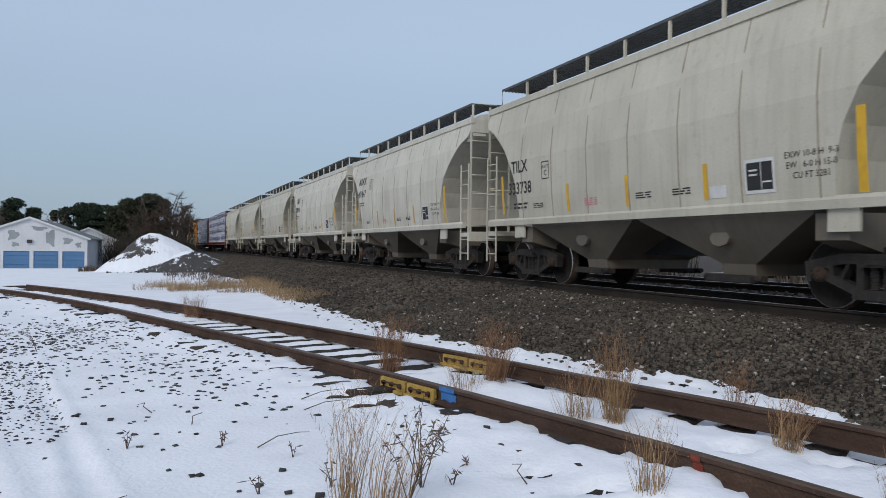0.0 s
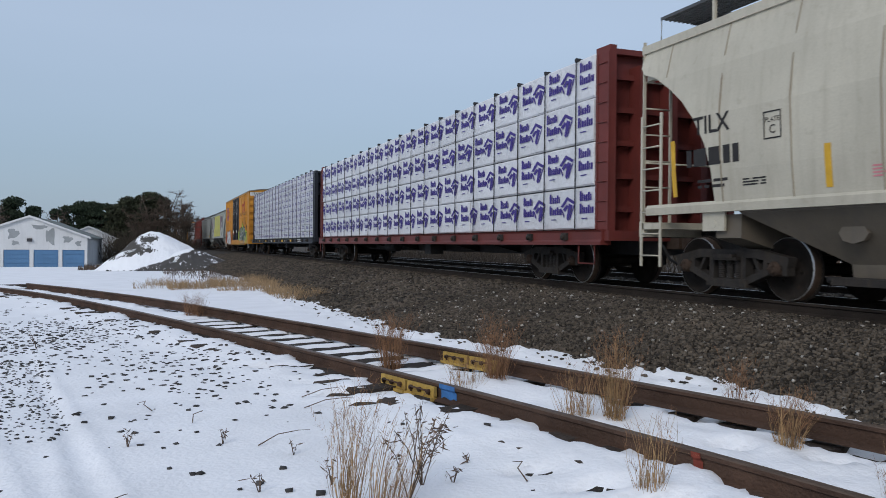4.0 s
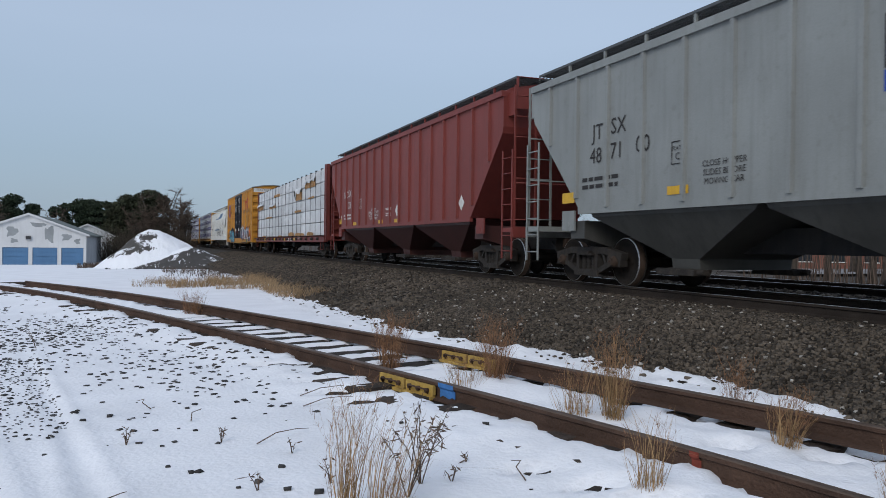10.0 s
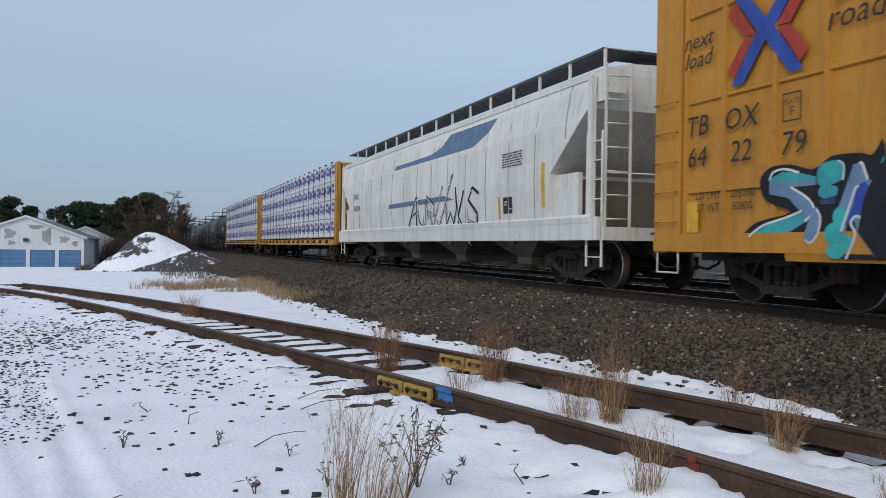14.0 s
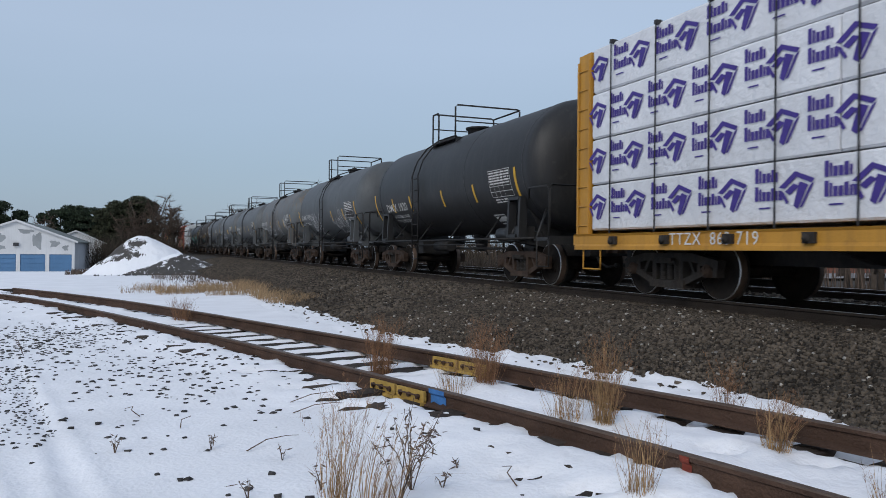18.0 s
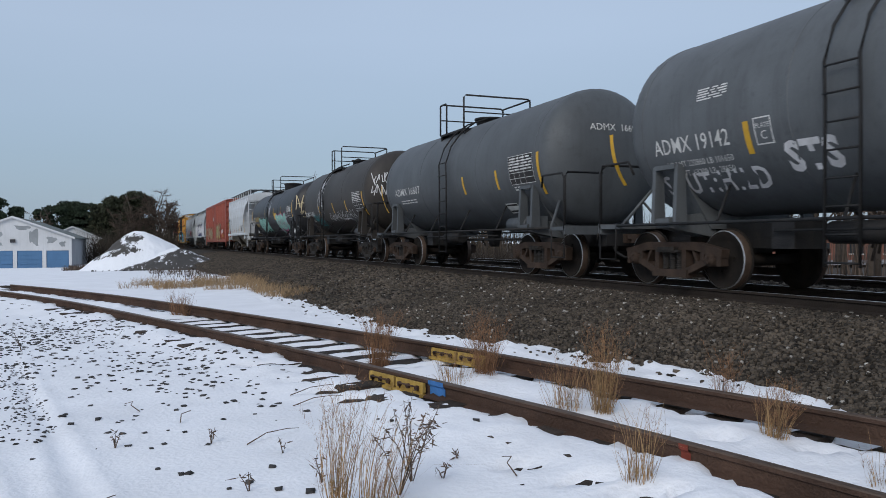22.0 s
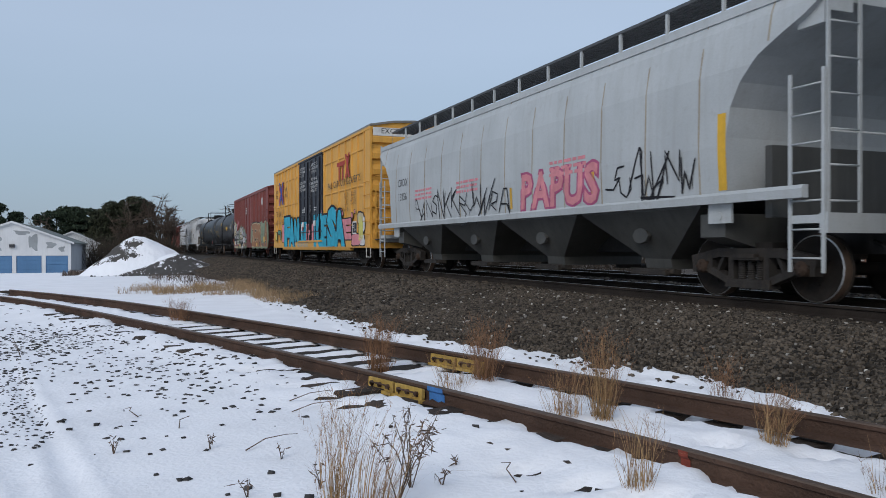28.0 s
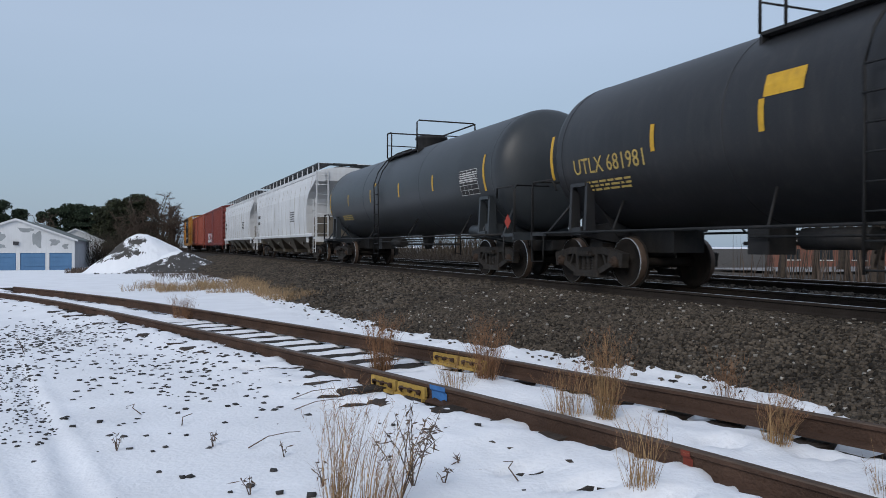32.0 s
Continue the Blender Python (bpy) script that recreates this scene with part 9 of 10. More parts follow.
art.fill("white", (2.9, 0.74), (2.78, 1.05), (2.71, 0.74))
art.fill("white", (2.69, 0.74), (2.65, 0.85), (2.33, 0.81), (2.31, 0.74))
art.line("black", 0.06, (4.65, 1.52), (3.67, 1.35), (3.11, 1.44), (2.67, 1.43), (2.58, 1.17))
art.line("black", 0.05, (4.45, 1.57), (4.25, 2.02), (3.97, 2.23), (3.46, 2.23))
art.curve("black", (3.91, 2.06), (3.97, 1.93), (4.13, 1.86), (4.31, 1.91), (4.43, 2.04), (4.43, 2.2), (4.31, 2.3), (4.13, 2.31), (3.97, 2.21))
art.curve("white", (3.97, 2.07), (4.02, 1.96), (4.14, 1.91), (4.28, 1.94), (4.37, 2.05), (4.37, 2.17), (4.28, 2.26), (4.14, 2.27), (4.02, 2.19))
art.curve("black", (4.02, 2.07), (4.06, 2), (4.14, 1.96), (4.23, 1.99), (4.3, 2.06), (4.3, 2.15), (4.23, 2.21), (4.14, 2.21), (4.06, 2.16))
art.curve("white", (4.06, 2.09), (4.08, 2.03), (4.15, 2), (4.21, 2.02), (4.26, 2.08), (4.26, 2.14), (4.21, 2.18), (4.15, 2.19), (4.08, 2.15))
art.curve("sage", (4.1, 2.1), (4.12, 2.06), (4.16, 2.06), (4.2, 2.09), (4.2, 2.13), (4.16, 2.15), (4.12, 2.14))
art.curve("black", (2.76, 1.95), (2.8, 1.79), (2.93, 1.69), (3.11, 1.66), (3.29, 1.72), (3.43, 1.85), (3.49, 2.03), (3.43, 2.19), (3.29, 2.3), (3.11, 2.31), (2.93, 2.25), (2.8, 2.11))
art.curve("white", (2.81, 1.96), (2.85, 1.82), (2.96, 1.73), (3.11, 1.7), (3.27, 1.76), (3.38, 1.87), (3.43, 2.03), (3.39, 2.17), (3.27, 2.27), (3.11, 2.28), (2.96, 2.23), (2.85, 2.11))
art.curve("black", (3.05, 2.09), (2.95, 2.14), (2.93, 2.03), (3.07, 1.92), (3.15, 1.98))
art.curve("grey", (3.17, 1.9), (3.11, 2), (3.02, 1.89), (3.11, 1.8))
art.curve("black", (2.87, 1.77), (2.68, 1.89), (2.44, 1.76), (2.5, 1.52), (2.68, 1.48), (2.82, 1.58))
art.curve("white", (2.81, 1.76), (2.67, 1.85), (2.5, 1.74), (2.56, 1.55), (2.7, 1.53))
art.curve("grey", (2.55, 1.67), (2.58, 1.59), (2.65, 1.58), (2.7, 1.64), (2.7, 1.72), (2.65, 1.77), (2.58, 1.74))
art.curve("black", (4.18, 1.53), (4.09, 1.72), (3.96, 1.8), (3.42, 1.77), (3.33, 1.58), (3.45, 1.45), (3.77, 1.51))
art.curve("cream", (4.1, 1.57), (4.04, 1.69), (3.94, 1.75), (3.46, 1.73), (3.38, 1.58), (3.47, 1.5), (3.77, 1.55))
art.curve("white", (4.07, 1.59), (4.01, 1.68), (3.95, 1.74), (3.89, 1.64), (3.91, 1.58))
art.curve("white", (3.64, 1.59), (3.55, 1.72), (3.44, 1.69), (3.41, 1.57), (3.51, 1.51))
art.curve("black", (3.46, 1.58), (3.48, 1.56), (3.53, 1.56), (3.57, 1.58), (3.57, 1.6), (3.53, 1.61), (3.48, 1.6))
art.line("black", 0.16, (2.35, 1.74), (1.69, 1.72))
art.fill("grey", (2.35, 1.94), (1.69, 1.9), (1.69, 1.54), (2.35, 1.54))
art.line("black", 0.05, (2.35, 1.94), (2.35, 1.54), (1.69, 1.54), (1.69, 1.9))
art.curve("black", (2.58, 1.22), (2.46, 1.5), (2.04, 1.63), (1.66, 1.5), (1.54, 1.36), (1.61, 1.18), (1.7, 1.16), (1.65, 0.89), (1.85, 0.72), (2.17, 0.72), (2.39, 0.82))
art.curve("white", (2.53, 1.21), (2.43, 1.47), (2.04, 1.56), (1.7, 1.47), (1.58, 1.35), (1.64, 1.22), (1.75, 1.2), (1.7, 0.91), (1.87, 0.77), (2.13, 0.77), (2.33, 0.85), (2.37, 1.05))
art.curve("brown", (2.03, 1.29), (2.06, 1.22), (2.12, 1.2), (2.19, 1.23), (2.21, 1.3), (2.19, 1.37), (2.12, 1.39), (2.06, 1.36))
art.curve("black", (1.75, 1.37), (1.76, 1.31), (1.8, 1.29), (1.84, 1.31), (1.86, 1.37), (1.85, 1.43), (1.8, 1.45), (1.76, 1.42))
art.fill("black", (2, 1.25), (1.95, 1.4), (1.89, 1.26))
art.curve("brown", (2.18, 1.13), (2.21, 1.08), (2.28, 1.06), (2.33, 1.1), (2.33, 1.17), (2.28, 1.2), (2.21, 1.19))
art.line("black", 0.04, (2.18, 1.08), (2.04, 1.15), (1.79, 1.17), (1.69, 1.14))
art.line("black", 0.03, (2.12, 1.16), (2.14, 0.79))
art.line("black", 0.03, (2.03, 1.16), (2.05, 0.79))
art.line("black", 0.03, (1.95, 1.16), (1.96, 0.79))
art.line("black", 0.03, (1.86, 1.16), (1.88, 0.79))
art.line("black", 0.03, (1.79, 1.17), (1.8, 0.79))
art.line("black", 0.03, (1.72, 1.17), (1.74, 0.79))
art.fill("sage", (1.2, 0.74), (1.2, 1.79), (0.81, 1.81), (0.76, 0.74))
art.curve("black", (1.2, 1.54), (1.08, 1.77), (0.87, 1.76), (0.81, 1.51))
art.curve("silver", (1.14, 1.62), (1.05, 1.73), (0.88, 1.73), (0.85, 1.55))
art.line("red", 0.1, (1.15, 1.54), (0.84, 1.53))
art.curve("white", (1.13, 1.48), (0.88, 1.46), (0.89, 1.32), (1.15, 1.32))
art.line("white", 0.08, (0.8, 1.74), (0.8, 1.32))
art.line("black", 0.06, (1.24, 1.28), (1.15, 1.53), (1.02, 1.74))
art.curve("black", (2.77, 2.14), (2.78, 2.11), (2.8, 2.1), (2.83, 2.13), (2.83, 2.16), (2.8, 2.18), (2.78, 2.17))
art.curve("black", (2.64, 2.18), (2.65, 2.15), (2.67, 2.15), (2.69, 2.17), (2.69, 2.2), (2.67, 2.22), (2.65, 2.21))
art.curve("black", (2.55, 2.06), (2.56, 2.03), (2.59, 2.03), (2.61, 2.05), (2.61, 2.08), (2.59, 2.1), (2.56, 2.09))
art.curve("black", (2.67, 1.98), (2.68, 1.95), (2.7, 1.94), (2.72, 1.97), (2.72, 2), (2.7, 2.02), (2.68, 2.01))
art.curve("black", (1.89, 2.08), (1.9, 2.06), (1.92, 2.05), (1.94, 2.07), (1.94, 2.1), (1.92, 2.12), (1.9, 2.11))
art.curve("black", (2.04, 1.98), (2.05, 1.95), (2.07, 1.95), (2.09, 1.97), (2.09, 2), (2.07, 2.01), (2.05, 2.01))
art.curve("black", (5.04, 0.89), (5.07, 0.81), (5.15, 0.79), (5.21, 0.84), (5.21, 0.94), (5.15, 1), (5.07, 0.97))
art.curve("black", (5.53, 1.29), (5.55, 1.24), (5.61, 1.22), (5.65, 1.26), (5.65, 1.33), (5.61, 1.37), (5.55, 1.35))
art.curve("black", (4.54, 1.23), (4.57, 1.15), (4.63, 1.13), (4.68, 1.19), (4.68, 1.28), (4.63, 1.34), (4.57, 1.31))
art.done()
for y, z, w, h, char in ((-2.30, 1.64, 1.1, 1.40, "Z"), (-3.20, 1.64, 1.3, 1.45, "E"), (-4.13, 1.62, 0.95, 1.38, "B"), (-5.06, 1.60, 1.30, 1.40, "R"), (-7.40, 1.64, 1.2, 1.45, "A")):
    big_letter(car, surf, y, z, w, h, char, SPRAY["brown"], SPRAY["cream"], SPRAY["black"], 0.05, 0.010 + 0.0013 * (abs(int(y * 10)) % 5), 0.07)
for y, z in ((-5.75, 1.5), (-6.15, 1.9), (-6.2, 1.3), (-7.95, 1.8)):
    for k in range(4):
        v, f = fan(blob(random.Random(int(-y * 20) + k), 0.10, 0.10, 10, 0.05))
        g = Geo()
        stick(g, v, f, surf, y + 0.1 * (k % 2), z + 0.22 * (k - 1.5), 0.008)
        part("graffiti_spot", g, SPRAY["green"], car, fix=False)


tag(car, surf, 5.55, 2.62, 1.2, 0.65, SPRAY["pink"], 3, 92, 0.07, 3, tail=False)
rects(car, surf, [(5.80, 1.715, 0.92, 0.68), (5.01, 1.725, 0.62, 0.66)], SPRAY["black"], "number_panel", 0.047)
for y, z, text, size in ((5.80, 1.80, "B N", 0.40), (5.01, 1.82, "S F", 0.40), (5.80, 1.44, "714", 0.42), (5.01, 1.46, "350", 0.42), (5.80, 1.20, "LD LMT", 0.16), (5.01, 1.22, "182100", 0.17), (5.80, 1.02, "LT WT", 0.16), (5.01, 1.04, "60900", 0.17)):
    words(car, surf, y, z, text, size, M_WHITE, "car_number", lift=0.050, fat=0.008)
rects(car, surf, [(7.42, 1.16, 0.36, 0.18), (4.18, 0.99, 0.55, 0.13), (1.99, 0.97, 0.44, 0.13), (-7.0, 1.3, 0.5, 0.3), (-4.0, 1.0, 0.5, 0.16)], M_YELLOW, "reflective_strip", 0.048)
v, f = fan([(0.26 * math.cos(a), 0.26 * math.sin(a)) for a in [2 * math.pi * k / 20 for k in range(20)]])
g = Geo()
stick(g, v, f, surf, -5.96, 3.66, 0.004)
part("round_emblem", g, M_WHITE, car, fix=False)
rects(car, surf, [(-5.96, 3.66, 0.26, 0.06)], P_MAROON, "round_emblem", 0.006)
rects(car, surf, [(-5.96, 3.66, 0.06, 0.26)], P_MAROON, "round_emblem", 0.008)
bars_of_text(car, lambda z: 1.66, 0.6, 3.5, 0.7, 4, 0.06, M_WHITE, seed=5)

car, surf = long_tank(271.19, 8.65, "black tank car with yellow lettering and white tags", P_BLACKCAR, "681981", 10)
tag(car, surf, -3.6, 1.85, 2.4, 0.45, SPRAY["grey"], 7, 101, 0.025)
long_tank(289.23, 9.5, "satin black tank car with yellow strips", P_TANKBLUE, "", 11)
for place, half in ((309.0, 9.6), (328.3, 9.5)):
    car, surf = hopper_car(place, half, "clean white covered hopper car", P_CLEANWHITE, P_UNDER, "long", "dark", 4, 4.15, 1.36)
    bars_of_text(car, surf, 7.0, 2.6, 0.9, 2, 0.2, M_DARKLET, seed=3)
    bars_of_text(car, surf, -4.2, 2.5, 1.2, 5, 0.06, M_DARKLET, seed=5)
car, surf = box_car(348.2, 10.3, 9.4, "maroon ribbed boxcar with white graffiti", P_RED, P_RED, P_RED, (-1.5, 1.5), "rib", 4.42)
mural(car, surf, 3.0, 1.6, 5.0, 1.1, 6, [SPRAY["pink"], SPRAY["white"]], SPRAY["black"], None, 111)
car, surf = box_car(369.0, 10.4, 9.4, "plain brick-red ribbed boxcar with a sliding door", P_BRICK, P_BRICK, P_BRICK, (-1.5, 1.5), "rib", 4.42)
car, surf = yellow_boxcar(390.0, 10.5, "", "", "yellow high-cube boxcar with dark plug doors")


# ---- the heap of gravel ----
def mixed(name, a, b, scale, lo, hi, rough=0.9, bump=0.4):
    """Two colours in patches with a broken edge: snow caught on stones."""
    m = bpy.data.materials.new(name)
    m.use_nodes = True
    n, l = m.node_tree.nodes, m.node_tree.links
    bs = n["Principled BSDF"]
    bs.inputs["Roughness"].default_value = rough
    tc = n.new("ShaderNodeTexCoord")
    facs = []
    for s, d in ((scale, 3), (scale * 9, 6)):
        t = n.new("ShaderNodeTexNoise")
        t.inputs["Scale"].default_value, t.inputs["Detail"].default_value = s, d
        l.new(tc.outputs["Object"], t.inputs["Vector"])
        facs.append(t.outputs["Fac"])
    k = n.new("ShaderNodeMath")
    k.operation = "MULTIPLY_ADD"
    k.inputs[1].default_value = 0.45
    l.new(facs[1], k.inputs[0])
    l.new(facs[0], k.inputs[2])
    r = n.new("ShaderNodeMapRange")
    r.inputs["From Min"].default_value, r.inputs["From Max"].default_value = lo, hi
    l.new(k.outputs[0], r.inputs["Value"])
    x = n.new("ShaderNodeMix")
    x.data_type = "RGBA"
    l.new(r.outputs["Result"], x.inputs["Factor"])
    x.inputs[6].default_value, x.inputs[7].default_value = (*a, 1), (*b, 1)
    l.new(x.outputs[2], bs.inputs["Base Color"])
    bp = n.new("ShaderNodeBump")
    bp.inputs["Strength"].default_value, bp.inputs["Distance"].default_value = bump, 0.08
    l.new(facs[1], bp.inputs["Height"])
    l.new(bp.outputs[0], bs.inputs["Normal"])
    return m


M_HEAP = mixed("dark_gravel", (0.055, 0.052, 0.05), (0.70, 0.72, 0.76), 0.55, 0.84, 0.92)
M_HEAPMIX = mixed("gravel_speckled_with_snow", (0.06, 0.056, 0.052), (0.74, 0.76, 0.80), 1.4, 0.73, 0.79)
M_HEAPSNOW = mixed("snow_on_gravel", (0.07, 0.066, 0.062), (0.78, 0.80, 0.84), 0.9, 0.42, 0.52)


def heap():
    """Two tipped loads run together: a tall one with a snowy crest and a lower dark one before it."""
    xs, ys = stepped((-5.0, 6.4, 0.05)), stepped((53.5, 63.5, 0.09))
    k = len(xs)

    def rise(x, y):
        side = min(1.0, max(0.0, (x + 1.4) / 2.8))
        steep, squash = 0.80 - 0.36 * side, 1.15 + 0.45 * side
        tall = 2.36 - steep * math.sqrt((x - 0.1) ** 2 + ((y - 59.2) * squash) ** 2 + 0.30) + 0.22 * math.exp(-((x - 1.2) / 1.4) ** 2 - ((y - 59.2) / 1.5) ** 2)
        low = 1.22 - 0.60 * math.hypot((x - 2.9) * 0.72, y - 57.3) - 0.10 * math.exp(-((x - 3.1) ** 2 + (y - 57.3) ** 2) / 0.3)
        rough = 0.16 * noise.noise(Vector((x * 0.9, y * 0.9, 3))) + 0.05 * noise.noise(Vector((x * 3, y * 3, 1)))
        return max(tall, low, -1.4) + rough, tall, low

    vs, fs, kinds = [], [], []
    for y in ys:
        for x in xs:
            vs.append((x, y, rise(x, y)[0]))
    for j in range(len(ys) - 1):
        for i in range(k - 1):
            x, y = xs[i] + 0.025, ys[j] + 0.045
            z, tall, low = rise(x, y)
            if z < -1.35:
                continue
            fs.append((j * k + i, j * k + i + 1, (j + 1) * k + i + 1, (j + 1) * k + i))
            wild = 0.45 * noise.noise(Vector((x * 1.4, z * 2.0, 8))) + 0.32 * noise.noise(Vector((x * 4, y * 4, 4))) + 0.30 * noise.noise(Vector((x * 11, y * 11, 2)))
            upper, lower = 0.70 + 0.18 * x, max(-0.72, -0.15 + 0.36 * x)
            if z > upper + wild * 0.35:
                kinds.append(1 if x > 0.5 + wild or tall > 2.0 + wild * 0.3 else 2 if wild > -0.28 else 0)
            elif z > lower + wild * 0.22:
                kinds.append(1)
            else:
                kinds.append(2 if wild > 0.16 else 0)
    g = Geo().add(vs, fs, True)
    g.m = kinds
    return solo("heap", g, [M_HEAP, M_HEAPSNOW, M_HEAPMIX], "heap of dark gravel streaked with snow beside the tracks", "heap", fix=True)


heap()
stones("heap_stones", 70, (-2.5, 6.2, 53.5, 57.0, 1.0), (0.05, 0.16), lambda x, y: land_z(x, y), M_GRIT, "loose dark gravel at the foot of the heap", 17, 0.3)

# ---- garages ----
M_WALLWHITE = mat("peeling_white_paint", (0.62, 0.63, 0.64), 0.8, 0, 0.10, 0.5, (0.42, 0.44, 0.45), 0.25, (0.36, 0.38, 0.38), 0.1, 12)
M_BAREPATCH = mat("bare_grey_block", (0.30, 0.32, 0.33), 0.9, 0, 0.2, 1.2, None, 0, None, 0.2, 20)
M_WALLGREY = mat("grey_wall", (0.34, 0.36, 0.38), 0.8, 0, 0.10, 0.5, None, 0.2, None, 0.1, 12)
M_BLUEDOOR = mat("blue_garage_door", (0.09, 0.20, 0.36), 0.6, 0, 0.10, 0.6, None, 0.2, (0.06, 0.12, 0.2), 0.05, 20)
M_ROOFG = mat("grey_green_roof", (0.16, 0.18, 0.17), 0.9, 0, 0.2, 0.6, None, 0.2, None, 0.2, 12)
M_LAMPBOX = mat("dark_lamp_box", (0.05, 0.05, 0.055), 0.6)


def garage(x0, x1, y0, y1, base, eave, ridge, doors, label, lamp_at=None):
    ob = thing("garage", label, "garage", "garages")
    mid = (x0 + x1) / 2
    slope = lambda x: ridge - (ridge - eave) * abs(x - mid) / ((x1 - x0) / 2)
    # front wall: piers between the doors and the gable above them, so that the doors stand in real openings
    top = base + doors[0][2] if doors else eave - 0.6
    edges = [x0] + [v for a, b, _ in doors for v in (a, b)] + [x1]
    for a, b in zip(edges[0::2], edges[1::2]):
        part("front_pier", Geo().box(a, b, y0, y0 + 0.25, base - 0.4, top), M_WALLWHITE, ob)
    g = Geo().prism([(x0, top), (x1, top), (x1, eave), (mid, ridge), (x0, eave)], y0, y0 + 0.25, "y")
    part("gable", g, M_WALLWHITE, ob)
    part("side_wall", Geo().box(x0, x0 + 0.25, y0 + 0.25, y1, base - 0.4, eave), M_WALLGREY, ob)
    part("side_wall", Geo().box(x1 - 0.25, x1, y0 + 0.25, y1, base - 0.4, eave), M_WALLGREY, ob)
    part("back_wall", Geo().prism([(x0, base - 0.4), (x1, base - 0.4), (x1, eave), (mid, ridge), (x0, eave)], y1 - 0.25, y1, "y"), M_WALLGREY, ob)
    for s, xe in ((-1, x0), (1, x1)):
        g = Geo().add([(mid, y0 - 0.2, ridge + 0.03), (mid, y1 + 0.2, ridge + 0.03), (xe + s * 0.3, y1 + 0.2, eave - 0.12), (xe + s * 0.3, y0 - 0.2, eave - 0.12),
                       (mid, y0 - 0.2, ridge + 0.16), (mid, y1 + 0.2, ridge + 0.16), (xe + s * 0.3, y1 + 0.2, eave + 0.0), (xe + s * 0.3, y0 - 0.2, eave + 0.0)],
                      [(0, 1, 2, 3), (4, 5, 6, 7), (0, 3, 7, 4), (1, 2, 6, 5), (2, 3, 7, 6), (0, 1, 5, 4)])
        part("roof", g, M_ROOFG, ob)
        part("barge_board", Geo().add([(mid, y0 - 0.24, ridge - 0.02), (xe + s * 0.3, y0 - 0.24, eave - 0.18), (xe + s * 0.3, y0 - 0.24, eave + 0.02), (mid, y0 - 0.24, ridge + 0.18),
                                       (mid, y0 - 0.2, ridge - 0.02), (xe + s * 0.3, y0 - 0.2, eave - 0.18), (xe + s * 0.3, y0 - 0.2, eave + 0.02), (mid, y0 - 0.2, ridge + 0.18)],
                                      [(0, 1, 2, 3), (4, 5, 6, 7), (0, 1, 5, 4), (2, 3, 7, 6), (1, 2, 6, 5), (0, 3, 7, 4)]), M_WALLWHITE, ob)
    for a, b, h in doors:
        d = part("garage_door", Geo().box(a, b, y0 + 0.10, y0 + 0.16, base - 0.3, base + h), M_BLUEDOOR, ob)
        for k in range(4):
            z = base + h * (k + 0.5) / 4
            part("door_panel", Geo().box(a + 0.06, b - 0.06, y0 + 0.07, y0 + 0.10, z - h / 8 + 0.03, z + h / 8 - 0.03), M_BLUEDOOR, d)
    if doors:
        r = random.Random(4)
        for x, z, w, h in ((-12.2, 2.2, 0.9, 0.9), (-9.9, 2.9, 1.3, 0.4), (-8.9, 2.0, 0.8, 1.5), (-7.4, 1.7, 0.8, 0.6), (-6.4, 1.3, 0.5, 0.5), (-12.0, 1.3, 0.6, 0.4)):
            v, f = fan(blob(r, w, h, 18, 0.22))
            g = Geo().add([(x + a, y0 - 0.006, min(z + b, slope(x + a) - 0.3)) for a, b in v], f)
            part("peeled_patch", g, M_BAREPATCH, ob, fix=False)
    if lamp_at:
        part("wall_lamp", Geo().box(lamp_at[0] - 0.22, lamp_at[0] + 0.22, y0 - 0.22, y0, lamp_at[1] - 0.16, lamp_at[1] + 0.16), M_LAMPBOX, ob)
    return ob


garage(-15.9, -5.6, 85, 112, -1.15, 1.95, 3.85, ((-15.6, -13.4, 1.80), (-13.0, -10.75, 1.80), (-10.4, -8.2, 1.80), (-7.85, -5.85, 1.80)), "white gabled garage row with peeling paint and blue doors", (-10.75, 1.6))
garage(-11.4, -3.6, 116, 134, -1.3, 1.75, 3.5, (), "plain white gabled shed behind the garage row")

# ---- trees ----
M_BARK = mat("grey_brown_bark", (0.085, 0.068, 0.055), 0.95, 0, 0.3, 3, None, 0, None, 0.4, 20)
M_NEEDLE = mat("dark_evergreen", (0.028, 0.042, 0.024), 0.9, 0, 0.4, 0.4, None, 0, None, 0, 6, per_island=0.45)
M_OLIVE = mat("dull_olive_needles", (0.040, 0.046, 0.026), 0.9, 0, 0.4, 0.4, None, 0, None, 0, 6, per_island=0.45)
M_TWIG = mat("bare_twigs", (0.105, 0.078, 0.062), 0.95, 0, 0.3, 2, None, 0, None, 0, 20, per_island=0.3)


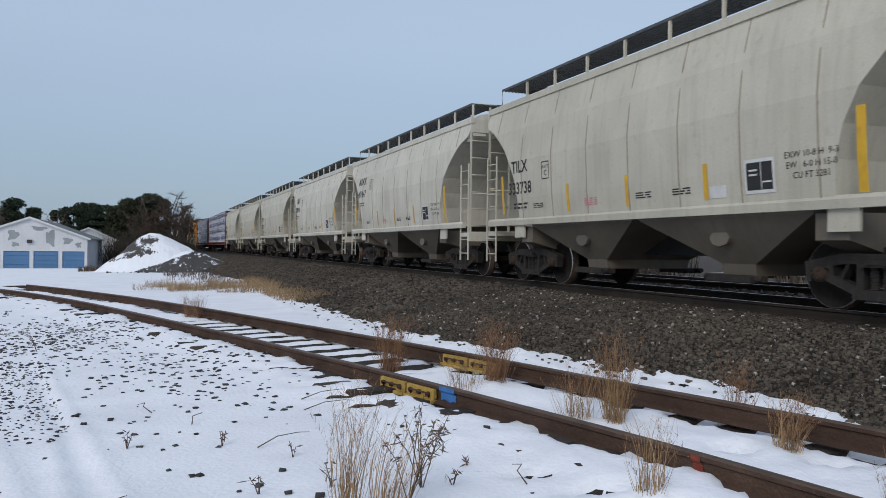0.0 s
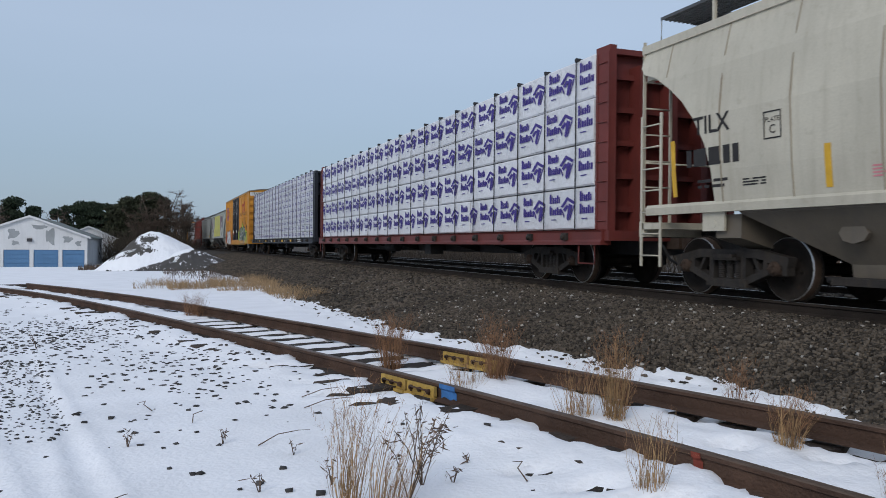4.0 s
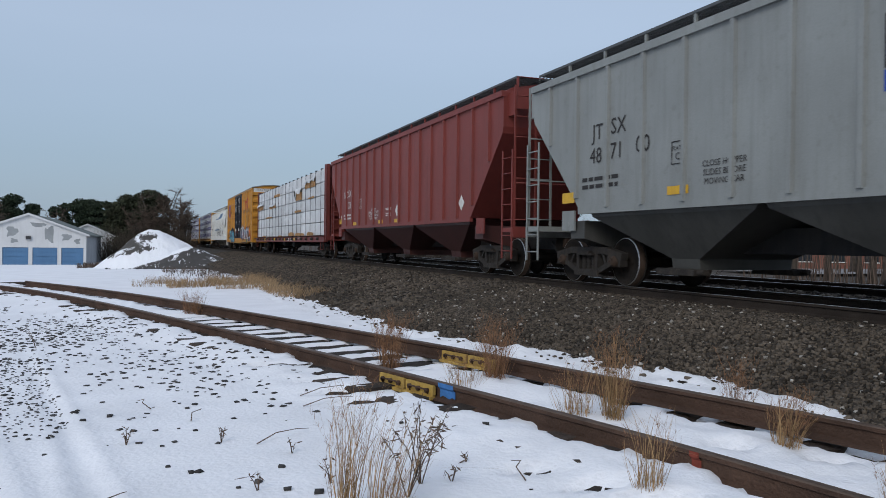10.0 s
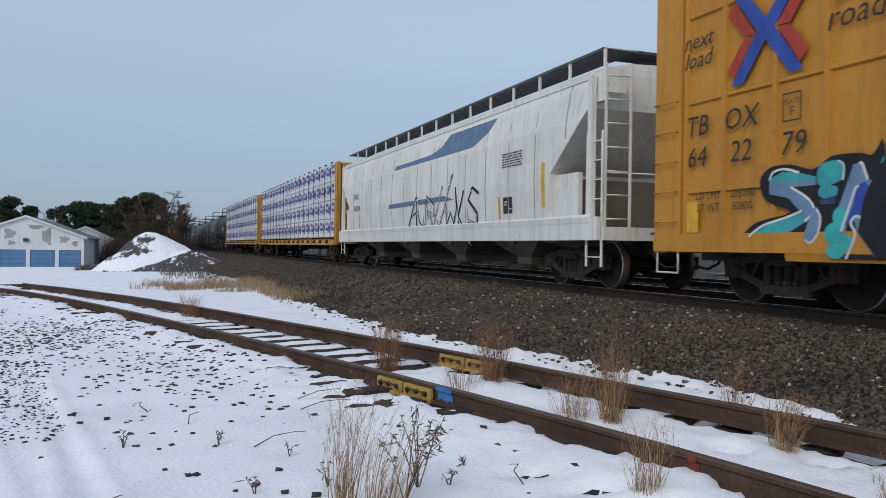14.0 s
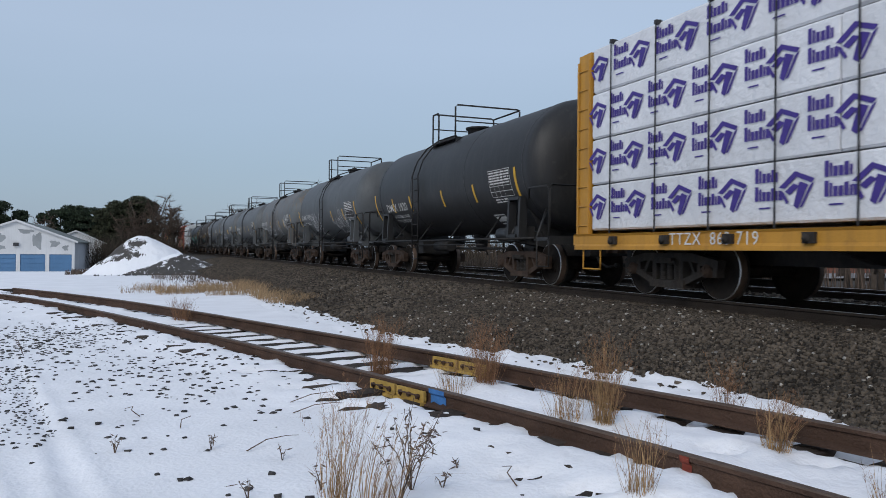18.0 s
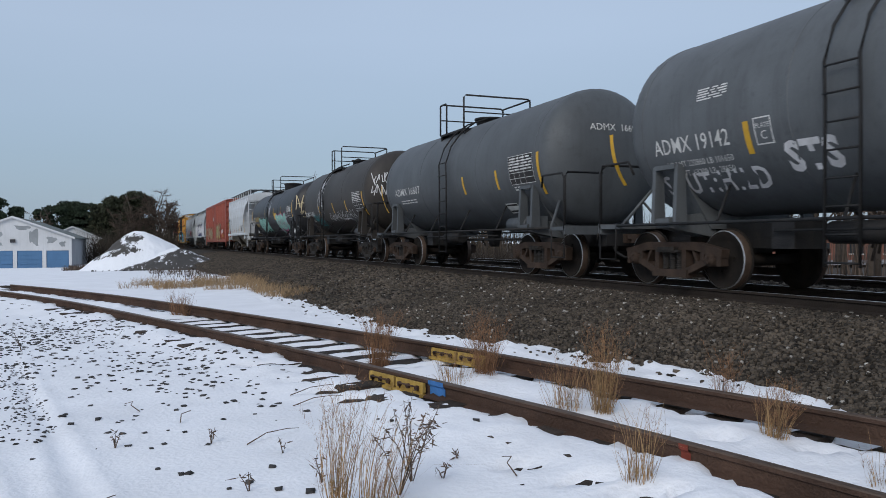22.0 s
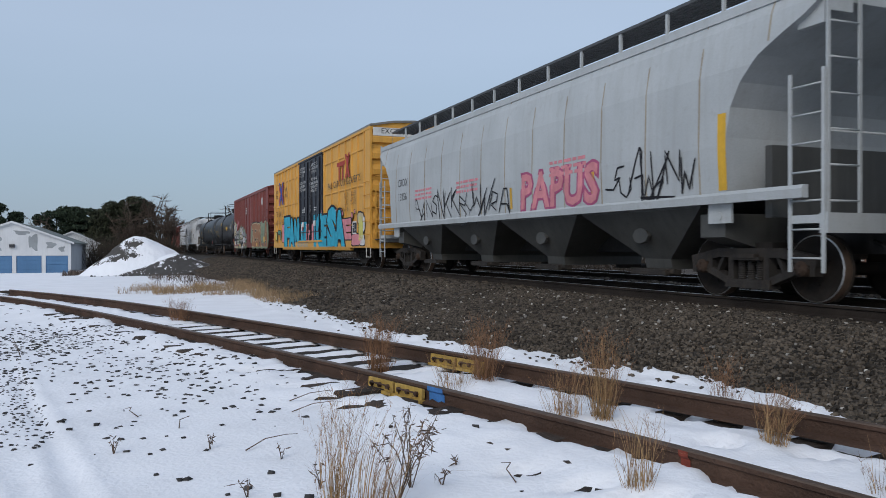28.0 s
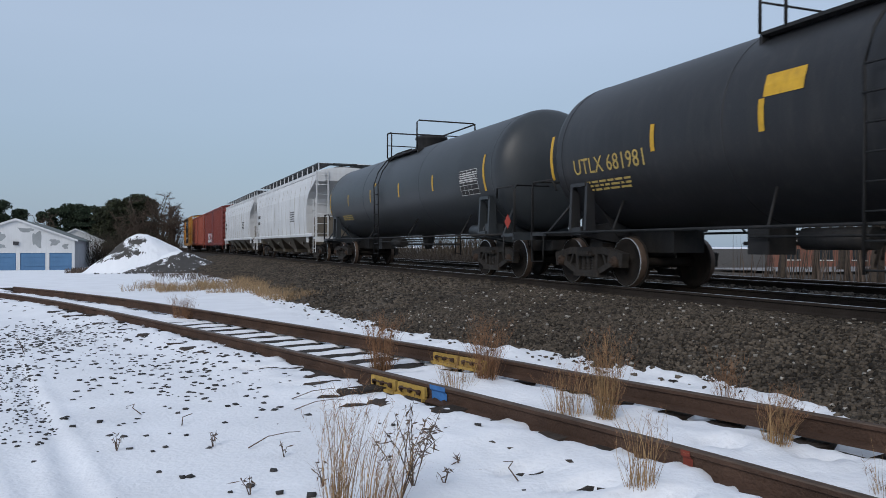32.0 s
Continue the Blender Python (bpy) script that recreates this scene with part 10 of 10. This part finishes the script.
def leaf_cloud(rng, lobes, count, size):
    """Small tilted leaves or needle sprays inside uneven lobes (centre, radii)."""
    weight = np.array([b[0] * b[1] * b[2] for _, b in lobes]) ** 0.7
    which = rng.choice(len(lobes), count, p=weight / weight.sum())
    c, rad = np.array([a for a, _ in lobes])[which], np.array([b for _, b in lobes])[which]
    d = rng.normal(size=(count, 3))
    d /= np.linalg.norm(d, axis=1)[:, None]
    p = c + d * rad * rng.uniform(0.45, 1.04, (count, 1))
    u = rng.normal(size=(count, 3))
    u /= np.linalg.norm(u, axis=1)[:, None]
    w = np.cross(u, rng.normal(size=(count, 3)))
    w /= np.linalg.norm(w, axis=1)[:, None]
    s = rng.uniform(size * 0.5, size * 1.3, (count, 1))
    q = np.stack([p - u * s, p + w * s * 0.55, p + u * s, p - w * s * 0.55], 1).reshape(-1, 3)
    g = Geo()
    g.v = [tuple(v) for v in q]
    g.f = [(4 * i, 4 * i + 1, 4 * i + 2, 4 * i + 3) for i in range(count)]
    g.m, g.smooth = [0] * count, [False] * count
    return g


def evergreen(x, y, base, high, wide, material, label, seed, count=2600, round_top=True, size=0.34):
    rng, r = np.random.default_rng(seed), random.Random(seed)
    ob = thing("evergreen_tree", label, "tree", "evergreen trees", at=pose(x, y, base))
    part("trunk", Geo().tube([(0, 0, -0.3), (0.1, 0.05, high * 0.4), (0, 0.1, high * 0.9)], 0.24, 8, True, 0.05), M_BARK, ob)
    lobes = []
    for k in range(34):
        f = r.uniform(0.10, 0.94)
        reach = wide * (math.sin(math.pi * min(1, f * 0.85 + 0.12)) ** 0.6 if round_top else (1 - f) * 0.9 + 0.08)
        a = r.uniform(0, 6.3)
        lobes.append(((reach * 0.62 * math.cos(a), reach * 0.62 * math.sin(a), high * f), (wide * r.uniform(0.30, 0.55), wide * r.uniform(0.30, 0.55), high * r.uniform(0.045, 0.085))))
        if k < 7:
            part("limb", Geo().tube([(0, 0, high * f * 0.9), lobes[-1][0]], 0.07, 5, True, 0.02), M_BARK, ob)
    tagged(part("crown", leaf_cloud(rng, lobes, count, size), material, ob, fix=False), kind="stuff")
    return ob


def bare_tree(x, y, base, high, wide, label, seed, twigs=900, brush=0, low=0.25, thick=0.03, limbs=14):
    """Trunk, limbs, and fans of thin twigs."""
    r = random.Random(seed)
    ob = thing("bare_tree", label, "tree", "bare trees", at=pose(x, y, base))
    part("trunk", Geo().tube([(0, 0, -0.3), (0.15, 0.1, high * 0.25), (0.05, -0.1, high * 0.5)], high * 0.022, 8, True, high * 0.012), M_BARK, ob)
    tips, forks = [], []
    for k in range(limbs):
        a, f = r.uniform(0, 6.3), r.uniform(low, 0.5)
        p0 = Vector((0.08, 0, high * f))
        p2 = Vector((wide * r.uniform(0.4, 0.9) * math.cos(a), wide * r.uniform(0.4, 0.9) * math.sin(a), high * r.uniform(0.55, 0.93)))
        p1 = p0.lerp(p2, 0.5) + Vector((0, 0, -high * 0.04))
        part("limb", Geo().tube([p0, p1, p2], high * 0.009, 5, True, high * 0.003), M_BARK, ob)
        tips += [(p1, p2)] * 2
        for j in range(5):              # finer branches that fan out from the limb
            s0 = p0.lerp(p2, r.uniform(0.35, 1.0))
            s1 = s0 + Vector((r.gauss(0, 1), r.gauss(0, 1), r.uniform(-0.2, 1.0))).normalized() * high * r.uniform(0.08, 0.20)
            forks.append((s0, s1))
            tips += [(s0, s1)] * 2
    g = Geo()
    for s0, s1 in forks:
        n = (s1 - s0).cross(Vector((r.gauss(0, 1), r.gauss(0, 1), r.gauss(0, 1)))).normalized() * high * 0.003
        m = s0.lerp(s1, 0.5) + Vector((0, 0, high * 0.008))
        g.add([s0 - n, s0 + n, m + n * 0.7, m - n * 0.7, s1], [(0, 1, 2, 3), (3, 2, 4)])
    for k in range(twigs):
        a, b = r.choice(tips)
        p = a.lerp(b, r.uniform(0.1, 1.0))
        d = (b - a).normalized() * r.uniform(0.3, 1.0) + Vector((r.gauss(0, 0.75), r.gauss(0, 0.75), r.uniform(-0.25, 0.9)))
        d = d.normalized() * high * r.uniform(0.03, 0.09)
        q = p + d
        n = d.cross(Vector((r.gauss(0, 1), r.gauss(0, 1), r.gauss(0, 1)))).normalized() * thick
        bend = Vector((r.gauss(0, 0.1), r.gauss(0, 0.1), 0.1)) * high * 0.05
        m = p.lerp(q, 0.5) + bend * 0.3
        g.add([p - n, p + n, m + n * 0.6, m - n * 0.6, q], [(0, 1, 2, 3), (3, 2, 4)])
    for k in range(brush):
        a = r.uniform(0, 6.3)
        rr = wide * math.sqrt(r.random())
        p = Vector((rr * math.cos(a), rr * math.sin(a), 0))
        q = p + Vector((r.gauss(0, 0.4), r.gauss(0, 0.4), high * r.uniform(0.2, 0.55)))
        n = Vector((r.gauss(0, 1), r.gauss(0, 1), 0)).normalized() * thick * 1.2
        g.add([p - n, p + n, q], [(0, 1, 2)])
    tagged(part("twigs", g, M_TWIG, ob, fix=False), kind="stuff")
    return ob


# evergreens behind the garages, and the thicket that hides the track's bend
evergreen(-18.9, 131, -1.4, 9.6, 3.1, M_NEEDLE, "dark pine with an uneven top behind the garages", 1, 10000, False, 0.22)
evergreen(-16.3, 132, -1.4, 8.4, 2.3, M_NEEDLE, "smaller dark pine behind the garages", 2, 7000, False, 0.22)
for k, (x, h, w) in enumerate(((-14.2, 8.6, 2.2), (-12.2, 9.9, 3.0), (-10.0, 10.3, 3.3), (-7.6, 10.1, 3.1), (-5.2, 9.4, 3.2), (-3.0, 9.7, 3.3), (-0.6, 10.2, 3.3), (1.6, 10.4, 3.0))):
    evergreen(x, 149 + (k % 3), -1.5, h, w, M_NEEDLE, "broad dark pine behind the shed", 3 + k, 11000, True, 0.21)
evergreen(-3.6, 118, -1.4, 8.6, 2.5, M_OLIVE, "olive-green evergreen at the edge of the thicket", 16, 10000, True, 0.18)
evergreen(-1.5, 116, -1.4, 9.6, 2.9, M_OLIVE, "dense olive-green evergreen in the thicket", 17, 13000, True, 0.18)
evergreen(0.9, 115, -1.4, 10.1, 3.1, M_OLIVE, "dense olive-green evergreen in the thicket", 18, 13000, True, 0.18)
bare_tree(1.6, 111, -1.3, 10.2, 3.2, "bare brown tree with brush at its foot beside the track", 9, 5200, 700, 0.1, 0.012)
bare_tree(3.4, 110, -1.3, 9.9, 2.6, "bare brown tree with brush at its foot beside the track", 10, 5600, 700, 0.1, 0.012)
bare_tree(4.6, 108, -1.2, 9.2, 2.0, "slender bare brown tree beside the track", 11, 5000, 600, 0.1, 0.012)
bare_tree(-0.9, 110, -1.3, 8.4, 2.8, "bare brown tree with brush at its foot beside the track", 13, 3600, 600, 0.1, 0.014)
bare_tree(-14.4, 146, -1.5, 8.8, 2.4, "bare grey tree at the edge of the pines", 14, 700)
bare_tree(-21.5, 128, -1.4, 9.8, 2.6, "bare grey tree behind the garages", 12, 700)
for k, (x, y, h) in enumerate(((24, 112, 13), (19.5, 150, 13), (33, 120, 13), (40, 70, 12), (46, 42, 11), (36, 30, 9), (30, 24, 8), (26.5, 21.5, 7), (31, 30.5, 8), (28, 27.5, 7), (42, 36, 9), (52, 30, 10), (44, 24, 9), (60, 52, 12), (38, 90, 12), (29, 62, 9))):
    bare_tree(x, y, -0.9, h, h * 0.32, "bare winter tree on the far side of the tracks", 30 + k, 600, 30, 0.2, 0.03, 8)


def brush(name, boxes, per, high, material, label, seed, width=0.02, bent=0.18):
    """Upright dead stems and blades, joined in one mesh."""
    r, g = random.Random(seed), Geo()
    for x0, x1, y0, y1 in boxes:
        for k in range(int(per * (x1 - x0) * (y1 - y0))):
            x, y = r.uniform(x0, x1), r.uniform(y0, y1)
            if noise.noise(Vector((x * 0.5, y * 0.5, seed))) < -0.05:
                continue
            z = land_z(x, y)
            h = high * r.uniform(0.4, 1.0)
            lean = Vector((r.gauss(0, bent), r.gauss(0, bent), 0)) * h
            n = Vector((r.gauss(0, 1), r.gauss(0, 1), 0)).normalized() * width
            p, m, q = Vector((x, y, z - 0.02)), Vector((x, y, z + h * 0.55)) + lean * 0.4, Vector((x, y, z + h)) + lean
            g.add([p - n, p + n, m + n * 0.7, m - n * 0.7, q], [(0, 1, 2, 3), (3, 2, 4)])
    return solo(name, g, material, label, "brush", kind="stuff", fix=False)


M_BRUSH = mat("dark_brush", (0.045, 0.036, 0.029), 0.95, 0, 0.3, 2, None, 0, None, 0, 20, per_island=0.4)
M_THICKET = mat("brown_thicket", (0.060, 0.048, 0.036), 0.95, 0, 0.3, 2, None, 0, None, 0, 20, per_island=0.4)
brush("thicket", ((-5.2, 4.9, 102.5, 108),), 90, 5.2, M_THICKET, "dense brown thicket behind the heap of gravel", 12, 0.018, 0.28)
brush("far_brush", ((18.0, 21.5, -12, 13.5), (18.0, 21.5, 25.5, 80), (21.5, 28, 34, 95), (26, 34, -6, 20)), 30, 2.2, M_BRUSH, "dark tangled brush along the far side of the tracks", 3, 0.030, 0.65)
brush("far_woods", ((36, 41, -30, 27), (36, 41, 49, 120), (60, 68, -40, 45), (60, 68, 82, 160)), 4, 6.0, M_THICKET, "distant belt of bare brown woods beyond the tracks", 15, 0.05, 0.3)
brush("far_brush", ((18.0, 21, -60, -12), (19, 26, 17, 30)), 5, 0.6, M_BRUSH, "thin dark brush along the far side of the tracks", 4, 0.03)

# a low brick building beyond the far trees
M_BRICKWALL = mat("far_brick", (0.22, 0.10, 0.075), 0.9, 0, 0.2, 1.5, None, 0.2, None, 0.2, 12)
M_GLASSDARK = mat("dark_window_glass", (0.03, 0.035, 0.04), 0.15, 0, 0.1, 2, None, 0, None, 0, spec=0.5)
house = thing("brick_building", "low brick building with a snow-covered roof behind bare trees", "building", at=pose(78, 66, -1.0, 0, 0, -40))
part("wall", Geo().box(-9, 9, -4, 4, -0.3, 3.0), M_BRICKWALL, house)
part("roof", Geo().prism([(-9.4, 3.0), (9.4, 3.0), (9.4, 3.15), (0, 4.4), (-9.4, 3.15)], -4.4, 4.4, "y"), M_SNOW, house)
for k in range(5):
    w = part("window", Geo().box(-7.5 + 3.4 * k, -6.1 + 3.4 * k, -4.06, -3.98, 1.0, 2.2), M_GLASSDARK, house)
    part("sill", Geo().box(-7.6 + 3.4 * k, -6.0 + 3.4 * k, -4.14, -4.0, 0.88, 1.0), M_WHITE, w)


# ---- dry grass and weeds ----
def clump(x, y, z, count, high, spread, lean_all, label, seed, haze=0, material=None, width=0.0024, name="dry_grass_clump"):
    """Dry grass: curved blades that fan out, broken ones near the ground, culms with feathery heads."""
    r = random.Random(seed)
    ob = thing(name, label, "dry grass", "dry grass clumps", at=pose(x, y, z))
    g, h_ = Geo(), Geo()
    for k in range(int(count * 1.7)):
        a, q = r.uniform(0, 6.3), spread * math.sqrt(r.random()) * 0.8
        p = Vector((q * math.cos(a), q * math.sin(a), -0.03))
        h = high * (r.uniform(0.25, 0.6) if k % 3 == 0 else r.uniform(0.6, 1.0))
        lean = Vector((r.gauss(0, 0.13) + lean_all, r.gauss(0, 0.13), 0)) * h + p * 0.7
        bow = Vector((r.gauss(0, 0.05), r.gauss(0, 0.05), 0)) * h
        n = Vector((r.gauss(0, 1), r.gauss(0, 1), 0)).normalized() * width * r.uniform(0.5, 1.3)
        broken = r.random() < 0.10

        def along(f):
            c = p + lean * (f ** 1.7) + bow * math.sin(3.1 * f) + Vector((0, 0, h * f * (1 - 0.10 * f)))
            if broken and f > 0.55:
                c += Vector((lean.x + 0.2 * h * (1 if k % 2 else -1), lean.y, -h * 0.9)) * (f - 0.55)
            return c
        vs = []
        for i, f in enumerate((0, 0.2, 0.4, 0.6, 0.8, 1.0)):
            w = n * (1 - 0.8 * i / 5)
            vs += [along(f) - w, along(f) + w]
        g.add(vs, [(2 * i, 2 * i + 1, 2 * i + 3, 2 * i + 2) for i in range(5)])
        if not broken and r.random() < haze:
            for j in range(20):            # feathery seed head
                c = along(r.uniform(0.62, 1.08))
                d = Vector((r.gauss(0, 0.028), r.gauss(0, 0.028), r.uniform(0.0, 0.06)))
                m = Vector((r.gauss(0, 1), r.gauss(0, 1), 0)).normalized() * 0.0013
                h_.add([c - m, c + m, c + d], [(0, 1, 2)])
    tagged(part("blades", g, material or M_STRAW, ob, fix=False), kind="stuff")
    if h_.v:
        tagged(part("seed_heads", h_, M_STRAWRED, ob, fix=False), kind="stuff")
    return ob


CL = "clump of tall straw-coloured dry grass standing in snow"
clump(2.54, 8.19, 0.05, 140, 0.78, 0.14, 0.03, "clump of tall reddish dry grass between the siding rails", 1, 0.75, M_STRAWRED)
clump(2.87, 6.86, 0.06, 60, 0.46, 0.20, 0.0, "thin pale dry grass between the siding rails", 2, 0.3)
clump(3.28, 7.04, 0.07, 130, 0.80, 0.13, 0.03, "clump of tall reddish dry grass by the far siding rail", 3, 0.8, M_STRAWRED)
clump(3.26, 5.44, 0.06, 60, 0.58, 0.18, 0.0, "thin straw-coloured dry grass between the siding rails", 4, 0.45)
clump(3.45, 5.19, 0.06, 110, 0.86, 0.10, 0.03, CL, 5, 0.8)
clump(4.36, 4.84, 0.07, 45, 0.66, 0.08, 0.03, CL, 6, 0.8, M_STRAWRED)
clump(4.07, 4.03, 0.07, 80, 0.52, 0.10, 0.10, CL, 7, 0.6)
clump(1.02, 4.05, -0.01, 60, 0.90, 0.07, 0.05, "tall thin dry grass standing in the snow", 8, 0.35)
clump(1.22, 3.95, -0.01, 60, 0.72, 0.12, 0.22, "tall thin dry grass standing in the snow", 9, 0.2)
clump(2.69, 3.68, 0.05, 46, 0.62, 0.10, 0.03, "thin dry grass beside the near siding rail", 10, 0.2)
clump(0.80, 14.96, 0.02, 120, 0.62, 0.16, 0.02, "clump of reddish dry grass beside the siding", 11, 0.7, M_STRAWRED)
clump(3.86, 3.02, 0.05, 40, 0.42, 0.12, 0.1, "short dry grass between the siding rails", 12, 0.2)


def weed(x, y, high, seed, label, stems=6, leaves=26):
    """A dead weed: dark bent stems with dry leaves and seed spikes."""
    r = random.Random(seed)
    ob = thing("dead_weed", label, "weed", "dead weeds", at=pose(x, y, -0.01))
    for k in range(stems):
        a = r.uniform(0, 6.3)
        tip = Vector((math.cos(a) * high * 0.35, math.sin(a) * high * 0.35, high * r.uniform(0.6, 1.0)))
        pts = [Vector((0, 0, 0)), tip * 0.5 + Vector((0, 0, high * 0.12)), tip]
        s = part("stem", Geo().tube(pts, 0.004, 4, True, 0.0018), M_WEED, ob)
        g = Geo()
        for j in range(leaves):
            f = r.uniform(0.3, 1.0)
            c = pts[0].lerp(pts[1], f * 2) if f < 0.5 else pts[1].lerp(pts[2], f * 2 - 1)
            d = Vector((r.gauss(0, 0.02), r.gauss(0, 0.02), r.gauss(-0.005, 0.015)))
            n = Vector((r.gauss(0, 1), r.gauss(0, 1), r.gauss(0, 1))).normalized() * 0.006
            g.add([c, c + d * 0.6 + n, c + d * 1.3, c + d * 0.6 - n], [(0, 1, 2, 3)])
        tagged(part("dry_leaves", g, M_WEED, s, fix=False), kind="stuff")
    return ob


weed(1.40, 4.15, 0.62, 1, "dark dead weed with curled leaves in the snow")
weed(1.55, 4.35, 0.50, 2, "dark dead weed with curled leaves in the snow")
for k, (x, y, h) in enumerate(((0.62, 4.55, 0.14), (0.52, 5.75, 0.16), (0.95, 5.3, 0.12), (1.75, 4.35, 0.13), (-0.12, 5.9, 0.14), (1.05, 4.55, 0.16), (2.0, 4.7, 0.12), (-1.35, 11.5, 0.3))):
    weed(x, y, h, 3 + k, "small dead weed poking through the snow", 3, 6)
for k, (x, y, a, n) in enumerate(((0.75, 5.6, 30, 0.5), (-0.25, 4.4, 60, 0.35), (0.05, 7.1, 110, 0.3), (1.35, 7.15, 20, 0.6), (1.30, 6.75, 15, 0.55), (2.15, 4.15, 75, 0.35), (0.35, 6.5, 70, 0.3))):
    r = random.Random(k)
    t = solo("fallen_twig", Geo().tube([(0, 0, 0.01), (n * 0.4, 0.03, 0.05), (n * 0.7, -0.02, 0.06), (n, 0.02, 0.03)], 0.005, 5, True, 0.002), M_WEED, "thin dark twig lying on the snow", "twig", "fallen twigs", at=pose(x, y, land_z(x, y), 0, 0, a))

# low dry grass between the siding and the ballast
M_PALESTRAW = mat("pale_dry_grass", (0.34, 0.235, 0.135), 0.95, 0, 0.3, 3, None, 0, None, 0, 20, per_island=0.35)
brush("low_dry_grass", ((-0.4, 1.2, 25.8, 28.5), (0.6, 2.4, 24.6, 28), (2.0, 4.2, 24.0, 28.5), (3.4, 5.0, 27.5, 31.5), (3.2, 4.6, 20, 24)), 240, 0.34, M_PALESTRAW, "low pale dry grass tufts in the snow", 8, 0.006, 0.5)
brush("dark_stubble", ((0.8, 5.0, 29, 48),), 24, 0.34, M_TWIG, "thin dark weed stubble in the snow", 14, 0.008, 0.4)
brush("low_dry_grass", ((-5.5, -3.2, 76, 84), (-4.6, -2.6, 60, 72)), 22, 0.45, M_TWIG, "dry weeds in front of the garages", 9, 0.03)


# ---- motion ----
# small changes of pace: seconds, metres that the train lags behind an even roll
LAG = ((0, -0.03), (1, 0.23), (2, 0.18), (3, 0.12), (6, -0.18), (7, 0.04), (8, 0.17), (9, -0.01), (10, 0.15), (11, 0.06), (12, -0.13), (13, 0.06), (14, 0.09),
       (17, 0.27), (18, 0.05), (19, -0.19), (20, 0.0), (21, 0.01), (22, -0.13), (23, 0.03), (24, 0.0), (25, -0.13), (28, 0.10), (29, -0.04), (30, 0.10), (31, 0.19), (32, -0.21))


def gone(t):
    """How far the train has rolled past its place at 16 s: slowing gently."""
    u = (t - 16) / 16
    return 16 * (16.88665 * u - 0.440245 * u * u + 0.117126 * u ** 3) - lerp_steps(t, LAG)


def motions():
    for ob, place in TRAIN:
        walk(ob, [(t, pose(MAIN_X, place - gone(t), RAIL_Z - GEAR)) for t in range(33)])
    # wheels roll while their car is close enough to show it
    for ob, rest, place in SPIN:
        rows, turn, last = [(0.0, rest)], 0.0, None
        for k in range(1, 32 * FPS):
            t = k / FPS
            y = place - gone(t)
            if -2.0 < y < 34.0:
                if last is None:
                    rows.append(((k - 1) / FPS, rest))
                turn += math.degrees((gone(t) - gone((k - 1) / FPS)) / WHEEL_R)
                rows.append((t, rest @ pose(0, 0, 0, turn % 360)))
                last = rest @ pose(0, 0, 0, turn % 360)
        rows.append((32.0, last or rest))
        walk(ob, rows)


motions()
